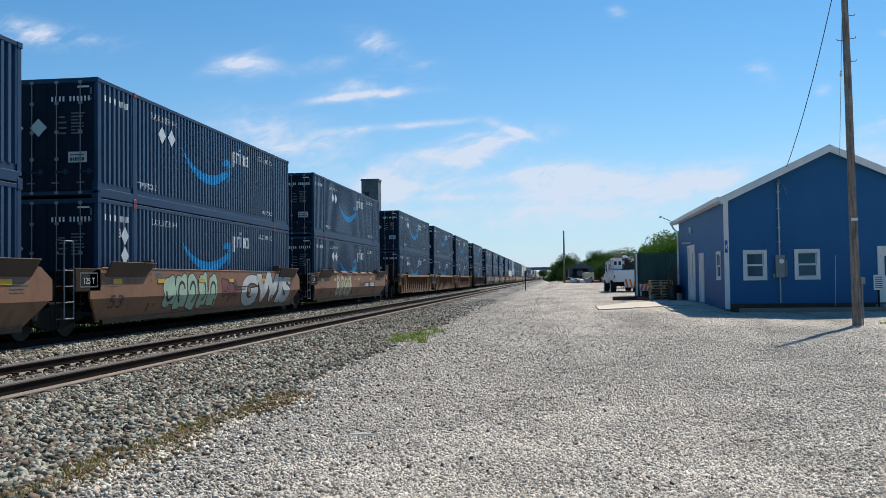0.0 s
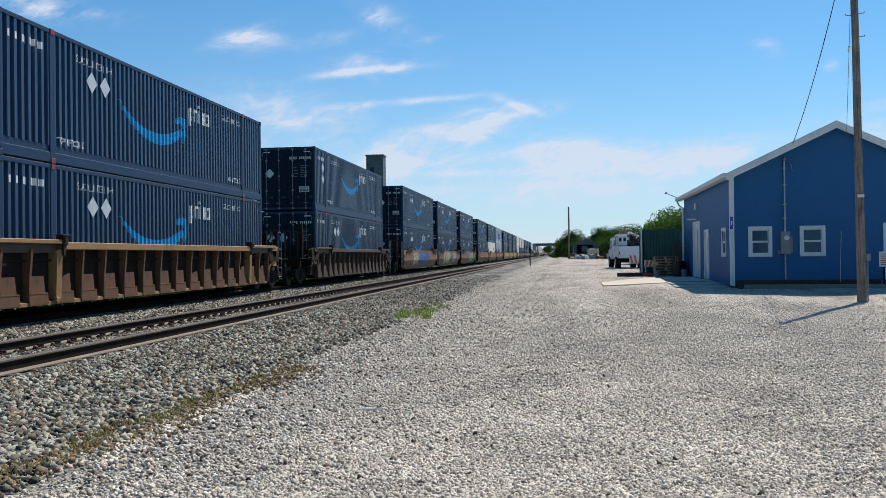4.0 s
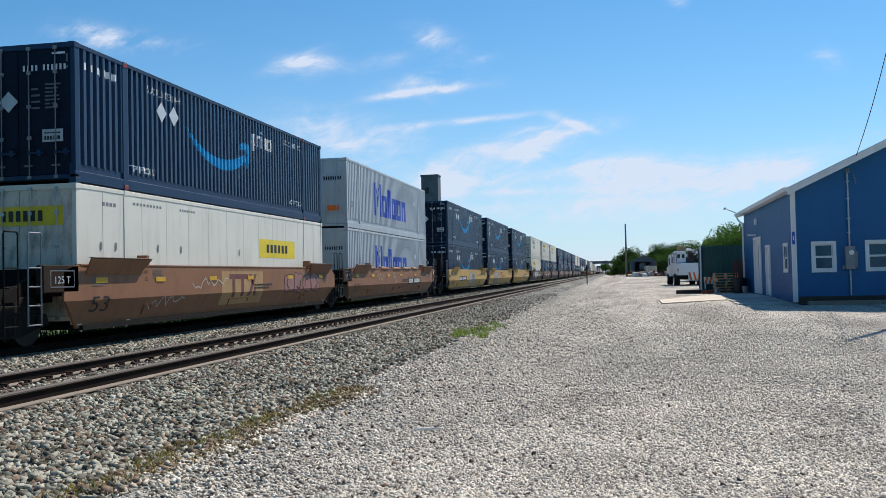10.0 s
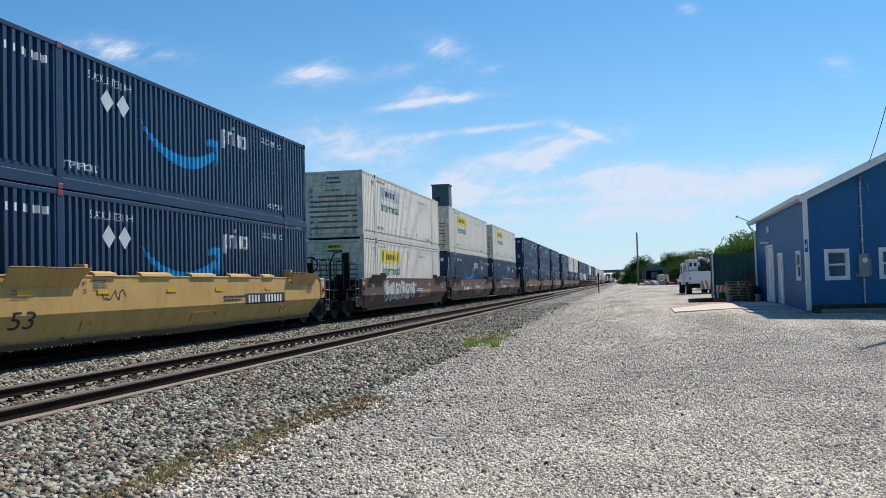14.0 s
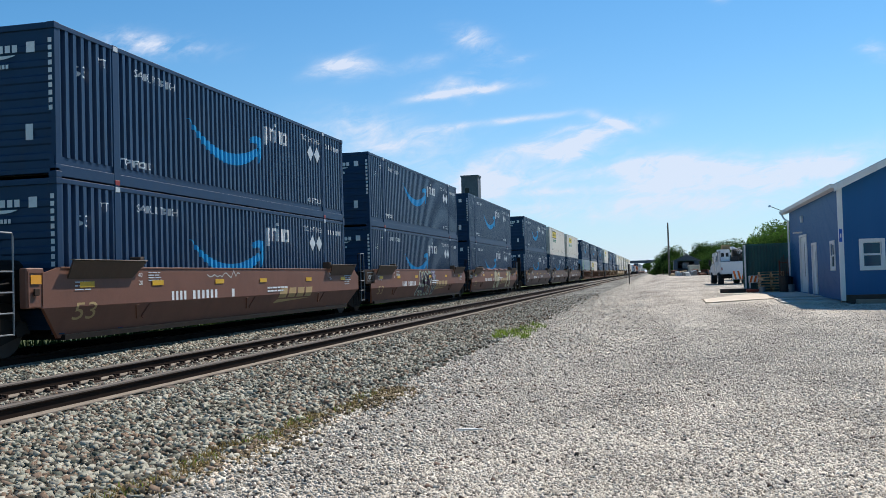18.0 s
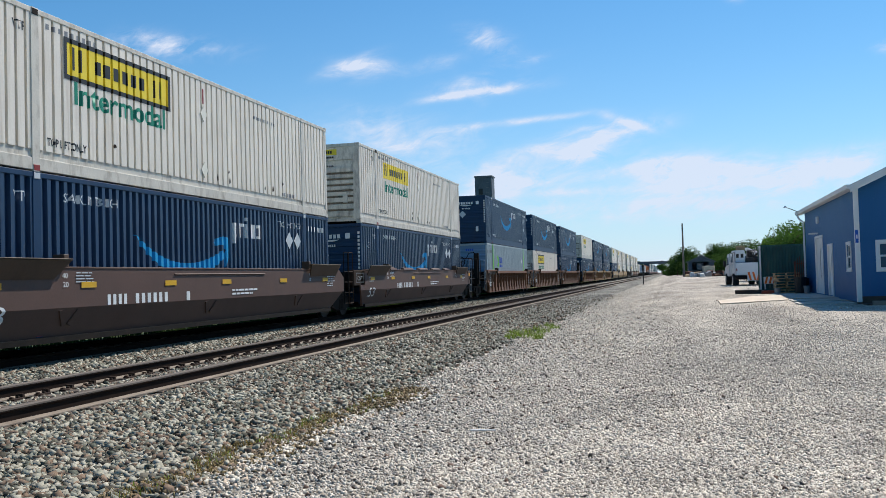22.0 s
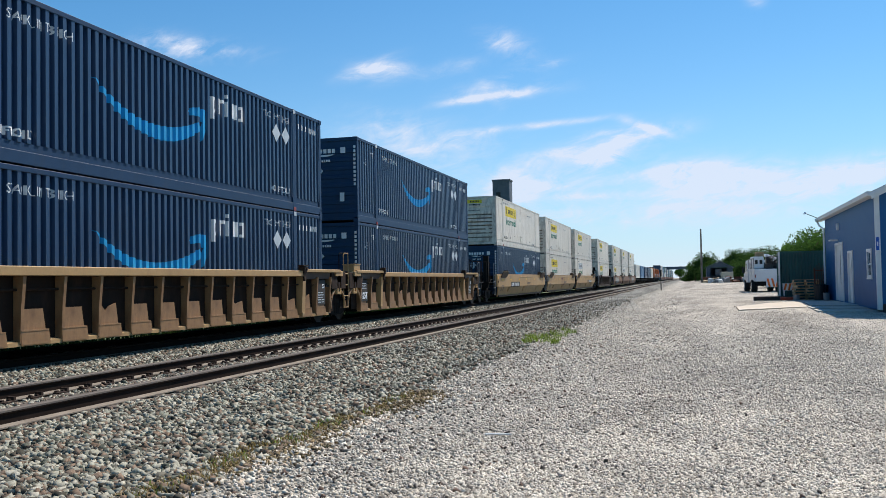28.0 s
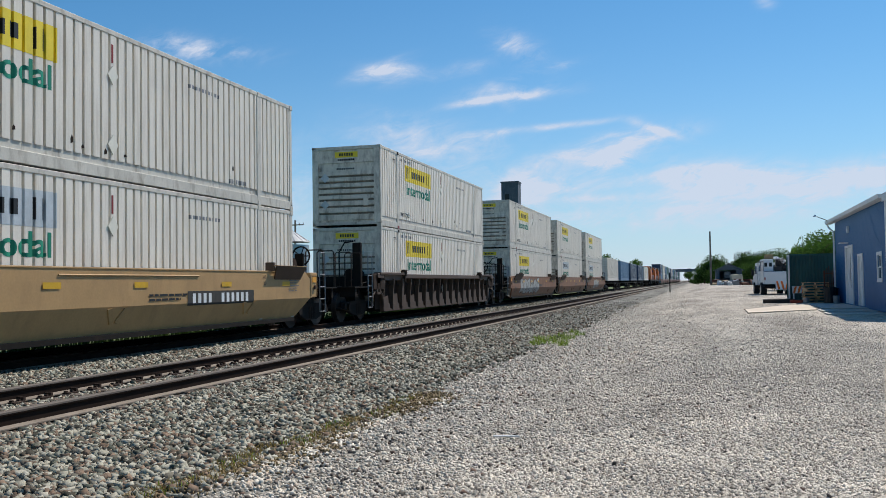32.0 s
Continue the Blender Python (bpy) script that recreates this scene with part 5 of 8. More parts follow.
def painted_word(parent, seed, body, u0, u1, v0, v1, fill, edge):
    """A spray-painted word: fat letters over a dark or pale outline."""
    part("graffiti_outline", on_car(fat_letters(body, u0 - 0.04, u1 + 0.04, v0 - 0.03, v1 + 0.03, 0.10, seed), 0.003), edge, parent, "painted outline")
    part("graffiti_letters", on_car(fat_letters(body, u0, u1, v0, v1, 0.06, seed), 0.006), fill, parent, "fat spray-painted letters")


def shards(parent, seed, u0, u1, v0, v1):
    """A jagged piece: crossing dark bars with a pale green edge."""
    rnd = random.Random(seed)
    lines = []
    for i in range(9):
        u = u0 + (u1 - u0) * (i + 0.5) / 9
        lines.append([(u + rnd.uniform(-0.35, 0.35), v) for v in (v0 + 0.15, (v0 + v1) / 2 + rnd.uniform(-0.2, 0.2), v1 - 0.15)])
    for i in range(3):
        v = v0 + (v1 - v0) * (0.3 + 0.22 * i)
        lines.append([(u0 + 0.3 + i * 0.7, v), (u0 + 1.0 + i * 0.7, v + rnd.uniform(-0.15, 0.15)), (u0 + 1.5 + i * 0.7, v - 0.1)])
    for wide, lift, mat, nm in ((0.17, 0.003, GRAF[0], "graffiti_edge"), (0.145, 0.005, GRAF[1], "graffiti_outline"), (0.085, 0.008, GRAF[10], "graffiti_strokes")):
        quads = []
        for pts in lines:
            for p, q in zip(pts, pts[1:]):
                d = Vector((q[0] - p[0], q[1] - p[1])).normalized()
                e, w = d * wide * 0.8, Vector((-d.y, d.x)) * wide
                quads.append([(p[0] - e.x + w.x, p[1] - e.y + w.y), (p[0] - e.x - w.x, p[1] - e.y - w.y), (q[0] + e.x - w.x * 0.7, q[1] + e.y - w.y * 0.7), (q[0] + e.x + w.x * 0.7, q[1] + e.y + w.y * 0.7)])
        bm = flat(quads)
        for v in bm.verts:
            v.co.y = min(max(v.co.y, v0), v1)
        for k, f in enumerate(bm.faces):
            for v in f.verts:
                v.co.z = 0.0
        part(nm, on_car(bm, lift), mat, parent, "jagged spray-painted shapes")


def scribble(parent, seed, u, v, w, h, mat):
    rnd = random.Random(seed)
    segs = []
    p = [u, v]
    for i in range(14):
        q = [u + w * (i + 1) / 14 + rnd.uniform(-0.03, 0.03), v + rnd.uniform(-h, h) / 2]
        d = Vector((q[0] - p[0], q[1] - p[1])).normalized() * 0.012
        segs.append([(p[0] - d.y, p[1] + d.x), (q[0] - d.y, q[1] + d.x), (q[0] + d.y, q[1] - d.x), (p[0] + d.y, p[1] - d.x)])
        p = q
    part("scribble", on_car(flat(segs), 0.007), mat, parent, "thin sprayed scribble")


def car_mark(key, fn, lift=0.006):
    if key not in MESHES:
        MESHES[key] = finish(str(key), on_car(fn(), lift))
    return MESHES[key]


def end_sign(key, fn):
    if key not in MESHES:
        MESHES[key] = finish(str(key), on_side(fn(), 1.50))
    return MESHES[key]


def shared_flat(key, fn):
    """The shared mesh of a flat drawing that is already laid on its surface."""
    if key not in MESHES:
        MESHES[key] = finish(str(key), fn())
    return MESHES[key]


SPINY = pose(0, LONG, 0, 0, 0, 180)
TURNED = Matrix.Translation((0, LONG, 0)) @ Matrix.Diagonal((1, -1, 1, 1))


def well_car(style, colour, place, seed, number=None, tags=()):
    """One unit of an articulated well car: place is first, middle, last or single."""
    paint = CAR[colour]
    words = colour.replace("_", " ")
    how = "smooth-sided" if style == "smooth" else "ribbed"
    c = thing("well_car", "%s %s railway well car carrying stacked containers" % (words, how), "well car", "well cars of the train")
    rnd = random.Random(seed)
    mirror = SPINY
    for m in (None, mirror):
        near = m is None
        if style == "smooth":
            put("side_wall", shared("sside", smooth_side), paint, c, m)
            put("lower_side", shared("slow", smooth_lower), paint, c, m)
            put("sill_cap", shared("scap", sill_cap), paint, c, m)
            if near and place == "last" and colour != "tan":
                for y in (2.75, 4.6, 7.0, 9.3, 11.6):
                    put("sill_block", shared("sblock", sill_block), paint, c, pose(0, y, 0) @ Matrix.Diagonal((1, 0.6 if y < 3 or y > 11 else 1, 1, 1)))
            if near and colour in ("pinkish_brown", "orange_brown", "yellow"):
                for y, w in ((2.45, 0.35), (7.2, 1.35), (13.2, 0.35)):
                    put("step_slot", shared(("sslot", w), lambda b: step_slot(b, w)), paint, c, pose(0, y, 0))
            if near and colour in ("tan", "dark_brown"):
                put("sill_fold", shared("sfold", sill_fold), paint, c)
            if near and colour in ("tan", "dark_brown", "red_brown", "maroon"):
                for y in (2.6, 7.9, 13.2):
                    for s in (-1, 1):
                        put("side_grip", shared(("sgrip", s), lambda b: hatch_lip(b, s)), paint, c, pose(0, y, 0))
        else:
            # the wall's near-black colour carries the shadow of the overhanging sill
            put("side_wall", shared("rwall", rib_wall), RECESS, c, m, "recessed wall with its shade painted dark")
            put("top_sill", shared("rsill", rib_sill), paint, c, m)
            # ribs and stiffeners: a dimmer paint puts the sill's shade into their colour
            dim = CAR[{"rusty_yellow": "shaded_rust", "tan": "shaded_tan", "rust_red": "shaded_rust"}.get(colour, colour)]
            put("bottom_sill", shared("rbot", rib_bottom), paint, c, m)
            put("air_pipe", shared("rpipe", air_pipe), RECESS, c, m)
            for i in range(17):
                y = -0.20 + i * 1.035
                if near and i in (2, 14):
                    put("wide_post", shared("rwide", wide_post), paint, c, pose(0, y, 0))
                else:
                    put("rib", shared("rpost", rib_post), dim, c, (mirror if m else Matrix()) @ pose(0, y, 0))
                if near and i < 16:
                    k = rnd.choice((0, 0, 0, 1, 2))
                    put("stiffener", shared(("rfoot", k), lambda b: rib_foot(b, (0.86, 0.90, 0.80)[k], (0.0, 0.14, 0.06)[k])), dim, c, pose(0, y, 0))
            # dark paint stands for the shade under the raised guide
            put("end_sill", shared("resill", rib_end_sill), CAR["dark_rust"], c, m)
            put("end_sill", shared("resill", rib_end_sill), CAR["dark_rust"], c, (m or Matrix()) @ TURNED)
            if near:
                put("wheel_arch", shared("rarch", wheel_arch), dim, c)
                put("wheel_arch", shared("rarch2", wheel_arch), dim, c, pose(0, 17.85, 0))
                for tm in (Matrix(), TURNED):
                    put("guide_plate", shared("rguide", rib_guide), paint, c, tm)
                    put("latch", shared("rlatch", rib_latch), PLATES, c, tm)
                    put("end_post", shared("repost", end_post), paint, c, tm)
                if colour == "tan":
                    put("equipment_box", shared("rebox", equipment_box), paint, c)
                if colour in ("tan", "rust_red"):
                    panel = put("notice_panel", shared("rnote", rib_notice), PLATE, c, pose(0, -0.16, 0), "dark painted panel between two ribs")
                    put("sign_lettering", shared_flat("rn125", lambda: on_side(shift(letters("125T", 0.30, 0.56, 0.012), 0.05, 0.66), 1.44)), WHITE, panel, label="white lettering")
                    put("notice_bars", shared_flat("rnbar", lambda: on_side(type_lines(0.06, 1.0, 0.54, 4, 0.055, 0.02), 1.44)), PLACARD, panel, label="small bars of a notice")
                    tail_panel = put("notice_panel", shared("rnote", rib_notice), PLATE, c, pose(0, 15.36, 0), "dark painted panel between two ribs")
                    put("length_figure", shared_flat("rn53", lambda: on_side(shift(letters("53", 0.17, 0.17, 0.006), 0.38, 1.06), 1.44)), WHITE, tail_panel, label="white figures 53")
                    put("notice_bars", shared_flat("rnbar2", lambda: on_side(type_lines(0.06, 0.64, 0.54, 5, 0.07, 0.025, 5), 1.44)), PLACARD, tail_panel, label="small bars of a notice")
                    put("length_figure", shared_flat("rn53b", lambda: on_side(shift(letters("53", 0.36, 0.5, 0.01), 14.45, 0.62), 1.31)), BLACK, c, label="black figures 53")
        if style == "smooth":
            # dark paint puts the shade of the flared underside into most guides
            gm = paint if colour in ("yellow", "orange_brown") else CAR["dark_rust"]
            for tm in ((m or Matrix()), (m or Matrix()) @ TURNED):
                low = Matrix.Diagonal((1, 0.75 if colour == "tan" else 1, 1, 1))
                g = put("guide_plate", shared("guide", guide_plate), gm, c, tm @ low)
                if near:
                    # pale colour stands for the light on the top edge
                    put("guide_rim", shared("grim", guide_rim), paint if colour in ("yellow", "tan") else RAILFOOT, g, None, "pale lip painted as a lit edge")
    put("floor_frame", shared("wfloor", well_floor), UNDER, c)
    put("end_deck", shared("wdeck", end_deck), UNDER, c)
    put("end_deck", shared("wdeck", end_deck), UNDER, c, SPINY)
    if style == "smooth":
        for m, outer in ((None, place in ("first", "single")), (TURNED, place in ("last", "single"))):
            if outer:
                b = put("end_box", shared("wepanel", car_end_panel), paint, c, m, "painted box at the end of the car")
                put("reflector", shared("wamber", lambda k: box(k, 1.525, 1.531, -1.06, -0.78, 1.28, 1.44)), AMBER if colour != "yellow" else PLACARD, b, label="reflective plate")
                put("latch", shared("wlatch", lambda k: box(k, 1.525, 1.56, -1.0, -0.86, 1.08, 1.20, 0.01)), PLATES, b)
            elif m is None:
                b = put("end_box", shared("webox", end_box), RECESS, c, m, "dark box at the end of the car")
                put("sign_border", end_sign("wsign0", lambda: sign_frame(-1.20, 1.12, -0.40, 1.46, 0.025)), DIM_MARK, b, label="grey sign border")
                put("sign_lettering", end_sign("wsign1", lambda: shift(letters("125 T", 0.20, 0.50), -1.04, 1.20)), PLACARD, b, label="pale lettering on black")
    else:
        for m in (None, TURNED):
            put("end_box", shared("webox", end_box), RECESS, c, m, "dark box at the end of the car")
    rails = paint if colour == "tan" and style == "ribbed" else GREYMETAL if seed % 3 else PLATES
    ladder(c, 1.46, -1.62, rails)
    if place in ("first", "single"):
        truck(c, -1.75)
        put("coupler", shared("wcoup", coupler_end), UNDER, c)
        for y in (-2.95, -2.1):
            put("handrail", shared("whand", handrail), PLATES, c, pose(0, y, 0), "dark tubular handrail")
        put("brake_gear", shared("wbrake", brake_gear), UNDER, c)
    if place in ("last", "single"):
        truck(c, LONG + 1.75)
        put("coupler", shared("wcoup", coupler_end), UNDER, c, SPINY)
        for y in (2.1, 2.95):
            put("handrail", shared("whand", handrail), PLATES, c, pose(0, LONG + y, 0), "dark tubular handrail")
        put("brake_wheel", shared("wbwheel", brake_wheel), UNDER, c, TURNED, "round hand-brake wheel with spokes")
        put("air_tank", shared("wtank", air_tank), PLATES, c, TURNED, "brown air tank")
        ladder(c, 1.42, LONG + 1.75, GREYMETAL)
    else:
        truck(c, LONG + 1.66)
        ladder(c, 1.42, LONG + 1.25, UNDER)
    if style == "smooth":
        for u in (0.35, 2.9, 5.8, 8.4, 11.8, 15.0):
            put("reflector", car_mark(("refl", u), lambda: flat([[(u, 1.20), (u + 0.46, 1.20), (u + 0.46, 1.31), (u, 1.31)]]), 0.016), REFLECTOR, c, label="golden reflector")
        dark = colour in ("yellow", "tan", "pinkish_brown", "orange_brown")
        ink = BLACK if dark else WHITE
        gold = GOLD if colour in ("red_brown", "maroon") else ink
        put("length_figure", car_mark("w53", lambda: shift(letters("53", 0.46, 0.70), 0.22, 0.60)), gold, c, label="painted figures 53")
        put("notice_bars", car_mark("wnote", lambda: join(type_lines(2.75, 1.30, 3.3, 4, 0.055, 0.022), type_lines(15.4, 1.05, 16.1, 5, 0.07, 0.025, 4), type_lines(0.2, 1.15, 0.75, 4, 0.07, 0.022, 6)), 0.012), DIM_MARK if dark else PLACARD, c, label="small bars of a notice")
        put("load_bars", car_mark("wload", lambda: type_lines(8.9, 0.93, 10.4, 2, 0.09, 0.045, 3), 0.012), ink, c, label="small bars of a load notice")
        for u in (2.36, 13.9):
            put("load_figures", car_mark(("wl20", u), lambda: join(shift(letters("40", 0.13, 0.15), u, 1.38), shift(letters("20", 0.13, 0.15), u + 0.02, 1.22)), 0.012), ink, c, label="small painted figures 40 and 20")
        if number == "plate":
            a = 10.35 if place == "last" else 3.15
            put("number_plate", car_mark(("wpl", a), lambda: flat([[(a, 0.80), (a + 3.05, 0.80), (a + 3.05, 1.11), (a, 1.11)]])), PLATE, c, label="dark number panel")
            put("number_bars", car_mark(("wplb", a), lambda: join(bars(a + 0.2, 0.85, a + 1.1, 1.06, 4, 0.55), bars(a + 1.45, 0.85, a + 2.85, 1.06, 6, 0.55)), 0.009), WHITE, c, label="white bars of a number")
        elif number == "bars":
            put("number_bars", car_mark(("wnb", dark), lambda: join(bars(3.72, 0.86, 4.45, 1.06, 4, 0.55), bars(4.68, 0.86, 6.0, 1.06, 6, 0.55), bars(6.7, 0.86, 6.85, 1.06, 1, 1.0))), ink if colour != "red_brown" else WHITE, c, label="bars of a number")
        if number == "brand" and colour == "orange_brown":
            put("brand_panel", car_mark("wbrp", lambda: flat([[(6.6, 0.52), (9.6, 0.52), (9.6, 1.44), (6.6, 1.44)]]), 0.003), CAR["tan"], c, label="repainted tan panel")
        if number == "brand":
            put("brand_bars", car_mark("wbr", lambda: flat([[(7.1, 1.22), (8.45, 1.22), (8.45, 1.36), (7.1, 1.36)], [(7.3, 0.72), (7.5, 0.72), (7.5, 1.22), (7.3, 1.22)], [(7.92, 0.72), (8.12, 0.72), (8.12, 1.22), (7.92, 1.22)],
                                                      [(8.4, 0.72), (8.62, 0.72), (9.1, 1.36), (8.88, 1.36)], [(8.88, 0.72), (9.1, 0.72), (8.92, 1.0), (8.81, 0.85)], [(8.5, 1.36), (8.72, 1.36), (8.84, 1.18), (8.73, 1.03)]])), GRAF[6], c, label="faded maroon blocks of a brand")
        if number == "slant" or (number == "bars" and colour in ("red_brown", "maroon")):
            put("brand_bars", car_mark("wsl", lambda: flat([[(9.75 + i * 0.66, 0.74), (10.28 + i * 0.66, 0.74), (10.36 + i * 0.66, 1.02), (9.83 + i * 0.66, 1.02)] for i in range(4)] + [[(9.45, 0.60), (12.3, 0.70), (9.7, 0.70)]])), GOLD, c, label="pale slanted blocks of a brand")
    else:
        put("number_bars", shared("rnum", lambda b: [box(b, 1.522, 1.526, 7.2 + i * 0.2, 7.33 + i * 0.2, 1.44, 1.51) for i in range(8)]), BLACK, c, label="dark bars of a number")
    for k, (kind, *a) in enumerate(tags):
        if kind == "piece":
            graffiti(c, seed * 10 + k, *a)
        elif kind == "shards":
            shards(c, seed * 10 + k, *a)
        elif kind == "word":
            painted_word(c, seed * 10 + k, *a)
        else:
            scribble(c, seed * 10 + k, *a)
    return c

# -- which unit carries what: distance of its front at the start, car style, paint, place in its car, number, upper box, lower box, painted pieces --
N, D1, F, J, JD, JF, S, M, L = "doors", "doors1", "front", "white", "white_dark", "white_plain", "smooth", "grey", "lime"
UNITS = [
    (1.54, "smooth", "pinkish_brown", "first", "bars", D1, N, (("piece", 9.0, 13.0, 0.5, 1.4, 4, 0),)),
    (20.86, "smooth", "pinkish_brown", "middle", None, N, D1, (("piece", 3.3, 7.4, 0.40, 1.52, 5, 1), ("word", "GWIS", 9.7, 15.6, 0.42, 1.50, GRAF[0], BLACK), ("piece", 7.7, 9.2, 0.7, 1.35, 2, 6))),
    (41.08, "smooth", "pinkish_brown", "last", "plate", N, N, (("piece", 3.4, 6.9, 0.40, 1.50, 4, 8), ("scribble", 7.6, 1.25, 1.6, 0.3, GRAF[0]))),
    (64.86, "ribbed", "rusty_yellow", "first", None, N, N, ()),
    (84.41, "ribbed", "rusty_yellow", "middle", None, D1, N, ()),
    (104.08, "ribbed", "rusty_yellow", "last", None, N, N, ()),
    (127.85, "ribbed", "dark_rust", "single", None, D1, N, ()),
    (151.77, "smooth", "pinkish_brown", "first", None, N, N, (("piece", 6.0, 11.6, 0.36, 1.54, 4, 7), ("piece", 3.4, 5.8, 0.5, 1.45, 2, 8), ("piece", 11.6, 12.4, 0.4, 1.2, 1, 9))),
    (170.96, "smooth", "pinkish_brown", "middle", None, N, N, (("word", "KNAR", 2.7, 8.6, 0.36, 1.54, GRAF[8], BLACK), ("piece", 8.9, 9.9, 0.55, 1.45, 2, 9), ("piece", 10.0, 13.2, 0.42, 1.53, 3, 3), ("scribble", 13.4, 1.1, 0.9, 0.7, GRAF[0]))),
    (190.96, "smooth", "pinkish_brown", "last", None, N, N, (("word", "SPOOK", 3.0, 7.9, 0.42, 1.5, GRAF[9], GRAF[3]), ("piece", 8.3, 13.6, 0.38, 1.53, 6, 1))),
    (214.42, "smooth", "orange_brown", "first", "plate", N, N, (("scribble", 2.4, 1.1, 1.0, 0.5, GRAF[0]), ("scribble", 9.0, 1.2, 3.0, 0.3, GRAF[2]), ("piece", 13.4, 15.5, 0.8, 1.45, 3, 3))),
    (234.08, "smooth", "orange_brown", "middle", "brand", N, S, (("scribble", 2.6, 0.7, 1.8, 0.3, GRAF[0]), ("scribble", 4.8, 1.15, 2.2, 0.3, GRAF[0]), ("piece", 11.5, 15.0, 0.7, 1.4, 4, 5))),
    (253.63, "smooth", "orange_brown", "last", "plate", M, M, (("scribble", 4.0, 1.2, 1.4, 0.4, GRAF[2]), ("scribble", 7.0, 1.0, 0.8, 0.9, GRAF[2]))),
    (277.18, "smooth", "yellow", "first", "plate", N, N, (("piece", 7.6, 10.4, 0.36, 1.5, 4, 3), ("scribble", 11.5, 1.1, 2.0, 0.3, BLACK))),
    (296.79, "smooth", "yellow", "middle", "brand", D1, N, (("piece", 2.7, 5.5, 0.36, 1.55, 4, 3), ("word", "ENSUE", 5.65, 6.25, 1.18, 1.32, BLACK, BLACK), ("scribble", 2.0, 1.1, 0.6, 0.2, BLACK))),
    (316.69, "smooth", "yellow", "last", "plate", N, N, (("scribble", 3.0, 1.2, 1.0, 0.3, BLACK),)),
    (339.89, "smooth", "maroon", "first", "slant", JF, J, (("piece", 2.4, 8.6, 0.55, 1.45, 6, 0),)),
    (359.33, "smooth", "maroon", "middle", "bars", J, F, (("piece", 8.0, 11.0, 0.6, 1.3, 4, 5), ("scribble", 3.0, 1.2, 1.5, 0.3, GRAF[0]))),
    (378.80, "smooth", "maroon", "last", "bars", J, F, (("scribble", 3.4, 1.35, 1.3, 0.2, GRAF[0]), ("scribble", 0.5, 0.65, 1.8, 0.35, GRAF[0]), ("scribble", 6.4, 1.35, 0.9, 0.3, GRAF[0]))),
    (402.52, "smooth", "red_brown", "first", "bars", F, F, (("scribble", 5.4, 1.42, 1.8, 0.2, GRAF[0]),)),
    (421.72, "smooth", "red_brown", "middle", "bars", "front_high", F, (("shards", 6.3, 9.7, 0.36, 1.53), ("piece", 8.9, 9.6, 1.05, 1.52, 1, 4))),
    (441.28, "smooth", "red_brown", "last", "bars", F, F, (("piece", 7.0, 9.3, 0.30, 1.54, 2, 8), ("word", "RK", 12.2, 14.4, 0.36, 1.53, GRAF[8], GRAF[9]))),
    (464.99, "smooth", "dark_brown", "first", "bars", F, F, ()),
    (484.10, "smooth", "dark_brown", "middle", "bars", JD, F, ()),
    (503.50, "smooth", "dark_brown", "last", "bars", J, F, ()),
    (526.86, "ribbed", "rust_red", "first", None, "front1", L, ()),
    (546.37, "ribbed", "rust_red", "middle", None, F, JD, ()),
    (565.73, "ribbed", "rust_red", "last", None, F, F, ()),
    (588.87, "ribbed", "rusty_yellow", "first", None, J, F, ()),
    (608.31, "ribbed", "tan", "middle", None, F, F, ()),
    (627.62, "ribbed", "tan", "last", None, F, F, ()),
    (650.98, "smooth", "tan", "first", "plate", J, F, ()),
    (670.25, "smooth", "tan", "middle", "brand", J, J, ()),
    (689.44, "smooth", "tan", "last", "plate", J, JF, ()),
    (712.96, "ribbed", "dark_rust", "single", None, J, J, ()),
    (736.30, "smooth", "pinkish_brown", "first", None, J, J, (("piece", 2.0, 9.0, 0.45, 1.45, 6, 3),)),
    (755.70, "smooth", "pinkish_brown", "middle", None, J, JF, ()),
    (775.10, "smooth", "pinkish_brown", "last", None, J, JF, (("piece", 5.0, 10.0, 0.45, 1.45, 4, 3),)),
]


def make_box(kind):
    if kind == N:
        return navy_container(True)
    if kind == D1:
        return navy_container(True, 1, raised=0.14)
    if kind == F:
        return navy_container(False)
    if kind == "front_high":
        return navy_container(False, raised=0.22)
    if kind == "front1":
        return navy_container(False, 1)
    if kind in (J, JD, JF):
        return white_container(False, kind != JF, kind == JD)
    if kind == S:
        return smooth_white_container()
    if kind == M:
        return grey_container()
    return lime_post_container()


def carry(ob, along, x, z):
    CARRIED.append((ob, along, x, z))
    ob.matrix_basis = pose(x, along, z)


def build_train():
    for i, (along, style, colour, place, number, up, low, pieces) in enumerate(UNITS):
        carry(well_car(style, colour, place, i + 3, number, pieces), along, FAR_X, RAIL)
        carry(make_box(low), along, FAR_X, LOWER_Z)
        carry(make_box(up), along, FAR_X, UPPER_Z)


def spine_car(bm):
    box(bm, -0.25, 0.25, -1.6, 17.7, 0.85, 1.2)
    for y in (0.5, 5.5, 10.5, 15.6):
        box(bm, -1.25, 1.25, y - 0.15, y + 0.15, 1.05, 1.265)
    box(bm, -0.2, 0.2, -2.2, -1.5, 0.7, 1.0)
    box(bm, -0.2, 0.2, 17.6, 18.3, 0.7, 1.0)


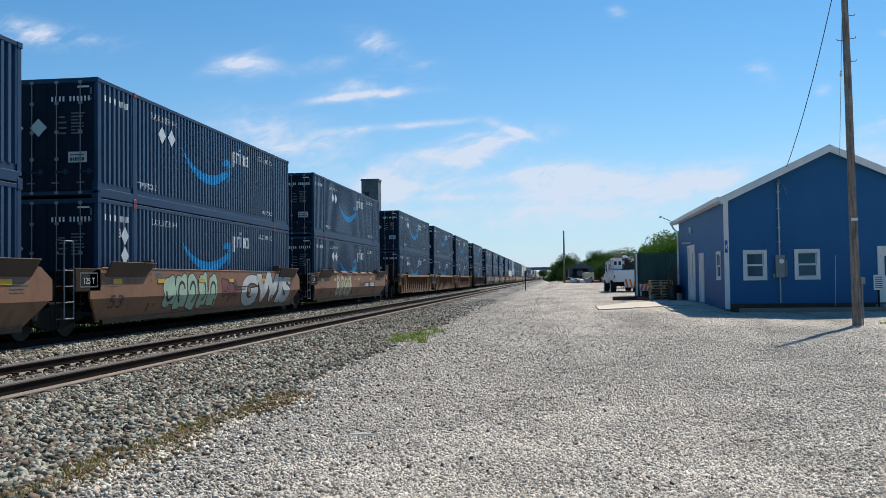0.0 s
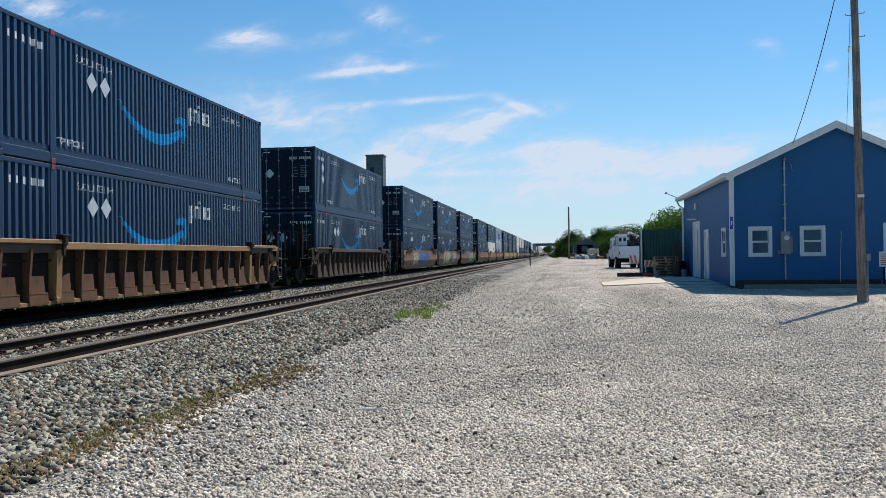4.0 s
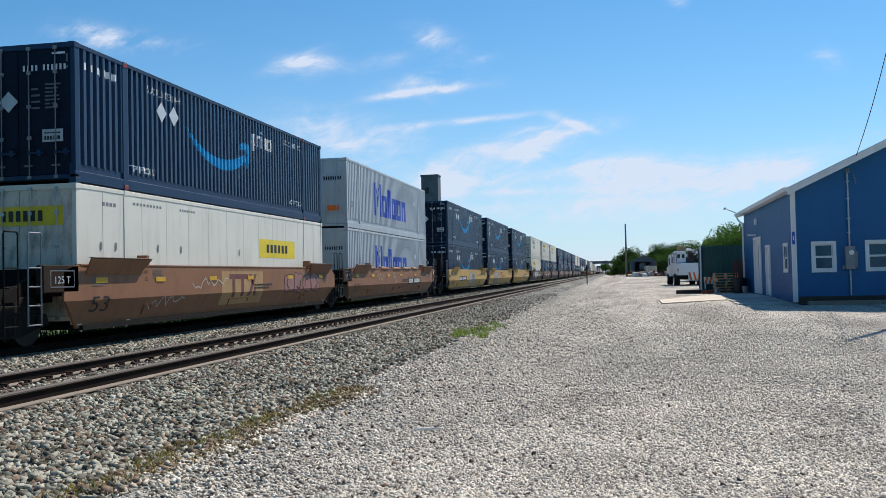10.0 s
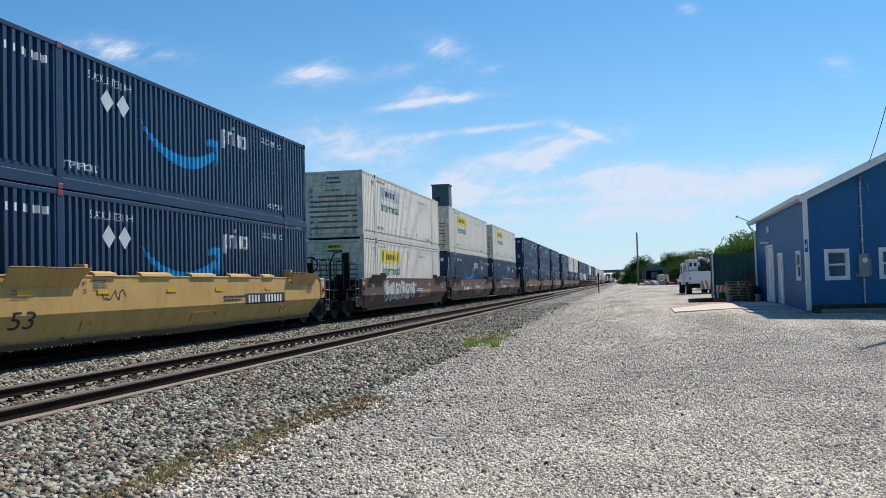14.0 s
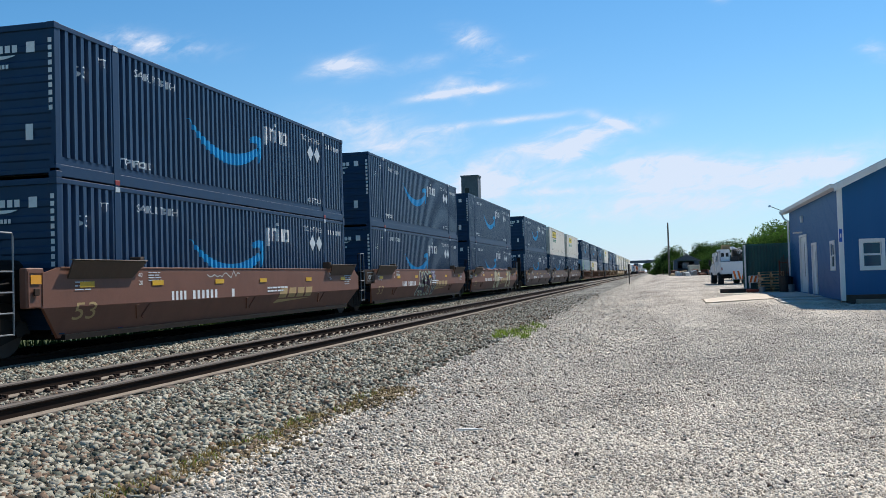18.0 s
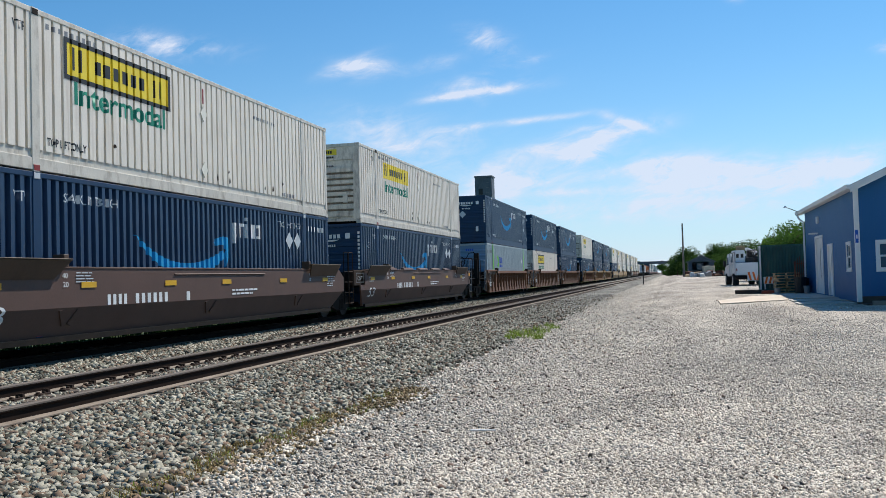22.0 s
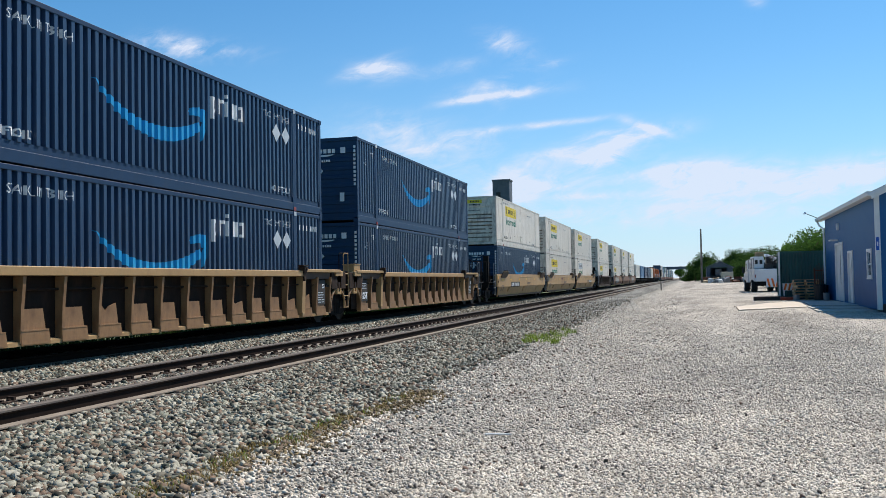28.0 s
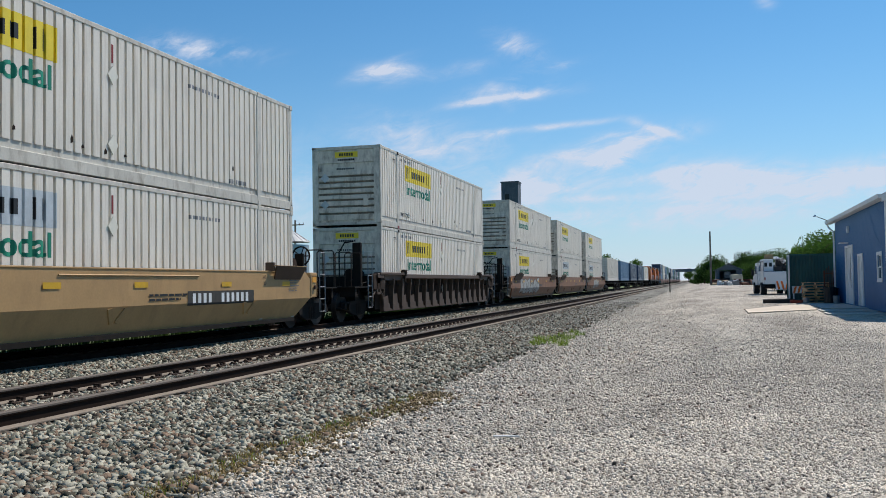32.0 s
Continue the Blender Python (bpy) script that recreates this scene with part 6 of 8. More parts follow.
def plain_box(skin, words):
    c = thing("freight_container", "%s container far down the train" % words, "container", "containers on the train")
    put("frame", shared("cframe", container_frame), skin, c)
    for y, z in CASTINGS:
        if z < 1:
            put("corner_casting", shared("ccast", corner_casting), skin, c, pose(HALF - 0.075, y, z))
    put("side_panel", shared(("cside", "grey"), lambda b: side_panel(b, "grey")), skin, c)
    put("side_panel", shared(("cside", "grey"), lambda b: side_panel(b, "grey")), skin, c, FLIP)
    put("roof", shared("croof", roof_sheet), skin, c)
    put("front_wall", shared(("cnose", False), nose_wall), skin, c)
    put("front_wall", shared(("cnose", False), nose_wall), skin, c, FLIP)
    return c


def locomotive():
    c = thing("locomotive", "orange and black diesel locomotive within the train", "locomotive", "locomotives")
    b = bmesh.new()
    box(b, -1.5, 1.5, 0.3, 21.5, 1.05, 1.45, 0.03)
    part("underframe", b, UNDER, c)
    b = bmesh.new()
    box(b, -0.95, 0.95, 5.2, 20.8, 1.45, 3.95, 0.12)
    part("hood", b, LOCO_ORANGE, c)
    b = bmesh.new()
    prism(b, [(-1.5, 1.45), (1.5, 1.45), (1.5, 3.9), (0.9, 4.55), (-0.9, 4.55), (-1.5, 3.9)], "y", 2.6, 5.2)
    part("cab", b, LOCO_ORANGE, c)
    b = bmesh.new()
    prism(b, [(-1.0, 1.45), (1.0, 1.45), (1.0, 2.9), (0.7, 3.1), (-0.7, 3.1), (-1.0, 2.9)], "y", 0.7, 2.6)
    part("nose", b, LOCO_ORANGE, c)
    for x in (-0.95, 0.35):
        b = bmesh.new()
        box(b, x, x + 0.6, 2.56, 2.6, 3.25, 3.85)
        part("windscreen", b, GLASS, c)
    b = bmesh.new()
    box(b, -1.05, 1.05, 14.5, 19.5, 3.9, 4.75, 0.15)
    part("radiator", b, BLACK, c)
    b = bmesh.new()
    box(b, -1.2, 1.2, 8.5, 13.5, 0.35, 1.05, 0.1)
    part("fuel_tank", b, UNDER, c)
    b = bmesh.new()
    for y in np.linspace(6, 20.6, 12):
        rod(b, (1.45, y, 1.45), (1.45, y, 2.45), 0.02, 5)
    rod(b, (1.45, 6, 2.45), (1.45, 20.6, 2.45), 0.02, 5)
    part("handrail", b, STEEL, c)
    for y in (4.2, 17.6):
        t = put("truck", shared("loco_truck", lambda k: [box(k, -1.05, 1.05, -1.9, 1.9, 0.5, 0.95)] + [rod(k, (-0.75, d, 0.5), (0.75, d, 0.5), 0.5, 16) for d in (-1.5, 0, 1.5)]), UNDER, c, pose(0, y, 0))
    return c


def build_tail():
    y = 798.0
    for skin, words in ((JBWHITE, "white"), (STEELBLUE, "steel blue"), (NAVY, "navy blue"), (NAVY, "navy blue"), (JBWHITE, "white")):
        c = thing("spine_car", "dark steel spine car under a single container", "railway car", "cars of the train")
        put("spine_beam", shared("spine_beam", spine_car), UNDER, c)
        truck(c, 0.2)
        truck(c, 15.9)
        carry(c, y, FAR_X, RAIL)
        carry(plain_box(skin, words), y, FAR_X, RAIL + 1.24)
        y += 20.6
    for i in range(3):
        carry(locomotive(), y, FAR_X, RAIL)
        y += 22.6
    skins = ((STEELBLUE, "steel blue"), (NAVY, "navy blue"), (GREENCONT, "green"), (JBWHITE, "white"), (GREY_BLUE, "pale grey"))
    for i in range(16):
        a = skins[(i * 7 + 1) % 5]
        b = skins[(i * 3 + i // 4) % 5]
        c = thing("well_car", "brown well car far down the train", "well car", "well cars of the train")
        put("side_wall", shared("sside", smooth_side), CAR["red_brown"], c)
        put("lower_side", shared("slow", smooth_lower), CAR["red_brown"], c)
        put("floor_frame", shared("wfloor", well_floor), UNDER, c)
        truck(c, LONG + 1.66)
        carry(c, y, FAR_X, RAIL)
        carry(plain_box(*b), y, FAR_X, LOWER_Z)
        carry(plain_box(*a), y, FAR_X, UPPER_Z)
        y += 19.5 if i % 3 else 23.4


def travelled(t):
    return 21.9554 * t - 0.028283 * t * t + 0.00026167 * t ** 3


# ---- ground and tracks ----


def smooth_step(a, b, v):
    q = np.clip((v - a) / (b - a), 0, 1)
    return q * q * (3 - 2 * q)


def ground_height(x, y):
    h = 0.14 * smooth_step(27.0, 33.5, y) * smooth_step(-3.0, 1.0, x) + 0.11 * smooth_step(34.0, 42.0, y) * smooth_step(-3.0, 1.0, x)
    h += 0.5 * smooth_step(80, 135, y) * smooth_step(-1.5, 2.0, x) * (1 - smooth_step(170, 400, y))
    h += 0.012 * np.sin(x * 1.3 + y * 0.4) * np.sin(y * 0.55 - x * 0.3) * (1 - smooth_step(30, 60, y))
    return h


def sheet(name, xs, ys, mat, height, label, category, kind):
    X, Y = np.meshgrid(np.array(xs), np.array(ys))
    Z = height(X, Y)
    v = np.stack((X, Y, Z), -1).reshape(-1, 3)
    nx = len(xs)
    f = [(j * nx + i, j * nx + i + 1, (j + 1) * nx + i + 1, (j + 1) * nx + i) for j in range(len(ys) - 1) for i in range(nx - 1)]
    me = bpy.data.meshes.new(name)
    me.from_pydata(v.tolist(), [], f)
    me.materials.append(mat)
    for p in me.polygons:
        p.use_smooth = True
    return tagged(new(name, me), label, category, "", kind)


def fenced(*spans):
    out = []
    for a, b, s in spans:
        out += list(np.arange(a, b, s))
    return out


def build_ground():
    xs = [-3000, -900, -300, -120, -60, -30] + fenced((-20, 20, 0.5)) + [20, 24, 30, 45, 80, 200, 600, 3000]
    ys = [-1500, -300, -60, -20] + fenced((-10, 60, 0.6), (60, 180, 4)) + [180, 200, 240, 300, 400, 600, 1000, 2000, 4500]
    sheet("ground", xs, ys, LOT, ground_height, "pale crushed limestone yard with worn wheel tracks", "ground", "structure")


def track_bed(bm):
    pts = [(-16.4, -0.15), (-15.6, 0.0), (-14.2, 0.055), (-5.7, 0.055), (-4.6, 0.035), (-3.75, 0.012), (-3.6, -0.15)]
    prism(bm, pts, "y", -80, 1700)


def rail_bar(bm):
    prism(bm, [(-0.012, 0.02), (0.012, 0.02), (0.010, 0.125), (0.034, 0.138), (0.036, 0.155), (-0.036, 0.155), (-0.034, 0.138), (-0.010, 0.125)], "y", -80, 1700)


def rail_head(bm):
    prism(bm, [(-0.037, 0.150), (0.037, 0.150), (0.037, 0.168), (0.028, 0.18), (-0.028, 0.18), (-0.037, 0.168)], "y", -80, 1700)


def rail_foot(bm):
    prism(bm, [(-0.075, 0.0), (0.075, 0.0), (0.075, 0.014), (0.014, 0.034), (-0.014, 0.034), (-0.075, 0.014)], "y", -80, 1700)


def tie_block(bm):
    box(bm, -1.30, 1.30, -0.115, 0.115, -0.10, 0.0, 0.012)


def tie_plate(bm):
    for sx in (-1, 1):
        x = sx * 0.75
        box(bm, *sorted((x - 0.17 * sx, x)), -0.1, 0.1, 0.0, 0.016)
        for dx in (-0.095 * sx,):
            for dy in (-0.06, 0.06):
                box(bm, x + dx - 0.022, x + dx + 0.022, dy - 0.016, dy + 0.016, 0.015, 0.038)
        box(bm, *sorted((x - 0.11 * sx, x)), 0.13, 0.17, 0.01, 0.055)


def build_tracks():
    b = bmesh.new()
    track_bed(b)
    bed = part("track_bed", b, BED)
    tagged(bed, "grey crushed-stone bed under both tracks", "track bed", "", "structure")
    # thin dark sheet that paints the shade under the train
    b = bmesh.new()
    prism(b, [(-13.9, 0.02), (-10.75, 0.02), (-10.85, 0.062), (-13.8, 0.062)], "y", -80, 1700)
    tagged(part("shade_bed", b, SHADEBED), "near-black ballast sheet painting the train's shade", "track bed", "", "structure")
    for x, label in ((NEAR_X, "empty railway track with worn steel rails"), (FAR_X, "railway track under the passing train")):
        t = thing("railway_track", label, "railway track", "railway tracks", "structure", pose(x, 0, RAIL - 0.18))
        for sx in (-0.752, 0.752):
            r = put("rail", shared("rail", rail_bar), RAILSIDE, t, pose(sx, 0, 0), "rusty steel rail with shade-darkened web")
            # far heads get the web's dark colour as shade under the train
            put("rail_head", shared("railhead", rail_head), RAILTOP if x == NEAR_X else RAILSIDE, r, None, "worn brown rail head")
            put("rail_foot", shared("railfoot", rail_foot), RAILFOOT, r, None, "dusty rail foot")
        n = 210 if x == NEAR_X else 60
        for i in range(n):
            y = 4.0 + i * 0.5 if x == NEAR_X else 6 + i * 0.5
            put("tie", shared("tie", tie_block), TIE, t, pose(random.uniform(-0.03, 0.03), y + random.uniform(-0.03, 0.03), -0.004, 0, 0, random.uniform(-0.8, 0.8)))
        vs, fs = [], []
        unit = bmesh.new()
        tie_plate(unit)
        unit.verts.index_update()
        uv_ = [v.co.copy() for v in unit.verts]
        uf = [[v.index for v in f.verts] for f in unit.faces]
        unit.free()
        for i in range(200 if x == NEAR_X else 40):
            y = 4.0 + i * 0.5
            o = len(vs)
            vs += [(c.x, c.y + y, c.z) for c in uv_]
            fs += [[k + o for k in f] for f in uf]
        me = bpy.data.meshes.new("tie_plates")
        me.from_pydata(vs, [], fs)
        tagged(put("tie_plates", me, PLATES, t), "rusty plates, spikes and anchors", kind="stuff")


def stones(name, n, spot, lo, hi, mat, label, flat_=0.7, tilt=0.5):
    """Loose angular stones as one object."""
    rng = np.random.default_rng(len(name) * 7 + n)
    P = spot(rng, n)
    n = len(P)
    base = np.array([(x, y, z) for z in (-1, 1) for y in (-1, 1) for x in (-1, 1)], float) * 0.78
    tri = np.array([(0, 3, 1), (0, 2, 3), (4, 5, 7), (4, 7, 6), (0, 1, 5), (0, 5, 4), (2, 6, 7), (2, 7, 3), (0, 4, 6), (0, 6, 2), (1, 3, 7), (1, 7, 5)])
    size = rng.uniform(lo, hi, n)[:, None, None] * 0.5
    V = np.repeat(base[None], n, 0) * rng.uniform(0.75, 1.15, (n, 8, 1)) + rng.normal(0, 0.13, (n, 8, 3))
    V *= np.stack((rng.uniform(0.8, 1.3, n), rng.uniform(0.7, 1.1, n), rng.uniform(0.5 * flat_, flat_, n)), -1)[:, None]
    q = rng.normal(size=(n, 4)) * np.array([1.0, tilt, tilt, 1.0])
    q /= np.linalg.norm(q, axis=1)[:, None]
    w, x, y, z = q.T
    R = np.stack((1 - 2 * (y * y + z * z), 2 * (x * y - w * z), 2 * (x * z + w * y), 2 * (x * y + w * z), 1 - 2 * (x * x + z * z), 2 * (y * z - w * x),
                  2 * (x * z - w * y), 2 * (y * z + w * x), 1 - 2 * (x * x + y * y)), -1).reshape(n, 3, 3)
    V = np.einsum("nij,nkj->nki", R, V * size) + P[:, None]
    me = bpy.data.meshes.new(name)
    verts = V.reshape(-1, 3)
    faces = (tri[None] + (np.arange(n) * 8)[:, None, None]).reshape(-1, 3)
    me.vertices.add(len(verts))
    me.vertices.foreach_set("co", verts.ravel())
    me.loops.add(len(faces) * 3)
    me.loops.foreach_set("vertex_index", faces.ravel().astype(np.int32))
    me.polygons.add(len(faces))
    me.polygons.foreach_set("loop_start", np.arange(0, len(faces) * 3, 3, dtype=np.int32))
    me.update(calc_edges=True)
    me.materials.append(mat)
    return tagged(new(name, me), label, "stones", "", "stuff")


def build_stones():
    def shoulder(rng, n):
        y = 3.8 + rng.exponential(11.0, n)
        x = rng.uniform(-6.42, -3.35, n)
        keep = rng.random(n) < np.clip((-3.2 - x) / 0.8, 0.12, 1)
        x, y = x[keep], y[keep]
        z = np.interp(x, (-6.5, -5.7, -4.6, -3.3), (0.055, 0.055, 0.035, 0.005)) + rng.uniform(0.0, 0.022, len(x))
        return np.stack((x, y, z), -1)

    def between(rng, n):
        y = 8.5 + rng.exponential(18.0, n)
        x = rng.uniform(-11.1, -8.33, n)
        z = 0.06 + rng.uniform(0, 0.03, n) + 0.03 * np.exp(-((x + 9.7) / 0.6) ** 2)
        return np.stack((x, y, z), -1)

    def crib(rng, n):
        y = 7 + rng.exponential(12.0, n)
        x = rng.uniform(-8.0, -6.74, n)
        return np.stack((x, y, 0.055 + rng.uniform(-0.01, 0.015, n)), -1)

    def yard(rng, n):
        y = 5.2 + rng.exponential(6.5, n)
        y = y[y < 38]
        n = len(y)
        x = rng.uniform(-3.9, 1.5, n) + rng.random(n) * np.clip(y * 0.45, 0, 9)
        keep = rng.random(n) < np.clip((x + 3.9) / 2.2, 0.25, 1.0)
        x, y = x[keep], y[keep]
        return np.stack((x, y, ground_height(x, y) + 0.003), -1)

    def fringe(rng, n):
        y = 6 + rng.exponential(20.0, n)
        x = -3.5 + (0.5 + 2.4 * np.clip((y - 9) / 9, 0, 1)) * rng.random(n) ** 1.9 + rng.normal(0, 0.15, n)
        return np.stack((x, y, ground_height(x, y) + 0.004), -1)

    def specks(rng, n):
        y = 5.5 + rng.exponential(11.0, n)
        x = -3.2 + rng.exponential(1.3, n) + rng.random(n) * np.clip(y * 0.3, 0, 6) * (rng.random(n) < 0.35)
        return np.stack((x, y, ground_height(x, y) + 0.006), -1)

    def dirt(rng, n):
        y = 5.4 + 6.4 * rng.random(n) ** 1.2
        x = -3.62 + 0.04 * (y - 6) + 0.12 * np.sin(y * 1.9) + rng.normal(0, 0.17, n)
        return np.stack((x, y, 0.012 + 0.02 * rng.random(n)), -1)

    stones("dirt_crumbs", 3600, dirt, 0.015, 0.05, DIRTCHIP, "brown dirt and litter along the ballast edge", 0.4)
    stones("dark_stones", 1500, specks, 0.022, 0.055, DARKSTONE, "scattered dark stones on the pale yard", 0.45)
    stones("ballast_fringe", 9000, fringe, 0.02, 0.055, FRINGE, "scattered darker stones fading into the yard")
    stones("ballast_stones", 27000, shoulder, 0.035, 0.085, BALLAST, "grey and rust-tinted ballast stones beside the track", 0.85, 0.32)
    stones("ballast_between", 17000, between, 0.05, 0.09, BALLAST, "pale ballast stones between the two tracks", 0.85, 0.32)
    stones("ballast_crib", 8000, crib, 0.04, 0.07, BALLAST, "ballast stones between the rails")
    stones("yard_gravel", 120000, yard, 0.013, 0.038, YARDSTONE, "loose pale limestone chips on the yard", 0.9, 0.35)


def blades(name, spots, n, h, w, mat, label, spread, seed=3):
    """Grass blades in tufts as one object."""
    rng = np.random.default_rng(seed)
    vs, fs = [], []
    for i in range(n):
        cx, cy, rx, ry = spots[rng.integers(len(spots))]
        a, r = rng.uniform(0, 6.283), math.sqrt(rng.random())
        x, y = cx + rx * r * math.cos(a), cy + ry * r * math.sin(a)
        z = float(ground_height(np.array(x), np.array(y))) + (0.03 if x < -3.4 else 0.0)
        hh = h * rng.uniform(0.4, 1.2)
        b = rng.uniform(0, 6.283)
        dx, dy = math.cos(b), math.sin(b)
        lean = rng.uniform(0.1, spread) * hh
        ww = w * rng.uniform(0.6, 1.3)
        o = len(vs)
        vs += [(x - dy * ww, y + dx * ww, z), (x + dy * ww, y - dx * ww, z), (x + dx * lean * 0.5 + dy * ww * 0.6, y + dy * lean * 0.5 - dx * ww * 0.6, z + hh * 0.6),
               (x + dx * lean * 0.5 - dy * ww * 0.6, y + dy * lean * 0.5 + dx * ww * 0.6, z + hh * 0.6), (x + dx * lean, y + dy * lean, z + hh)]
        fs += [(o, o + 1, o + 2, o + 3), (o + 3, o + 2, o + 4)]
    me = bpy.data.meshes.new(name)
    me.from_pydata(vs, [], fs)
    me.materials.append(mat)
    return tagged(new(name, me), label, "grass", "", "stuff")


def build_litter():
    for x, y, a in ((-1.76, 8.53, 8),):
        s_ = thing("wood_splinter", "pale bleached splinter of wood on the gravel", "splinter", "litter on the yard", "", pose(x, y, 0.012, 0, 0, a))
        b = bmesh.new()
        prism(b, [(-0.12, -0.012), (0.02, -0.016), (0.13, -0.004), (0.12, 0.008), (-0.02, 0.014), (-0.11, 0.01)], "z", 0.0, 0.014)
        part("sliver", b, TRIM, s_)


def build_weeds():
    blades("grass_tuft", [(-3.45, 21.5, 0.22, 0.35), (-3.15, 21.9, 0.2, 0.3), (-3.7, 22.2, 0.2, 0.4), (-3.3, 22.6, 0.25, 0.4), (-3.85, 22.9, 0.15, 0.3), (-3.55, 23.4, 0.22, 0.4), (-3.2, 23.6, 0.2, 0.3), (-3.4, 24.5, 0.2, 0.4), (-3.1, 25.2, 0.15, 0.3), (-3.35, 26.0, 0.15, 0.3), (-3.0, 21.1, 0.12, 0.2), (-3.6, 20.9, 0.12, 0.2)], 1000, 0.12, 0.006, GRASS, "bright green grass tuft growing in the gravel", 0.9, 4)
    line = [(-3.64 + 0.022 * k + 0.10 * math.sin(k * 1.7), 5.8 + k * 0.5, 0.15, 0.32) for k in range(12)]
    blades("dry_weeds", line, 1700, 0.04, 0.004, DRYGRASS, "sparse dry weeds along the edge of the ballast", 1.5, 5)
    blades("green_weeds", line[0:11:2], 230, 0.05, 0.004, GRASS, "a few green weeds among the stones", 1.3, 6)
    # unseen weeds, added so the gap under the cars stays dark
    blades("screen_weeds", [(-14.9, 8 + 2.2 * k, 0.4, 1.4) for k in range(40)], 9000, 0.34, 0.014, SCREENWEED, "added dark weeds hiding bright ground under the train", 0.6, 9)
    blades("lawn_edge", [(10.9, 27.8, 1.6, 1.0), (12.6, 27.5, 1.6, 2.0), (9.6, 25.3, 0.35, 0.3)], 5200, 0.07, 0.007, GRASS, "ragged grass beside the utility pole", 0.9, 7)


# ---- the blue building ----
BLD = pose(6.3, 34.5, 0.22, 0, 0, -1.0)
BW, BLEN, EAVE, RIDGE = 7.2, 14.2, 4.02, 5.71


def wall_with_holes(bm, length, height, holes, axis, at, thick):
    """An upright wall in plain rectangles round its openings; axis x runs along the front, y along the side."""
    us = sorted({0.0, length, *[h[0] for h in holes], *[h[1] for h in holes]})
    zs = sorted({0.0, height, *[h[2] for h in holes], *[h[3] for h in holes]})
    for a, b in zip(us, us[1:]):
        for c, d in zip(zs, zs[1:]):
            if any(h[0] <= a and b <= h[1] and h[2] <= c and d <= h[3] for h in holes):
                continue
            if axis == "x":
                box(bm, a, b, at, at + thick, c, d)
            else:
                box(bm, at, at + thick, a, b, c, d)
    bmesh.ops.remove_doubles(bm, verts=bm.verts, dist=1e-5)


def window_unit(parent, name, at, axis, u0, u1, z0, z1):
    """A white sash window; outer frame size given."""
    w = thing(name, "white-framed double-hung sash window", "window", "windows of the blue building", "structure", BLD)

    def b_(bm, u_a, u_b, d0, d1, za, zb, bev=0.004):
        if axis == "x":
            box(bm, u_a, u_b, at - d1, at - d0, za, zb, bev)
        else:
            box(bm, at - d1, at - d0, u_a, u_b, za, zb, bev)
    b = bmesh.new()
    t = 0.115
    b_(b, u0, u1, 0.0, 0.035, z1 - t, z1)
    b_(b, u0, u1, 0.0, 0.035, z0, z0 + t)
    b_(b, u0, u0 + t, 0.0, 0.035, z0 + t, z1 - t)
    b_(b, u1 - t, u1, 0.0, 0.035, z0 + t, z1 - t)
    part("window_frame", b, TRIM, w)
    b = bmesh.new()
    b_(b, u0 + 0.01, u1 - 0.01, 0.035, 0.05, z0 + 0.004, z0 + 0.04)
    part("window_sill", b, TRIM, w)
    zm = (z0 + z1) / 2
    for za, zb, back in ((z0 + t, zm, 0.02), (zm, z1 - t, 0.05)):
        b = bmesh.new()
        s = 0.035
        b_(b, u0 + t, u1 - t, -back, -back + 0.03, za, za + s)
        b_(b, u0 + t, u1 - t, -back, -back + 0.03, zb - s, zb)
        b_(b, u0 + t, u0 + t + s, -back, -back + 0.03, za + s, zb - s)
        b_(b, u1 - t - s, u1 - t, -back, -back + 0.03, za + s, zb - s)
        sash = part("sash", b, TRIM, w)
        b = bmesh.new()
        b_(b, u0 + t + s, u1 - t - s, -back + 0.008, -back + 0.014, za + s, zb - s, 0)
        pane = part("pane", b, GLASS, sash)
    return w


def siding(parent, length, axis, at, top, holes, step=0.2):
    """Upright battens on a wall, each a piece."""
    u = step
    while u < length - 0.05:
        zs = [(0.02, top(u))]
        for h in holes:
            if h[0] - 0.03 < u < h[1] + 0.03:
                zs = [s for a, b in zs for s in ((a, min(b, h[2])), (max(a, h[3]), b)) if s[1] - s[0] > 0.05]
        for a, b in zs:
            bm = bmesh.new()
            if axis == "x":
                box(bm, u - 0.010, u + 0.010, at - 0.003, at, a, b)
            else:
                box(bm, at - 0.003, at, u - 0.010, u + 0.010, a, b)
            part("batten", bm, BLUEWALL, parent)
        u += step


def roof_z(u):
    return EAVE + (RIDGE - EAVE) * (1 - abs(u - BW / 2) / (BW / 2))


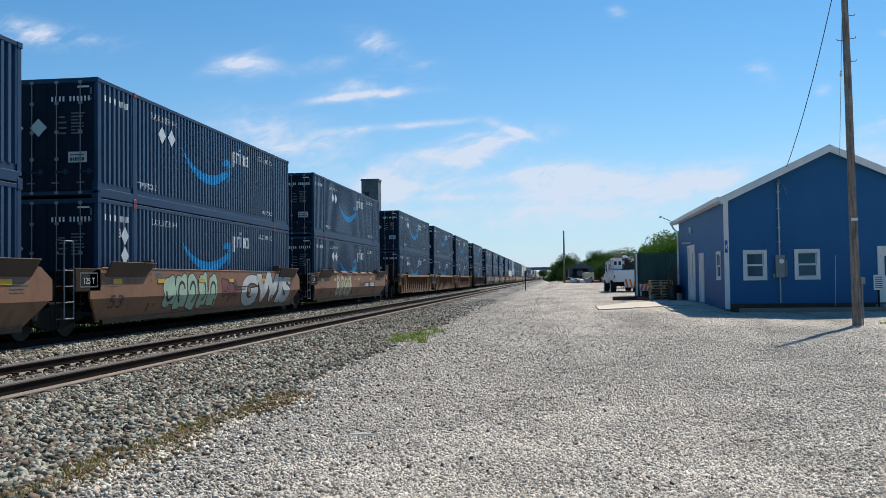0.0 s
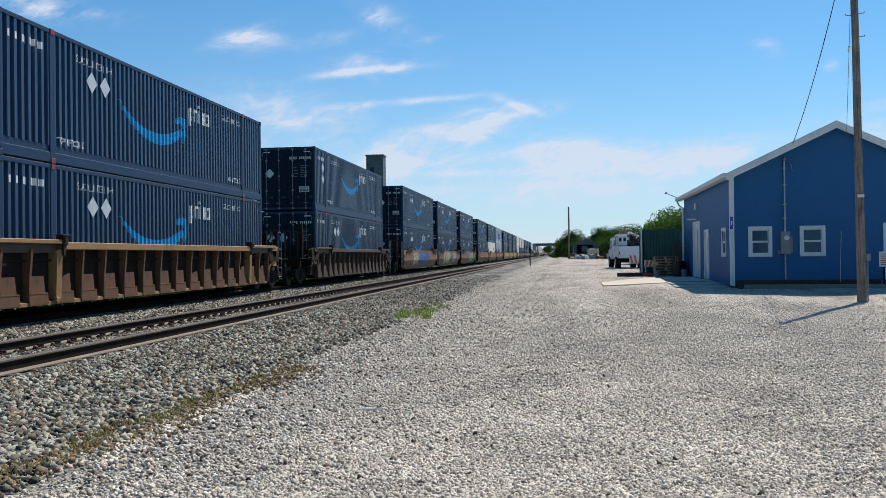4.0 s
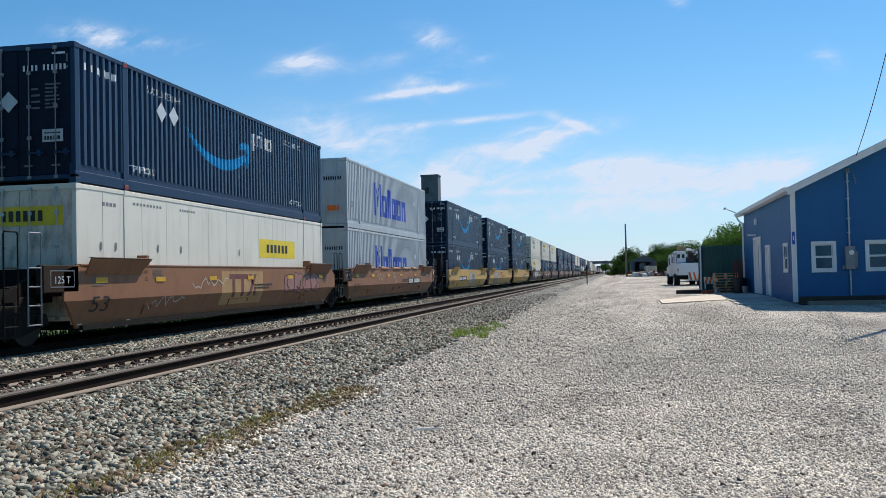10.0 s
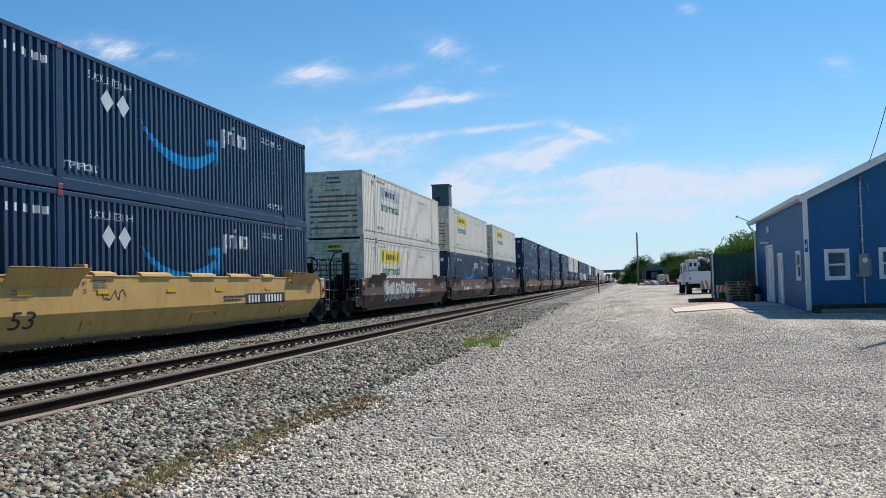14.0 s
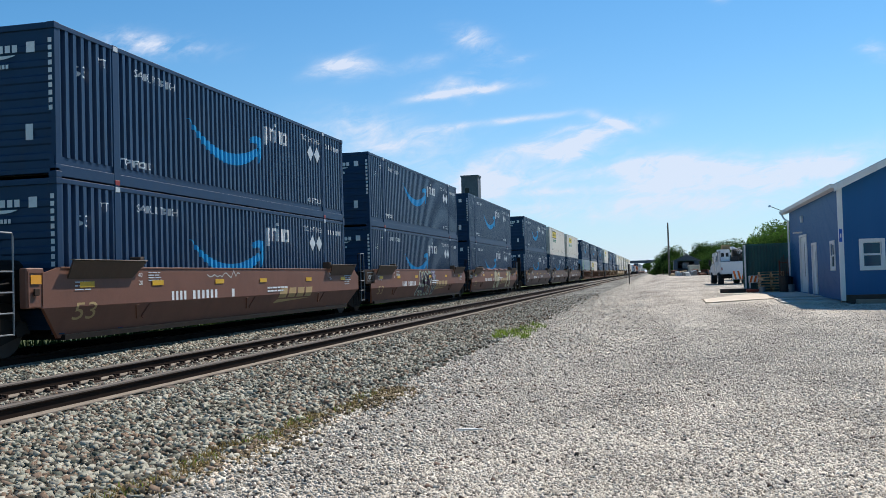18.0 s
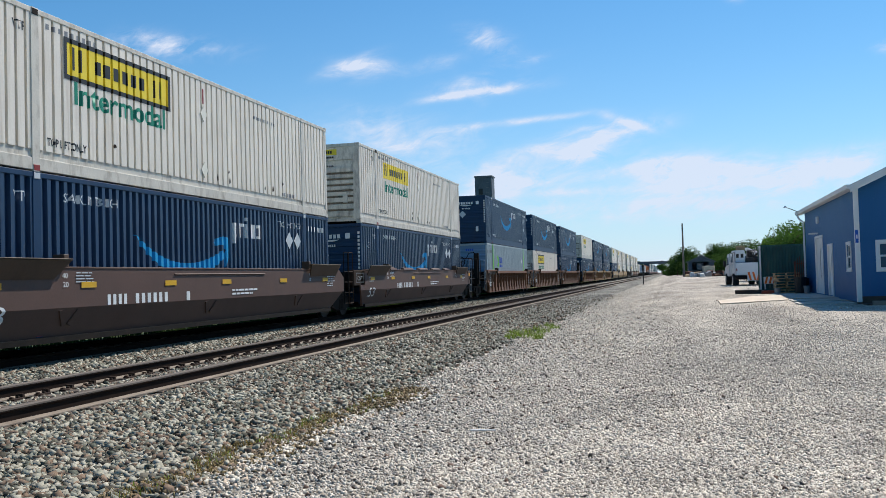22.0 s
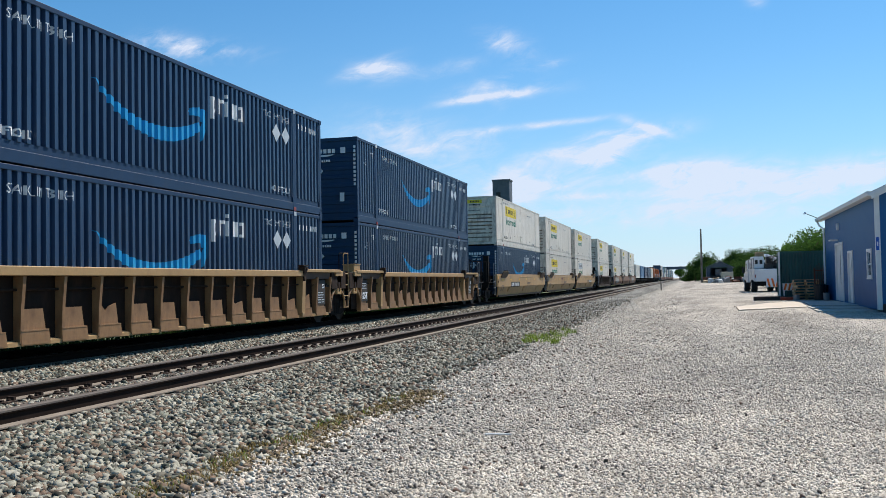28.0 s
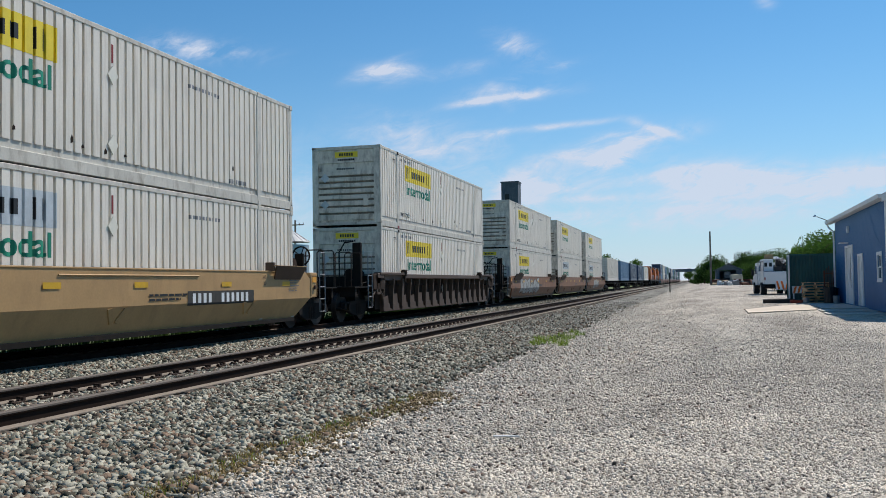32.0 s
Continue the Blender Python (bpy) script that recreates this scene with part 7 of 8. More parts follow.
def build_building():
    h = thing("blue_building", "one-storey blue metal-sided depot building with pale roof", "building", "", "", BLD)
    fh = [(0.70, 1.30, 1.15, 2.02), (2.48, 3.13, 1.15, 2.02), (5.30, 6.20, 0.18, 2.10)]
    lh = [(8.35, 10.5, 0.08, 2.55), (5.6, 6.75, 0.08, 2.10), (1.25, 2.05, 1.15, 2.05)]
    b = bmesh.new()
    wall_with_holes(b, BW, EAVE, fh, "x", 0.0, 0.16)
    part("front_wall", b, BLUEWALL, h)
    b = bmesh.new()
    prism(b, [(0, EAVE), (BW, EAVE), (BW / 2, RIDGE)], "y", 0.0, 0.16)
    part("front_gable", b, BLUEWALL, h)
    siding(h, BW, "x", 0.0, lambda u: roof_z(u) - 0.08, [(a - 0.12, c + 0.12, d - 0.12, e + 0.12) for a, c, d, e in fh])
    b = bmesh.new()
    wall_with_holes(b, BLEN, EAVE, lh, "y", 0.0, 0.16)
    for v in b.verts:
        if v.co.y < 0.16:
            v.co.y = 0.163
    part("side_wall", b, BLUEWALL, h)
    siding(h, BLEN, "y", 0.0, lambda u: EAVE - 0.06, [(a - 0.12, c + 0.12, d - 0.12, e + 0.12) for a, c, d, e in lh])
    b = bmesh.new()
    box(b, BW - 0.16, BW, 0.163, BLEN, 0, EAVE)
    part("side_wall", b, BLUEWALL, h)
    b = bmesh.new()
    box(b, 0.163, BW - 0.163, BLEN - 0.16, BLEN, 0, EAVE)
    prism(b, [(0.163, EAVE + 0.003), (BW - 0.163, EAVE + 0.003), (BW / 2, RIDGE - 0.05)], "y", BLEN - 0.16, BLEN)
    part("back_wall", b, BLUEWALL, h)
    sl = (RIDGE - EAVE) / (BW / 2)
    ov, t = 0.20, 0.07
    for s in (-1, 1):
        b = bmesh.new()
        c = BW / 2
        p = [(c, RIDGE + 0.06), (c + s * (c + ov), EAVE - ov * sl + 0.06), (c + s * (c + ov), EAVE - ov * sl + 0.06 + t), (c, RIDGE + 0.06 + t)]
        prism(b, p, "y", -0.32, BLEN + 1.3)
        r = part("roof_slope", b, ROOF, h)
        b = bmesh.new()
        p = [(c, RIDGE - 0.14), (c + s * (c + ov), EAVE - ov * sl - 0.14), (c + s * (c + ov), EAVE - ov * sl + 0.10), (c, RIDGE + 0.10)]
        prism(b, p, "y", -0.36, -0.30)
        part("rake_board", b, TRIM, h)
        b = bmesh.new()
        q = c + s * (c + ov)
        prism(b, [(q, EAVE - ov * sl - 0.02), (q + s * 0.10, EAVE - ov * sl + 0.0), (q + s * 0.12, EAVE - ov * sl + 0.14), (q, EAVE - ov * sl + 0.14)], "y", -0.3, BLEN + 1.3)
        part("gutter", b, TRIM, h)
        b = bmesh.new()
        prism(b, [(c + s * c, EAVE - 0.10), (q, EAVE - ov * sl - 0.02), (q, EAVE - ov * sl + 0.055), (c + s * c, EAVE + 0.055)], "y", -0.3, BLEN + 1.3)
        part("soffit", b, TRIM, h)
    b = bmesh.new()
    path_rod(b, [(-0.24, BLEN + 1.0, EAVE - 0.1), (-0.2, BLEN + 0.5, EAVE - 0.35), (-0.06, BLEN + 0.1, EAVE - 0.5), (-0.06, BLEN + 0.1, 0.1)], 0.045, 8)
    part("downspout", b, TRIM, h)
    b = bmesh.new()
    box(b, -0.05, 0.10, -0.035, 0.0, 0.0, EAVE - 0.03, 0.004)
    box(b, -0.05, -0.015, 0.0, 0.13, 0.0, EAVE - 0.12, 0.004)
    part("corner_trim", b, TRIM, h)
    b = bmesh.new()
    box(b, 0.10, BW + 0.02, -0.03, 0.0, -0.2, 0.20)
    part("foundation", b, DARKWOOD, h)
    for i, (a, c, z0, z1) in enumerate(fh[:2]):
        window_unit(h, "window_%d" % (i + 1), 0.0, "x", a - 0.115, c + 0.115, z0 - 0.115, z1 + 0.115)
    window_unit(h, "window_3", 0.0, "y", lh[2][0] - 0.1, lh[2][1] + 0.1, lh[2][2] - 0.1, lh[2][3] + 0.1)
    # dark room behind the openings
    b = bmesh.new()
    box(b, 0.5, BW - 0.5, 0.6, 0.65, 0.0, 3.0)
    box(b, 0.6, 0.65, 0.7, BLEN - 1, 0.0, 3.0)
    part("inner_lining", b, GREYMETAL, h)
    # front door
    d = thing("door", "white steel door with a square glass light", "door", "", "structure", m=BLD)
    b = bmesh.new()
    for a in ((5.20, 5.30), (6.20, 6.30)):
        box(b, *a, -0.03, 0.1, 0.18, 2.20, 0.004)
    box(b, 5.30, 6.20, -0.03, 0.1, 2.10, 2.20, 0.004)
    part("door_frame", b, TRIM, d)
    b = bmesh.new()
    for q in ((5.30, 5.44, 0.18, 2.10), (6.06, 6.20, 0.18, 2.10), (5.44, 6.06, 0.18, 1.15), (5.44, 6.06, 1.85, 2.10)):
        box(b, q[0], q[1], 0.02, 0.07, q[2], q[3])
    leaf = part("door_leaf", b, TRIM, d)
    b = bmesh.new()
    box(b, 5.44, 6.06, 0.04, 0.05, 1.15, 1.85)
    part("pane", b, GLASS, leaf)
    b = bmesh.new()
    for z in (0.45, 1.1, 1.8):
        box(b, 5.29, 5.32, 0.0, 0.025, z, z + 0.1)
    part("hinges", b, STEEL, leaf)
    b = bmesh.new()
    box(b, 5.1, 6.5, -1.0, -0.03, -0.1, 0.15, 0.01)
    part("doorstep", b, CONCRETE, h)
    # lamp over the door
    g = thing("wall_lamp", "small lit wall lamp above the white door", "lamp", m=BLD)
    b = bmesh.new()
    box(b, 5.70, 5.95, -0.10, 0.0, 2.62, 2.78, 0.02)
    part("housing", b, GREYMETAL, g)
    b = bmesh.new()
    rod(b, (5.80, -0.14, 2.56), (5.80, -0.08, 2.63), 0.05, 10)
    part("bulb", b, LAMPGLOW, g)
    # side doors
    for (a, c, z0, z1), nm in ((lh[0], "wide white door frame with a pale door"), (lh[1], "narrow white door with a tall dark light")):
        d = thing("door", nm, "door", "", "structure", m=BLD)
        b = bmesh.new()
        for q in ((a - 0.1, a + 0.04), (c - 0.04, c + 0.1)):
            box(b, -0.04, 0.12, *q, z0, z1 + 0.1, 0.004)
        box(b, -0.04, 0.12, a + 0.04, c - 0.04, z1, z1 + 0.1, 0.004)
        part("door_frame", b, TRIM, d)
        b = bmesh.new()
        m0, m1 = (a + c) / 2 - 0.12, (a + c) / 2 + 0.12
        for q in ((a + 0.04, m0, z0, z1), (m1, c - 0.04, z0, z1), (m0, m1, z0, z0 + 0.7), (m0, m1, z1 - 0.25, z1)):
            box(b, 0.03, 0.08, q[0], q[1], q[2], q[3])
        leaf = part("door_leaf", b, TRIM, d)
        b = bmesh.new()
        box(b, 0.05, 0.06, m0, m1, z0 + 0.7, z1 - 0.25)
        part("pane", b, GLASS, leaf)
    # meter, conduit, fittings
    m = thing("electric_meter", "grey electric meter box with conduit on the blue wall", "meter", m=BLD)
    b = bmesh.new()
    box(b, 1.69, 2.02, -0.14, -0.012, 1.12, 1.94, 0.012)
    part("meter_box", b, GREYMETAL, m)
    b = bmesh.new()
    rod(b, (1.88, -0.15, 1.71), (1.88, -0.22, 1.71), 0.085, 16)
    part("meter_dial", b, TRIM, m)
    b = bmesh.new()
    rod(b, (1.85, -0.06, 1.94), (1.85, -0.06, 4.50), 0.03, 8)
    rod(b, (1.85, -0.06, 0.22), (1.85, -0.06, 1.12), 0.03, 8)
    for z in (2.4, 2.9, 3.6, 4.2):
        box(b, 1.79, 1.91, -0.1, 0, z, z + 0.03)
    part("conduit", b, STEEL, m)
    b = bmesh.new()
    path_rod(b, [(1.85, -0.06, 4.50), (1.85, -0.16, 4.62), (1.85, -0.24, 4.52)], 0.05, 8)
    path_rod(b, [(2.05, -0.05, 4.45), (2.12, -0.12, 4.1), (2.10, -0.06, 4.35)], 0.015, 6)
    part("weatherhead", b, GREYMETAL, m)
    b = bmesh.new()
    box(b, 1.60, 1.68, -0.09, -0.012, 1.12, 1.26, 0.005)
    part("junction_box", b, GREYMETAL, m)
    b = bmesh.new()
    box(b, 2.03, 2.10, -0.09, -0.012, 1.18, 1.75, 0.005)
    part("junction_box", b, GREYMETAL, m)
    s = thing("parking_sign", "small blue sign on the white corner trim", "sign", m=BLD)
    b = bmesh.new()
    box(b, -0.05, 0.05, -0.06, -0.038, 2.05, 2.50, 0.004)
    part("panel", b, SIGNBLUE, s)
    b = bmesh.new()
    box(b, -0.02, 0.02, -0.065, -0.06, 2.20, 2.34)
    part("symbol_block", b, TRIM, s)
    g = thing("gooseneck_lamp", "thin gooseneck lamp above the eave", "lamp", m=BLD)
    b = bmesh.new()
    path_rod(b, [(-0.2, BLEN + 0.4, EAVE + 0.0), (-0.45, BLEN + 0.4, EAVE + 0.12), (-0.85, BLEN + 0.4, EAVE + 0.30)], 0.02, 6)
    part("arm", b, GREYMETAL, g)
    b = bmesh.new()
    rod(b, (-0.85, BLEN + 0.4, EAVE + 0.26), (-0.85, BLEN + 0.4, EAVE + 0.36), 0.10, 10, 0.04)
    part("shade", b, TRIM, g)
    g = thing("wall_lamp", "small floodlight on the blue side wall", "lamp", m=BLD)
    b = bmesh.new()
    box(b, -0.10, 0.0, 9.25, 9.5, 3.2, 3.5, 0.02)
    part("housing", b, TRIM, g)
    b = bmesh.new()
    box(b, -0.35, 0.0, 9.6, 10.1, 2.74, 2.80, 0.01)
    part("hood", b, TRIM, g)
    b = bmesh.new()
    rod(b, (3.72, -0.03, 0.1), (3.78, -0.03, 1.9), 0.006, 6)
    part("wall_cable", b, TRIM, h)


def glow():
    m = bpy.data.materials.new("warm_bulb")
    m.use_nodes = True
    b = m.node_tree.nodes["Principled BSDF"]
    b.inputs["Base Color"].default_value = (0.9, 0.8, 0.6, 1)
    b.inputs["Emission Color"].default_value = (1.0, 0.85, 0.6, 1)
    b.inputs["Emission Strength"].default_value = 3.0
    return m


LAMPGLOW = glow()
SIGNBLUE = material("sign_blue", (0.02, 0.10, 0.45), 0.5, var=0.08, scale=5, bump=0)
SIGNRED = material("sign_red", (0.45, 0.05, 0.05), 0.5, var=0.08, scale=5, bump=0)


APRON = ((1.81, 36.51, 0.201), (4.44, 38.45, 0.239), (4.76, 43.74, 0.285), (3.38, 42.63, 0.285), (1.81, 38.86, 0.247))


def build_forecourt():
    # timber edging and dark bed before the front wall
    e = thing("timber_edging", "low dark timber edging along the front wall", "edging", "", "structure", BLD)
    for i in range(3):
        b = bmesh.new()
        box(b, 0.25 + i * 2.4, 0.25 + i * 2.4 + 2.38, -1.05, -0.9, -0.2, 0.07, 0.015)
        part("timber", b, EDGEWOOD, e)
    b = bmesh.new()
    box(b, 0.1, 7.6, -0.9, -0.03, -0.2, -0.03)
    s = part("planting_bed", b, DARKWOOD, None, "", BLD)
    tagged(s, "dark mulch strip along the building", "ground", "", "structure")
    b = bmesh.new()
    prism(b, [(-1.7, 4.6), (0.0, 4.4), (0.0, 13.6), (-1.75, 13.4), (-1.55, 9.4)], "z", 0.1, 0.27)
    s = part("concrete_slab", b, CONCRETE, None, "", pose(6.3, 34.5, 0.0, 0, 0, -1))
    tagged(s, "pale concrete slab beside the blue building", "slab", "", "structure")
    b = bmesh.new()
    box(b, -1.9, 0.0, 0.4, 2.38, 0.05, 0.195, 0.01)
    s = part("concrete_walk", b, CONCRETE, None, "", pose(6.3, 34.5, 0.0, 0, 0, -1))
    tagged(s, "low concrete walk at the building's corner", "slab", "", "structure")
    b = bmesh.new()
    box(b, -1.9, 0.0, 2.39, 4.38, 0.05, 0.235, 0.01)
    s = part("concrete_walk", b, CONCRETE, None, "", pose(6.3, 34.5, 0.0, 0, 0, -1))
    tagged(s, "concrete walk along the side wall", "slab", "", "structure")
    # lit part of the slab as its own piece, sunlight in its colour
    b = bmesh.new()
    corners = APRON
    hi = [b.verts.new(p) for p in corners]
    lo = [b.verts.new((x, y, z - 0.12)) for x, y, z in corners]
    b.faces.new(hi)
    b.faces.new(lo)
    for k in range(5):
        b.faces.new((hi[k], hi[(k + 1) % 5], lo[(k + 1) % 5], lo[k]))
    tagged(part("concrete_apron", b, SUNNYSLAB), "pale concrete apron with sunlight painted into its colour", "slab", "", "structure")
    # notice sign on its post
    s = thing("notice_sign", "small white and red notice on a thin post", "sign", "", "", BLD @ pose(4.9, -1.0, -0.2))
    b = bmesh.new()
    rod(b, (0, 0, 0), (0, 0, 1.35), 0.03, 8)
    part("post", b, UNDER, s)
    b = bmesh.new()
    box(b, -0.17, 0.17, -0.035, -0.02, 0.86, 1.38, 0.006)
    part("panel", b, TRIM, s)
    b = bmesh.new()
    for i in range(6):
        box(b, -0.12, 0.12, -0.04, -0.034, 0.92 + i * 0.072, 0.95 + i * 0.072)
    part("lettering_bars", b, SIGNRED, s)


def build_pole():
    p = thing("utility_pole", "weathered grey wooden utility pole with iron steps", "utility pole", "", "", pose(8.48, 27.13, 0.0))
    b = bmesh.new()
    rings = []
    for i in range(13):
        z = -0.1 + i * 0.9
        r = 0.128 - 0.0036 * i
        ring = [b.verts.new((-0.010 * z + (r + 0.006 * math.sin(k * 2.3 + i)) * math.cos(k * 0.5236), (r + 0.006 * math.cos(k * 1.7 + i)) * math.sin(k * 0.5236), z)) for k in range(12)]
        rings.append(ring)
    for a, c in zip(rings, rings[1:]):
        for k in range(12):
            b.faces.new((a[k], a[(k + 1) % 12], c[(k + 1) % 12], c[k]))
    b.faces.new(rings[-1])
    part("shaft", b, WOOD, p)
    for z, s in ((7.45, 1), (8.1, 1), (8.05, -1), (8.75, 1), (9.4, -1), (9.4, 1)):
        b = bmesh.new()
        x = -0.010 * z
        path_rod(b, [(x + s * 0.1, 0, z), (x + s * 0.24, 0, z), (x + s * 0.26, 0, z + 0.05)], 0.012, 6)
        part("step", b, GREYMETAL, p)
    b = bmesh.new()
    box(b, -0.12, 0.06, -0.135, -0.115, 2.93, 3.01)
    part("tag", b, TRIM, p, "pale tag nailed on")
    b = bmesh.new()
    box(b, 0.10, 0.22, -0.1, 0.05, 1.15, 1.35, 0.01)
    rod(b, (0.16, 0.0, 0.0), (0.16, 0.0, 1.15), 0.02, 6)
    part("cable_box", b, GREYMETAL, p)
    # service drop to the gable and the guy wire
    w = thing("service_cable", "twisted black service cable from the pole to the gable", "cable")
    b = bmesh.new()
    a, c = Vector((8.30, 27.3, 10.2)), Vector((8.40, 34.25, 5.22))
    pts = [a.lerp(c, t) - Vector((0, 0, 1.6 * t * (1 - t))) for t in np.linspace(0, 1, 17)]
    path_rod(b, pts, 0.013, 6)
    part("cable", b, BLACK, w)
    w = thing("guy_wire", "thin steel guy wire with a white insulator", "cable")
    b = bmesh.new()
    rod(b, (8.35, 27.2, 9.4), (10.25, 34.2, 5.6), 0.008, 5)
    part("wire", b, GREYMETAL, w)
    b = bmesh.new()
    q = Vector((8.35, 27.2, 9.4)).lerp(Vector((10.25, 34.2, 5.6)), 0.42)
    rod(b, q, q + Vector((0.05, 0.2, -0.11)), 0.035, 8)
    part("insulator", b, TRIM, w)


def build_yard():
    # green container standing end-on beside the building
    g = thing("storage_container", "faded green steel storage container on the ground", "container", "", "", pose(5.68, 49.2, 0.26, 0, 0, -4) @ Matrix.Diagonal((1, 1, 0.93, 1)))
    b = bmesh.new()
    for sx in (-1, 1):
        for y in (0.06, 6.0):
            box(b, sx * 1.22 - 0.05, sx * 1.22 + 0.05, y - 0.06, y + 0.06, 0, 2.55)
        box(b, sx * 1.22 - 0.05, sx * 1.22 + 0.05, 0, 6.06, 2.47, 2.59)
        box(b, sx * 1.22 - 0.05, sx * 1.22 + 0.05, 0, 6.06, 0.0, 0.14)
    box(b, -1.22, 1.22, 0.0, 0.1, 2.47, 2.59)
    box(b, -1.22, 1.22, 0.0, 0.1, 0.0, 0.14)
    part("frame", b, GREENBOX, g)
    b = bmesh.new()
    pts = [(-1.18, 0.1)]
    for i in range(16):
        u = -1.16 + i * 0.145
        pts += [(u, 0.07), (u + 0.02, 0.03), (u + 0.075, 0.03), (u + 0.095, 0.07)]
    prism(b, pts + [(1.18, 0.1)], "z", 0.14, 2.47)
    part("front_wall", b, GREENBOX, g)
    b = bmesh.new()
    for sx in (-1, 1):
        for i in range(38):
            u = 0.12 + i * 0.155
            box(b, sx * 1.2 - 0.02, sx * 1.2 + 0.03, u, u + 0.08, 0.14, 2.47)
        box(b, sx * 1.18 - 0.01, sx * 1.18 + 0.01, 0.1, 6.0, 0.14, 2.47)
    part("side_wall", b, GREENBOX, g)
    b = bmesh.new()
    box(b, -1.2, 1.2, 0.05, 6.0, 2.52, 2.57)
    part("roof", b, GREENBOX, g)
    b = bmesh.new()
    box(b, -1.30, -1.22, -0.12, 0.0, 0.0, 2.55, 0.01)
    part("pale_post", b, TRIM, g, "pale board standing at its corner")
    # pallets
    for k in range(7):
        p = thing("pallet", "weathered wooden pallet in a leaning stack", "pallet", "pallets beside the container", "", pose(5.50 + 0.05 * math.sin(k * 2), 47.8 + 0.06 * math.cos(k), 0.275 + k * 0.14, 0, 0, 4 * math.sin(k * 1.9)))
        for i in range(7):
            put("deck_board", shared("pboard", lambda b: box(b, -0.6, 0.6, -0.045, 0.045, 0.11, 0.13)), PALLET, p, pose(0, -0.45 + i * 0.15, 0))
        for x in (-0.55, 0, 0.55):
            put("stringer", shared("pstr", lambda b: box(b, -0.02, 0.02, -0.5, 0.5, 0.02, 0.11)), PALLET, p, pose(x, 0, 0))
        for i in (0, 3, 6):
            put("bottom_board", shared("pboard2", lambda b: box(b, -0.6, 0.6, -0.045, 0.045, 0.0, 0.02)), PALLET, p, pose(0, -0.45 + i * 0.15, 0))
    b_ = thing("striped_barrier", "orange and white striped barrier board", "barrier", "", "", pose(4.80, 48.5, 0.275, -6, 0, 6))
    b = bmesh.new()
    box(b, -0.3, 0.3, -0.02, 0.02, 0.45, 0.80)
    box(b, -0.28, -0.22, -0.02, 0.02, 0.0, 0.45)
    box(b, 0.22, 0.28, -0.02, 0.02, 0.0, 0.45)
    part("board", b, TRIM, b_)
    b = bmesh.new()
    for i in range(3):
        prism(b, [(-0.28 + i * 0.2, 0.46), (-0.18 + i * 0.2, 0.46), (-0.08 + i * 0.2, 0.79), (-0.18 + i * 0.2, 0.79)], "y", -0.026, -0.021)
    part("stripes", b, ORANGE, b_)
    for x, y, r, h, mat, lab in ((5.95, 46.6, 0.28, 0.75, BLACK, "dark plastic bin"), (6.2, 47.3, 0.24, 0.7, BLACK, "dark steel drum"), (6.15, 45.9, 0.15, 0.36, GREYMETAL, "grey bucket"), (4.95, 46.9, 0.16, 0.26, GREYMETAL, "dented grey pail")):
        d = thing("bin", lab + " standing on the slab", "bin", "bins on the slab", "", pose(x, y, 0.273))
        b = bmesh.new()
        rod(b, (0, 0, 0), (0, 0, h), r * 0.85, 14, r)
        part("body", b, mat, d)
        b = bmesh.new()
        rod(b, (0, 0, h - 0.04), (0, 0, h), r * 1.06, 14)
        part("rim", b, mat, d)
    t = thing("tool_rack", "rusty tall rack with hanging tools", "rack", "", "", pose(5.98, 47.0, 0.272))
    b = bmesh.new()
    for x in (-0.2, 0.2):
        rod(b, (x, 0, 0), (x, 0, 1.5), 0.03, 6)
    for z in (0.4, 0.9, 1.4):
        rod(b, (-0.2, 0, z), (0.2, 0, z), 0.02, 6)
    part("frame", b, RUSTY, t)
    for i in range(5):
        b = bmesh.new()
        rod(b, (-0.18 + i * 0.09, -0.05, 0.5 + 0.1 * (i % 2)), (-0.16 + i * 0.09, -0.05, 1.55 + 0.1 * (i % 3)), 0.018, 6)
        box(b, -0.22 + i * 0.09, -0.12 + i * 0.09, -0.09, -0.03, 0.35, 0.55)
        part("tool", b, RUSTY, t)
    l = thing("timber_sleeper", "dark timber lying before the container", "timber", "", "", pose(4.0, 48.3, 0.245, 0, 0, 3))
    b = bmesh.new()
    box(b, -0.9, 0.6, -0.15, 0.15, 0, 0.2, 0.02)
    part("beam", b, DARKWOOD, l)
    l = thing("red_ramp", "rust-red steel plate at the container's foot", "plate", "", "", pose(4.72, 47.9, 0.25))
    b = bmesh.new()
    box(b, -0.4, 0.4, -0.3, 0.3, 0, 0.16, 0.02)
    part("plate", b, RUSTRED, l)


RUSTY = material("rusty_iron", (0.12, 0.05, 0.03), 0.85, var=0.3, scale=6, grain=40, bump=0.3)
RUSTRED = material("rust_red_paint", (0.32, 0.06, 0.03), 0.7, var=0.25, scale=5, grain=40, bump=0.2)


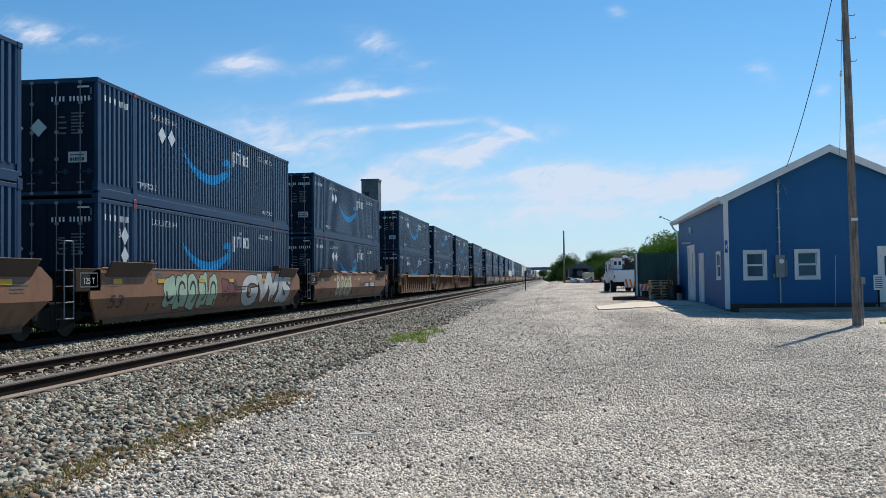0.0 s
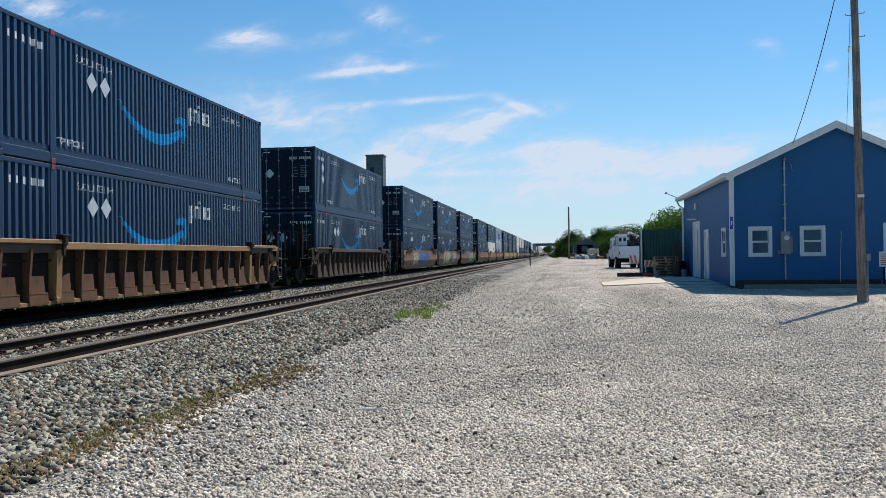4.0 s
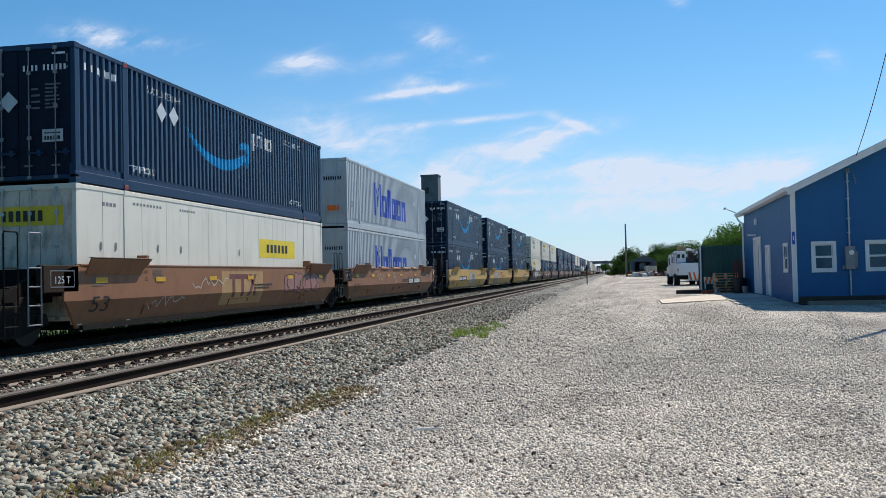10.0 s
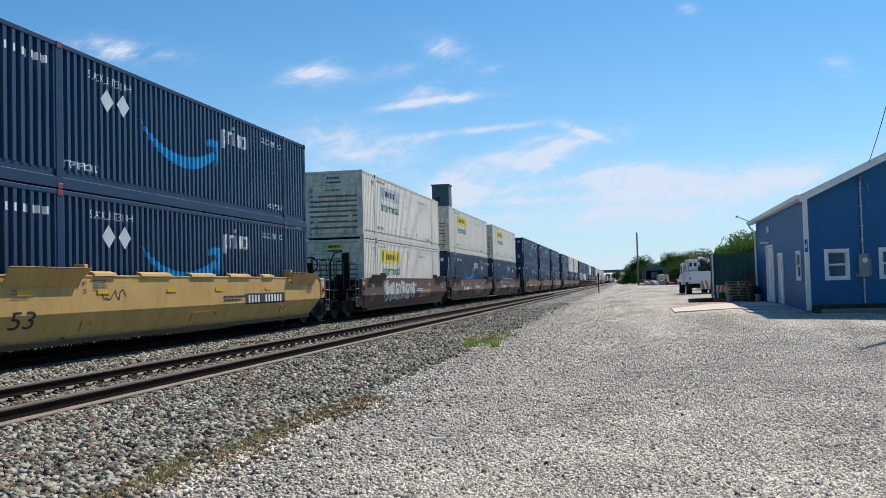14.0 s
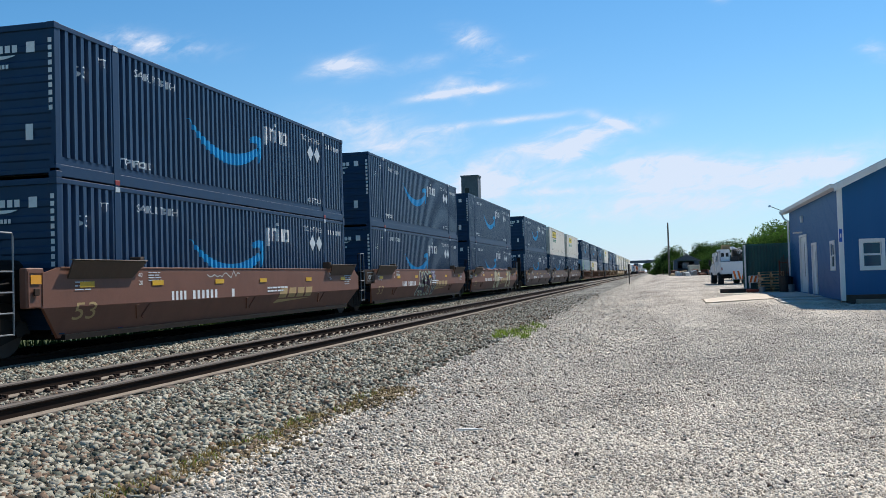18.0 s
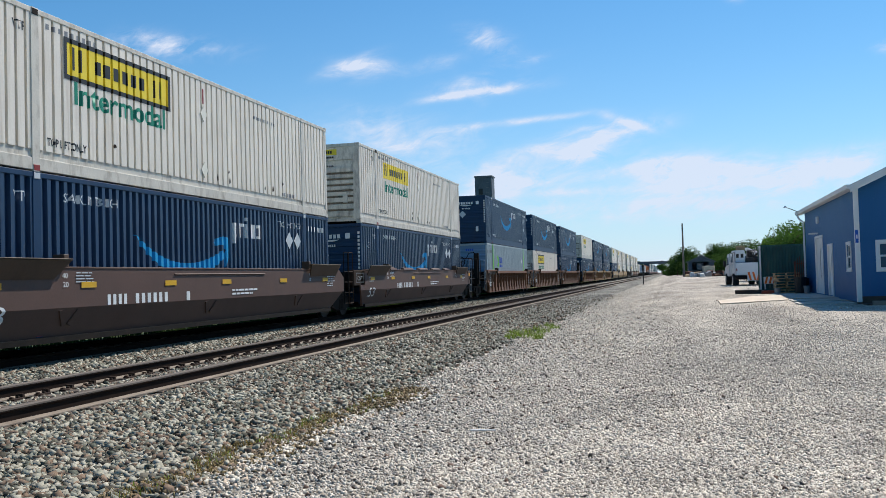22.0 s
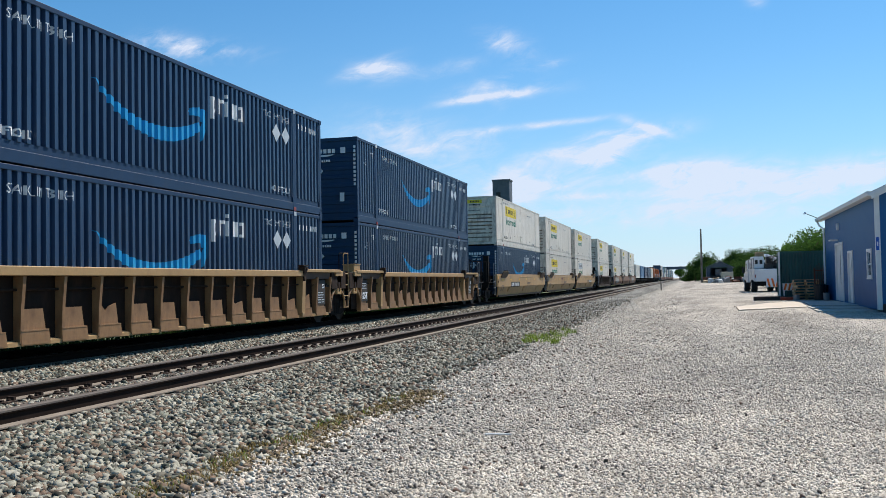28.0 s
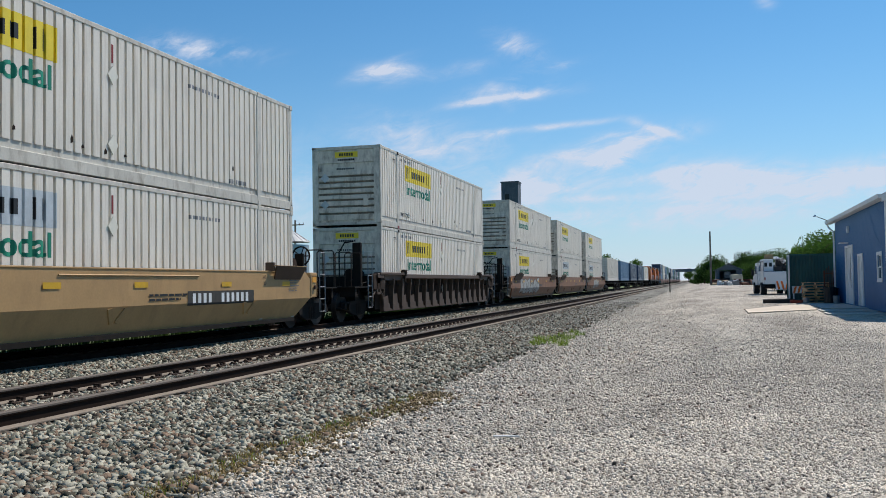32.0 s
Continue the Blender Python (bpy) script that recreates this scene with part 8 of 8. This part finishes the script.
def build_truck():
    t = thing("utility_truck", "white utility truck with crane and orange tail chevrons", "truck", "", "", pose(5.74, 73.0, 0.27, 0, 0, 3.2))

    def piece(name, fn, mat, parent=None, label=""):
        b = bmesh.new()
        fn(b)
        return part(name, b, mat, parent or t, label)
    piece("service_body", lambda b: [box(b, -0.95, 1.15, 0.0, 3.6, 0.78, 1.72, 0.04), box(b, -0.99, -0.93, 0.1, 3.5, 1.66, 1.76)], TRUCKWHITE)
    for y in (0.15, 1.75, 2.65):
        piece("locker_door", lambda b: box(b, -0.975, -0.945, y, y + 0.8, 1.0 if y == 0.15 or y > 2 else 1.25, 1.62, 0.01), TRUCKWHITE)
    tail = piece("tail_board", lambda b: box(b, -0.15, 1.15, -0.06, 0.0, 0.36, 1.02, 0.02), TRUCKWHITE)
    for i in range(4):
        u = -0.12 + i * 0.32
        q = [(u, 0.38), (u + 0.15, 0.38), (u + 0.30, 1.0), (u + 0.15, 1.0)] if i >= 2 else [(u + 0.15, 0.38), (u + 0.30, 0.38), (u + 0.15, 1.0), (u, 1.0)]
        piece("chevron", lambda b: prism(b, q, "y", -0.066, -0.062), ORANGE, tail, "orange chevron stripe")
    cab = piece("cab", lambda b: prism(b, [(3.7, 0.7), (5.3, 0.7), (6.4, 0.8), (6.5, 1.35), (5.4, 1.6), (4.9, 2.42), (3.7, 2.46)], "x", -1.0, 1.0), TRUCKWHITE)
    piece("rear_window", lambda b: box(b, -0.85, 0.85, 3.66, 3.69, 1.65, 2.25), GLASS, cab)
    piece("side_window", lambda b: box(b, -1.012, -1.0, 4.0, 4.9, 1.6, 2.2), GLASS, cab)
    ub = piece("upper_box", lambda b: box(b, -0.92, -0.20, 0.5, 2.6, 1.76, 2.66, 0.03), TRUCKWHITE)
    for u in (-0.84, -0.50):
        piece("vent", lambda b: box(b, u, u + 0.2, 0.485, 0.5, 2.1, 2.4), BLACK, ub)
    piece("beacon_box", lambda b: box(b, -0.72, -0.12, 0.9, 1.5, 2.66, 3.02, 0.04), TANBOX)
    piece("crane_post", lambda b: box(b, 0.05, 0.45, 1.0, 1.6, 1.72, 2.66, 0.03), BLACK)
    piece("crane_boom", lambda b: [rod(b, (0.2, 1.3, 2.72), (1.05, 0.3, 2.30), 0.11, 8), rod(b, (0.2, 1.3, 2.75), (0.3, 3.4, 2.8), 0.12, 8)], TRUCKWHITE)
    piece("crane_ram", lambda b: [rod(b, (0.3, 1.0, 2.0), (0.75, 0.5, 2.40), 0.07, 8), rod(b, (0.75, 0.5, 2.4), (0.98, 0.3, 2.28), 0.04, 8)], BLACK)
    piece("cable_reel", lambda b: [rod(b, (0.5, 0.8, 2.02), (1.05, 0.8, 2.02), 0.26, 14), rod(b, (0.48, 0.8, 2.02), (0.52, 0.8, 2.02), 0.33, 14), rod(b, (1.03, 0.8, 2.02), (1.07, 0.8, 2.02), 0.33, 14)], BLACK)
    piece("tool_box", lambda b: box(b, -0.14, 0.40, 0.3, 0.8, 1.72, 2.12, 0.03), BLACK)
    for k in range(4):
        piece("hose", lambda b: path_rod(b, [(0.1 + k * 0.08, 0.5, 2.1), (0.15 + k * 0.1, 0.4, 2.5), (0.3 + k * 0.12, 0.7, 2.7), (0.4, 1.2, 2.55)], 0.03, 6), BLACK)
    piece("side_rack", lambda b: [rod(b, (-0.95, y, 1.72), (-0.95, y, 2.5), 0.03, 6) for y in (0.3, 1.8, 3.4)] + [rod(b, (-0.95, 0.3, 2.5), (-0.95, 3.4, 2.5), 0.03, 6)], GREYMETAL)
    piece("chassis", lambda b: box(b, -0.8, 1.0, 0.1, 6.2, 0.45, 0.80), UNDER)
    piece("step_bumper", lambda b: box(b, -0.95, -0.15, -0.12, 0.0, 0.5, 0.66, 0.02), UNDER)
    for x in (-0.92, 0.85):
        for y in (1.0, 5.4):
            w = piece("wheel", lambda b: rod(b, (x - 0.16, y, 0.46), (x + 0.24, y, 0.46), 0.46, 18), RUBBER)
            piece("rim", lambda b: rod(b, (x - 0.18, y, 0.46), (x + 0.26, y, 0.46), 0.24, 12), STEEL, w)
    for x in (-0.92, 1.06):
        piece("tail_light", lambda b: box(b, x, x + 0.08, -0.02, 0.0, 1.08, 1.3), RED)
    piece("mirror", lambda b: [box(b, -1.32, -1.12, 4.6, 4.7, 1.45, 1.95, 0.02), rod(b, (-1.0, 4.65, 1.6), (-1.15, 4.65, 1.6), 0.02, 6)], BLACK)


TANBOX = material("tan_crate", (0.30, 0.21, 0.11), 0.8, var=0.2, scale=4, grain=30)
DARKSTONE = stone_mix("dark_stone_mix", [(0.12, 0.10, 0.085), (0.16, 0.14, 0.115), (0.20, 0.165, 0.135), (0.09, 0.08, 0.07), (0.18, 0.12, 0.09)])


def build_shed():
    s = thing("open_shed", "small grey open-fronted shed with a dark inside", "shed", "", "", pose(4.1, 131.0, 0.72))
    for q in ((-1.7, -1.62, 0, 4), (1.62, 1.7, 0, 4), (-1.62, 1.62, 3.92, 4.0), (-1.62, -1.2, 0, 0.08), (1.0, 1.62, 0, 0.08)):
        b = bmesh.new()
        box(b, *q, 0, 2.0)
        part("wall", b, SHEDGREY, s)
    b = bmesh.new()
    prism(b, [(-1.7, 2.003), (1.7, 2.003), (0, 2.8)], "y", 0, 0.08)
    part("gable", b, SHEDGREY, s)
    for k in (-1, 1):
        b = bmesh.new()
        prism(b, [(0, 2.85), (k * 1.95, 1.93), (k * 1.95, 2.0), (0, 2.93)], "y", -0.3, 4.2)
        part("roof_slope", b, SHEDGREY, s)
    for x, y, z, w, h, m, lab in ((-0.1, 0.8, 0.9, 0.8, 0.9, GREYMETAL, "grey cabinet"), (0.9, -1.4, 0.0, 1.6, 1.35, CREAM, "cream panel"), (-0.7, -1.6, 0.0, 1.5, 0.75, BLACK, "dark machine"), (0.4, -3.0, 0.0, 0.9, 0.5, PLACARD, "pale bale"), (1.6, -3.2, 0.0, 1.3, 0.45, PLACARD, "white bags"), (-1.2, -3.4, 0.0, 1.0, 0.4, GREYMETAL, "scrap heap"), (2.4, -3.0, 0, 1.0, 0.6, TRIM, "white sacks"), (-0.2, -4.6, 0, 1.4, 0.5, BLACK, "dark tarpaulin heap"), (0.9, -4.4, 0, 0.8, 0.75, RUSTY, "rusty frame"), (-1.7, -2.4, 0, 0.9, 0.7, RUSTY, "rusty drum"), (2.0, -4.8, 0, 1.3, 0.4, BLACK, "black tyres"), (3.2, -4.2, 0, 0.9, 0.5, PLACARD, "pale sheet stack"), (-0.6, -5.8, 0, 1.1, 0.35, PLACARD, "white plastic sheet")):
        o = thing("scrap_item", lab + " lying before the shed", "scrap", "scrap before the shed", "", pose(4.1 + x, 131.0 + y, (0.74 if z == 0 else 0.72) + (z if z else 0), 0, 0, 20 * math.sin(x * 9)))
        b = bmesh.new()
        box(b, -w / 2, w / 2, -0.3, 0.3, 0, h, 0.08)
        bmesh.ops.subdivide_edges(b, edges=b.edges, cuts=1)
        for v in b.verts:
            v.co += Vector((math.sin(v.co.z * 9 + x), math.cos(v.co.x * 7), math.sin(v.co.y * 8 + v.co.x * 5))) * 0.05 * (v.co.z > 0.05)
        part("body", b, m, o)
    rnd = random.Random(21)
    mats = (PLACARD, RUSTY, BLACK, TRIM, GREYMETAL, PALLET, DARKWOOD)
    words = ("pale sheet", "rusty frame", "dark tarpaulin", "white sack", "grey casing", "broken pallet board", "dark timber")
    for k in range(26):
        q = rnd.randrange(7)
        x, y = rnd.uniform(-2.3, 3.6), rnd.uniform(-6.5, -1.0)
        o = thing("scrap_item", words[q] + " in the heap before the shed", "scrap", "scrap before the shed", "", pose(4.1 + x, 131.0 + y, 0.72, rnd.uniform(-8, 8), rnd.uniform(-8, 8), rnd.uniform(0, 180)))
        w, d, h = rnd.uniform(0.3, 1.1), rnd.uniform(0.2, 0.5), rnd.uniform(0.15, 0.75)
        b = bmesh.new()
        prism(b, [(-w / 2, -0.1), (w / 2, -0.1), (w * rnd.uniform(0.2, 0.5), h), (-w * rnd.uniform(0.1, 0.45), h * rnd.uniform(0.6, 1.0))], "y", -d, d)
        part("body", b, mats[q], o)
    b_ = thing("shed_cabinet_stand", "low stand inside the shed", "stand", "", "", pose(4.0, 131.8, 0.72))
    b = bmesh.new()
    box(b, -0.5, 0.5, -0.35, 0.35, 0, 0.9)
    part("stand", b, BLACK, b_)
    p = thing("utility_pole", "dark slim pole standing by the shed", "utility pole", "", "", pose(1.77, 130, 0.6))
    b = bmesh.new()
    rod(b, (0, 0, 0), (0, 0, 7.4), 0.16, 10, 0.10)
    part("shaft", b, WOOD, p)
    p = thing("marker_post", "short dark marker post beside the track", "post", "", "", pose(-3.25, 116.0, 0.0))
    b = bmesh.new()
    rod(b, (0, 0, -0.1), (0, 0, 2.3), 0.06, 8)
    box(b, -0.11, 0.11, -0.03, 0.03, 1.7, 2.4, 0.01)
    part("post", b, BLACK, p)


SHEDGREY = material("faded_blue_grey_sheet", (0.075, 0.105, 0.14), 0.6, var=0.15, scale=1, grain=20)
CREAM = material("cream_panel", (0.52, 0.48, 0.36), 0.7, var=0.1, scale=3, grain=20)

# ---- trees ----


def crown_mesh(seed, rx, rz, n, size):
    """A crown of many leaves gathered in uneven clumps."""
    rng = np.random.default_rng(seed)
    k = 26
    c = rng.normal(size=(k, 3))
    c /= np.linalg.norm(c, axis=1)[:, None]
    c *= (rng.random(k) ** 0.4)[:, None] * np.array([rx, rx, rz]) * 0.78
    r = rng.uniform(0.22, 0.42, k) * rx
    which = rng.integers(0, k, n)
    d = rng.normal(size=(n, 3))
    d /= np.linalg.norm(d, axis=1)[:, None]
    P = c[which] + d * (r[which] * rng.random(n) ** 0.35)[:, None]
    a = rng.normal(size=(n, 3))
    a /= np.linalg.norm(a, axis=1)[:, None]
    b = np.cross(a, rng.normal(size=(n, 3)))
    b /= np.linalg.norm(b, axis=1)[:, None]
    s = rng.uniform(0.6, 1.3, n)[:, None] * size
    V = np.stack((P - a * s, P + b * s * 0.5, P + a * s, P - b * s * 0.5), 1).reshape(-1, 3)
    me = bpy.data.meshes.new("crown")
    F_ = np.arange(n * 4).reshape(n, 4)
    me.from_pydata(V.tolist(), [], F_.tolist())
    return me


def tree(seed, height, rx, rz, n, leaf, size, label):
    t = thing("tree", label, "tree", "trees")
    b = bmesh.new()
    rnd = random.Random(seed)
    h0 = height - rz * 1.1
    rod(b, (0, 0, -0.2), (0.1, 0, h0), 0.035 * height, 8, 0.022 * height)
    for k in range(6):
        a = k * 1.05 + rnd.random()
        z = h0 * rnd.uniform(0.5, 1.0)
        rod(b, (0.05, 0, z), (rx * 0.6 * math.cos(a), rx * 0.6 * math.sin(a), z + rz * rnd.uniform(0.4, 1.0)), 0.014 * height, 6, 0.004 * height)
    part("trunk", b, BARK, t)
    put("crown", crown_mesh(seed, rx, rz, n, size), leaf, t, pose(0, 0, height - rz), "uneven crown of small leaves")
    return t


def build_trees():
    rnd = random.Random(8)
    kinds = [tree(1, 4.6, 2.6, 1.9, 11000, LEAF, 0.095, "bushy green broadleaf tree in full leaf"),
             tree(2, 5.4, 3.0, 2.4, 9000, LEAF_DARK, 0.13, "dark green broadleaf tree with dense crown"),
             tree(3, 3.6, 2.6, 1.7, 8000, LEAF_DARK, 0.10, "low rounded green bush by the yard"),
             tree(4, 9.5, 4.2, 4.2, 7500, LEAF, 0.20, "tall green tree beyond the railway")]
    spots = [(8.7, 79, 0, 0.2), (11.2, 80, 0, 0.2), (8.0, 95, 2, 0.3), (1.0, 300, 2, -1.3), (3.4, 300, 2, -1.3), (6.5, 240, 2, -0.6), (-1.5, 420, 2, -1.3), (7.0, 79, 2, 0.2), (9.6, 82, 0, 0.2), (13, 78, 0, 0.2), (12.0, 88, 1, 0.2),
             (2.6, 168, 1, 0.3), (5.8, 165, 2, 0.3), (9.5, 160, 1, 0.3), (13.5, 150, 0, 0.3), (9.0, 142, 2, 0.5), (17, 140, 1, 0.4), (22, 150, 1, 0.2), (8.5, 185, 1, 0.2), (14, 190, 1, 0.2),
             (1.2, 170, 2, 0.3), (3.8, 158, 2, 0.5), (7.6, 156, 1, 0.4), (10.8, 152, 1, 0.4), (6.6, 150, 2, 0.5), (8.4, 135, 2, 0.5), (10.2, 128, 2, 0.4), (11.6, 118, 2, 0.4), (12.4, 104, 2, 0.3)]
    # beyond the train
    for x, y, k in ((-62, 92, 1), (-52, 78, 0), (-47, 69, 1), (-58, 74, 3), (-66, 80, 3), (-40, 62, 2), (-44, 76, 2), (-70, 100, 3),
                    (-28, 190, 3), (-33, 230, 1), (-24, 260, 3), (-20, 330, 3), (-38, 200, 1), (-46, 210, 0)):
        spots.append((x, y, k, 0.0))
    for k in range(16):
        spots.append((-90 + 17 * k + rnd.uniform(-5, 5), 620 + rnd.uniform(-40, 60), 3, 0.0))
    used = set()
    for x, y, k, z in spots:
        m = pose(x, y, z, 0, 0, rnd.uniform(0, 360))
        if k not in used:
            used.add(k)
            kinds[k].matrix_basis = m
        else:
            copy_thing(kinds[k], m)


def build_distance():
    # elevator head beyond the train
    e = thing("grain_elevator", "dark weathered grain elevator tower beyond the train", "tower", "", "", pose(-58.7, 300, 0))
    b = bmesh.new()
    box(b, -2.8, 2.8, -2.5, 2.5, 0, 34.2)
    part("shaft", b, ELEVATOR, e)
    b = bmesh.new()
    box(b, -3.0, 3.0, -2.7, 2.7, 34.2, 34.7)
    part("cap", b, ELEVATOR, e)
    b = bmesh.new()
    box(b, -1.6, -0.2, -2.56, -2.5, 28.5, 30.5)
    part("opening", b, BLACK, e)
    b = bmesh.new()
    for z in np.arange(2, 34, 1.6):
        box(b, 1.0, 1.8, -2.62, -2.5, z, z + 0.06)
    part("rungs", b, GREYMETAL, e)
    for x, y, r, h, top in ((-45.0, 86.0, 2.5, 6.0, 8.2), (-43.0, 92.5, 2.4, 6.2, 8.0), (-71.0, 87.0, 3.2, 6.4, 9.2), (-62.0, 92.0, 3.0, 6.4, 8.6)):
        g = thing("grain_bin", "round galvanised grain bin with a cone roof", "grain bin", "grain bins", "", pose(x, y, 0))
        b = bmesh.new()
        for k in range(int(h / 0.42)):
            z = k * 0.42
            rod(b, (0, 0, z), (0, 0, z + 0.40), r, 32)
            rod(b, (0, 0, z + 0.40), (0, 0, z + 0.42), r * 0.992, 32)
        part("shell", b, BINMETAL, g)
        b = bmesh.new()
        bmesh.ops.create_cone(b, cap_ends=True, segments=32, radius1=r * 1.05, radius2=0.25, depth=top - h - 0.3, matrix=Matrix.Translation((0, 0, h + (top - h - 0.3) / 2)))
        roof = part("cone_roof", b, ROOF, g)
        b = bmesh.new()
        rod(b, (0, 0, top - 0.35), (0, 0, top), 0.28, 12, 0.2)
        part("vent_cap", b, GREYMETAL, g)
        b = bmesh.new()
        for k in range(16):
            a = k * math.pi / 8
            rod(b, (r * 1.05 * math.cos(a), r * 1.05 * math.sin(a), h + 0.02), (0.25 * math.cos(a), 0.25 * math.sin(a), top - 0.28), 0.03, 4)
        part("roof_ribs", b, ROOF, g)
    for x, y, h in ((-44.5, 98, 9.0), (-36.5, 44.0, 6.2), (-58, 66, 8.5)):
        p = thing("utility_pole", "wooden pole with a crossarm beyond the train", "utility pole", "poles beyond the train", "", pose(x, y, 0))
        b = bmesh.new()
        rod(b, (0, 0, 0), (0, 0, h), 0.16, 8, 0.11)
        part("shaft", b, WOOD, p)
        b = bmesh.new()
        box(b, -1.1, 1.1, -0.05, 0.05, h - 0.6, h - 0.48)
        part("crossarm", b, WOOD, p)
        b = bmesh.new()
        for k in (-1, -0.5, 0.5, 1):
            rod(b, (k, 0, h - 0.48), (k, 0, h - 0.3), 0.04, 6)
        part("insulators", b, GREYMETAL, p)
    # road bridge far down the line
    o = thing("road_bridge", "far grey road bridge over the tracks", "bridge", "", "", pose(-4, 500, 0))
    b = bmesh.new()
    box(b, -40, 40, -4, 4, 5.8, 7.2)
    part("deck", b, ELEVATOR, o)
    for x in (-34, -20, 8, 22):
        b = bmesh.new()
        box(b, x, x + 1, -3, 3, 0, 5.8)
        part("pier", b, CONCRETE, o)
    # pale low building and white roof beyond the trees
    s = thing("low_roof_building", "low building with a pale roof behind the bushes", "building", "", "", pose(17, 98, 0.2))
    b = bmesh.new()
    box(b, -7, 7, 0, 10, 0, 3.0)
    part("walls", b, SHEDGREY, s)
    b = bmesh.new()
    prism(b, [(-7.4, 3.0), (7.4, 3.0), (0, 4.6)], "y", -0.4, 10.4)
    part("roof", b, ROOF, s)
    # grass beyond the far track
    b = bmesh.new()
    box(b, -400, -15.55, -60, 900, -0.3, 0.022)
    f = part("far_field", b, FIELD)
    tagged(f, "rough green field beyond the tracks", "field", "", "structure")


FIELD = material("rough_field", (0.10, 0.13, 0.04), 0.95, var=0.35, scale=0.2, grain=3, bump=0.3, dist=0.05)

build_ground()
build_building()
build_forecourt()
build_pole()
build_yard()
build_truck()
build_shed()
build_distance()
build_trees()
build_weeds()
build_litter()
build_train()
build_tail()
build_tracks()
build_stones()


def motions():
    times = [2.0 * k for k in range(17)]
    for ob, along, x, z in CARRIED:
        walk(ob, [(t, pose(x, along - travelled(t), z)) for t in times])
    step = 1 / FPS
    turn = [(k * step, math.degrees(travelled(k * step) / 0.483)) for k in range(961)]
    for dy, sets in WHEELS.items():
        walk(sets[0], [(t, pose(0, dy, 0.483, a)) for t, a in turn])
        keys = sets[0].animation_data
        for w in sets[1:]:
            w.rotation_mode = "QUATERNION"
            own = w.animation_data_create()
            own.action = keys.action
            own.action_slot = keys.action_slot


motions()
